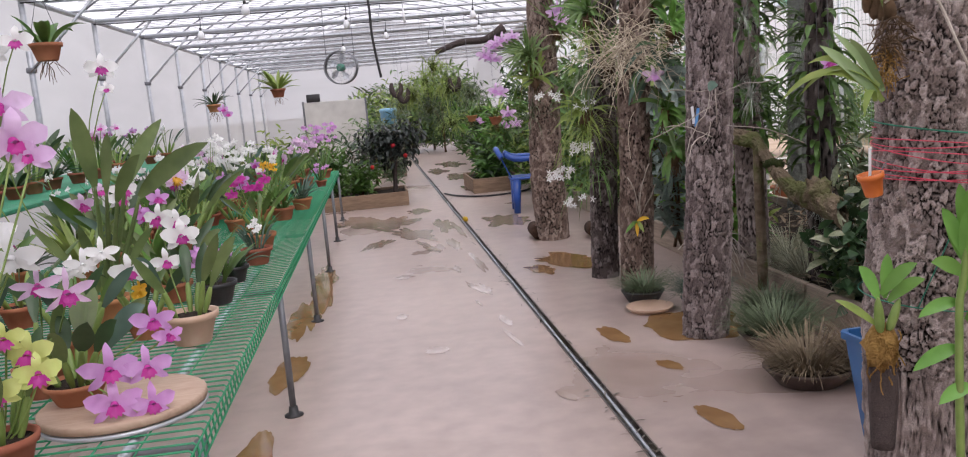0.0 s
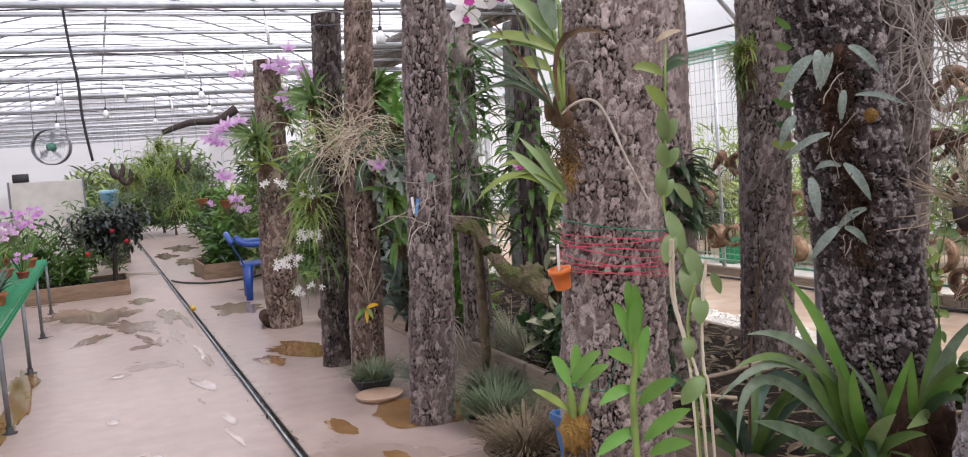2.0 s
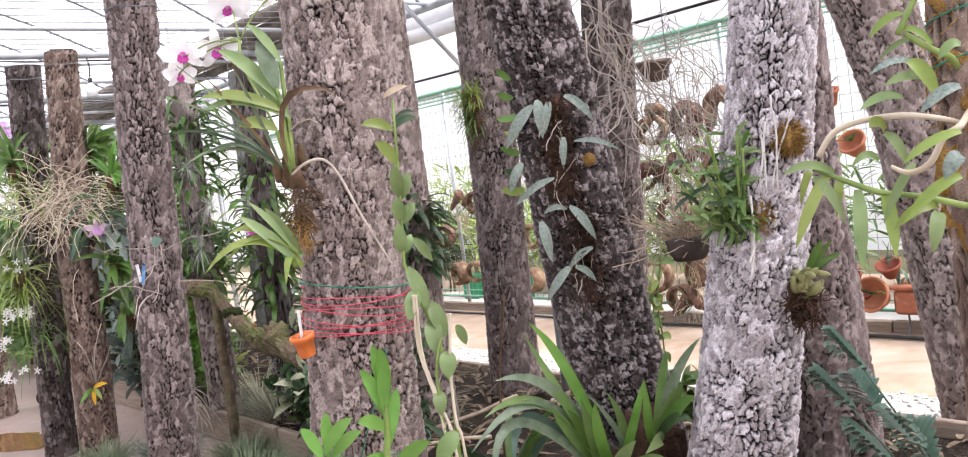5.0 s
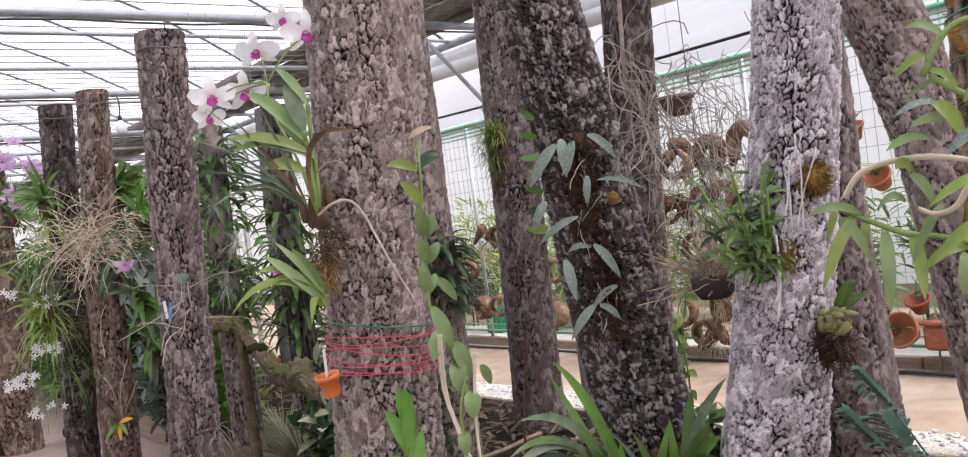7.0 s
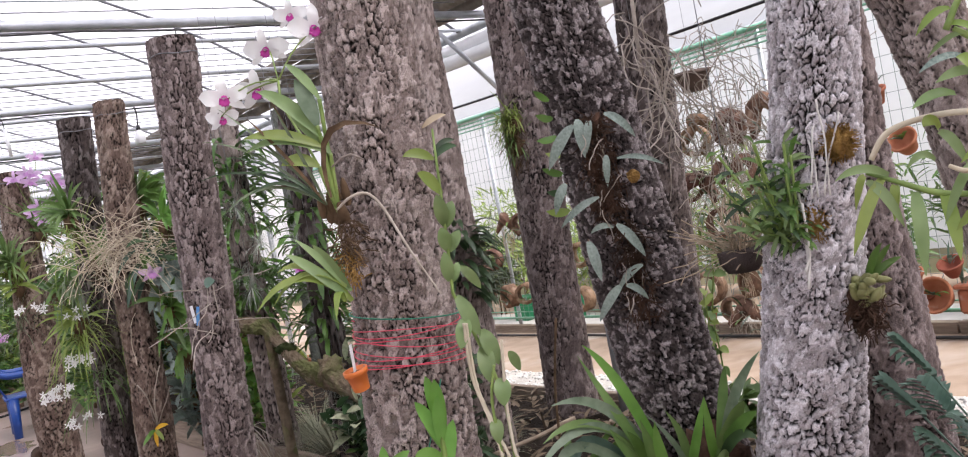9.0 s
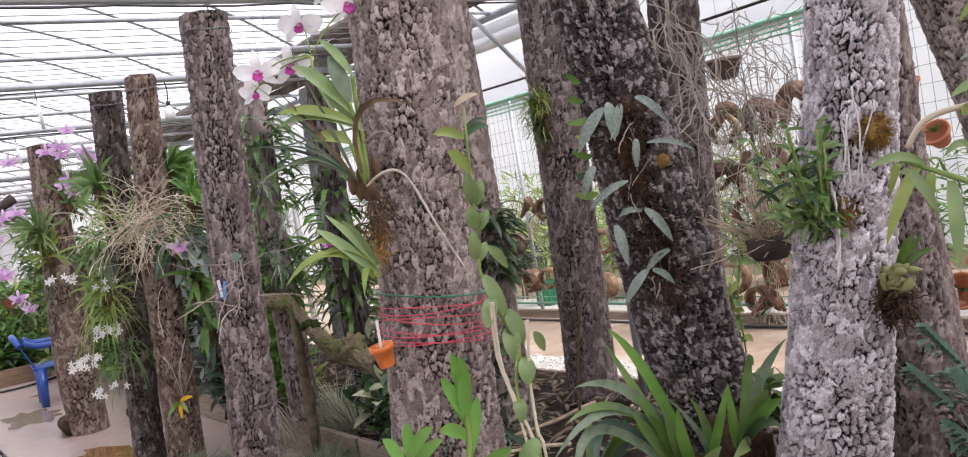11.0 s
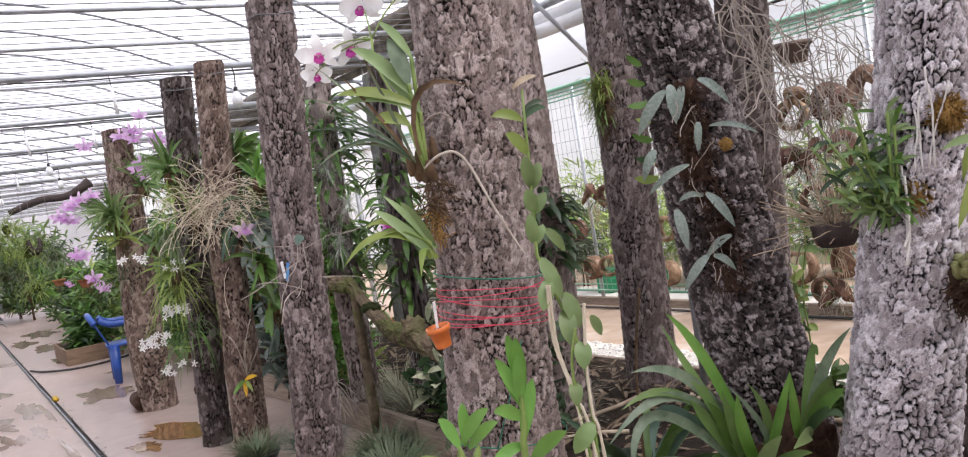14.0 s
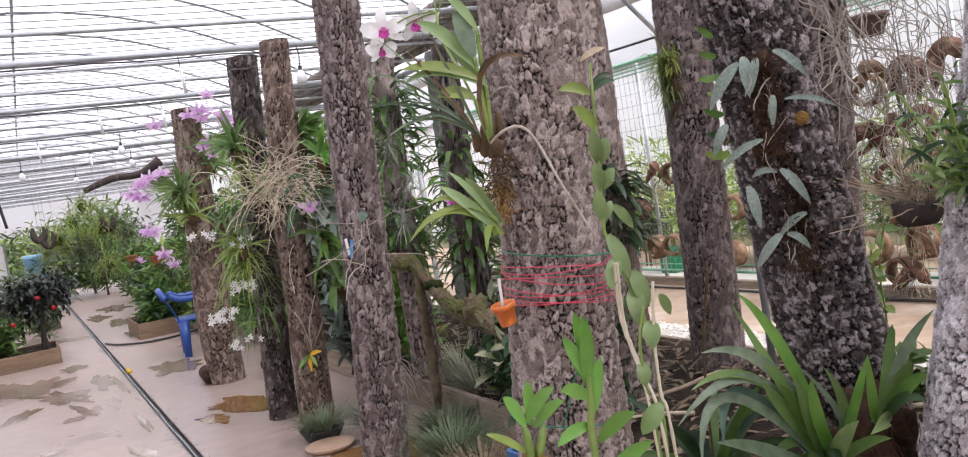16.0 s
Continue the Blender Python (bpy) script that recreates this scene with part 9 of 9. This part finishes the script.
# foliage in the bed at the foot of the logs
for x, y, h, r, m in ((4.25, 2.9, 0.22, 0.2, MID),):
    shrub((x, y, 0.12), h, r, m, 200, 0.13, 0.04, "dark leafy plant at the foot of the logs")
ob = thing("orchid_in_bed", "strap-leaved orchid with grey-green leaves in the bed", "orchid", at=(3.02, 2.85, 0.13))
for i in range(12):
    a = rnd(0, 6.28)
    part("leaf", Geo().leaf((0, 0, 0), (math.cos(a), math.sin(a), rnd(1.0, 2.6)), rnd(0.4, 0.62), 0.04, rnd(0.5, 1.2), 9, up=(-0.4, -0.8, 0.5)), random.choice((M_LEAF_DARK, M_LEAF_BLUE, M_LEAF)), ob)
part("stalk", Geo().tube([(0, 0, 0), (0.05, 0.02, 0.5), (0.12, 0.0, 0.85)], 0.006, 6), M_ROOT_DARK, ob)

# ---------------------------------------------------------------- beyond the fence
for i, y in enumerate(np.arange(-1.5, 15, 0.75)):
    for x in (7.8, 8.7):
        shrub((x + rnd(-0.2, 0.2), y + rnd(-0.2, 0.2), -0.02 if x > 9.2 else 0.0), rnd(1.0, 1.5) if x < 8 else rnd(1.4, 1.8), 0.55, random.choice((MID, PALE, M_GRASS, PALE)), 420, 0.2, 0.026, "light green plants growing beyond the fence", "garden_plant", "plants beyond the fence", 4, "strap", 0.45)
# Film for the added roof, its grey set to the sky's brightness.
M_SKY_GREY_FILM = surface("sky_grey_film", (0.50, 0.50, 0.51), (0.60, 0.60, 0.61), 0.6, 1.5, 0.35, 0.05, 8, stretch=(1, 0.4, 2.5))
M_WHITE_SHEET = surface("clean_white_sheet", (0.74, 0.74, 0.75), (0.84, 0.84, 0.85), 0.55, 2, 0.5, 0.05, 8)
house = thing("neighbour_greenhouse", "long white film greenhouse beyond the fence, roof added to cover bright sky", "greenhouse")
g = Geo()
for y in (-60, 90):
    g.v += [(11.0, y, -0.03), (11.0, y, 3.05)]
g.f += [(0, 2, 3, 1)]
part("side_wall", g, M_WHITE_SHEET, house)
# Tall roof added to hide the bright sky behind it.
g = Geo()
ang = np.linspace(math.pi, 0, 17)
for y in np.linspace(-60, 90, 76):
    g.v += [(17.0 + 6.05 * math.cos(a), y, 3.0 + 4.2 * math.sin(a)) for a in ang]
g.f += [(j * 17 + i, j * 17 + i + 1, (j + 1) * 17 + i + 1, (j + 1) * 17 + i) for j in range(75) for i in range(16)]
part("roof", g, M_SKY_GREY_FILM, house)
g = Geo().add([(23.0, -60, -0.03), (23.0, 90, -0.03), (23.0, 90, 3.0), (23.0, -60, 3.0)], [(0, 1, 2, 3)])
part("far_wall", g, M_WHITE_SHEET, house)
part("gutter", Geo().tube([(10.93, -60, 3.06), (10.93, 90, 3.06)], 0.05, 8), M_PIPE, house)

# clay pots and pale things on the far side of the bed
for x, y, z, r in ((4.75, 7.6, 0, 0.14), (4.85, 7.1, 0, 0.12), (4.8, 6.5, 0, 0.12), (5.0, 8.2, 0, 0.15), (4.9, 9.0, 0, 0.14), (5.0, 6.9, 0, 0.1)):
    ob = thing("clay_floor_pot", "terracotta pot with a small plant on the floor", "pot", "pots by the bed", at=(x, y, z))
    pot_parts(ob, r, r * 1.5, M_TERRA)
    for i in range(12):
        a = rnd(0, 6.28)
        part("leaf", Geo().leaf((0.4 * r * math.cos(a), 0.4 * r * math.sin(a), r * 1.4), (math.cos(a), math.sin(a), rnd(0.5, 2)), rnd(0.2, 0.4), 0.03, 0.8, 5), random.choice((M_LEAF, M_LEAF_LIME, M_GRASS)), ob)
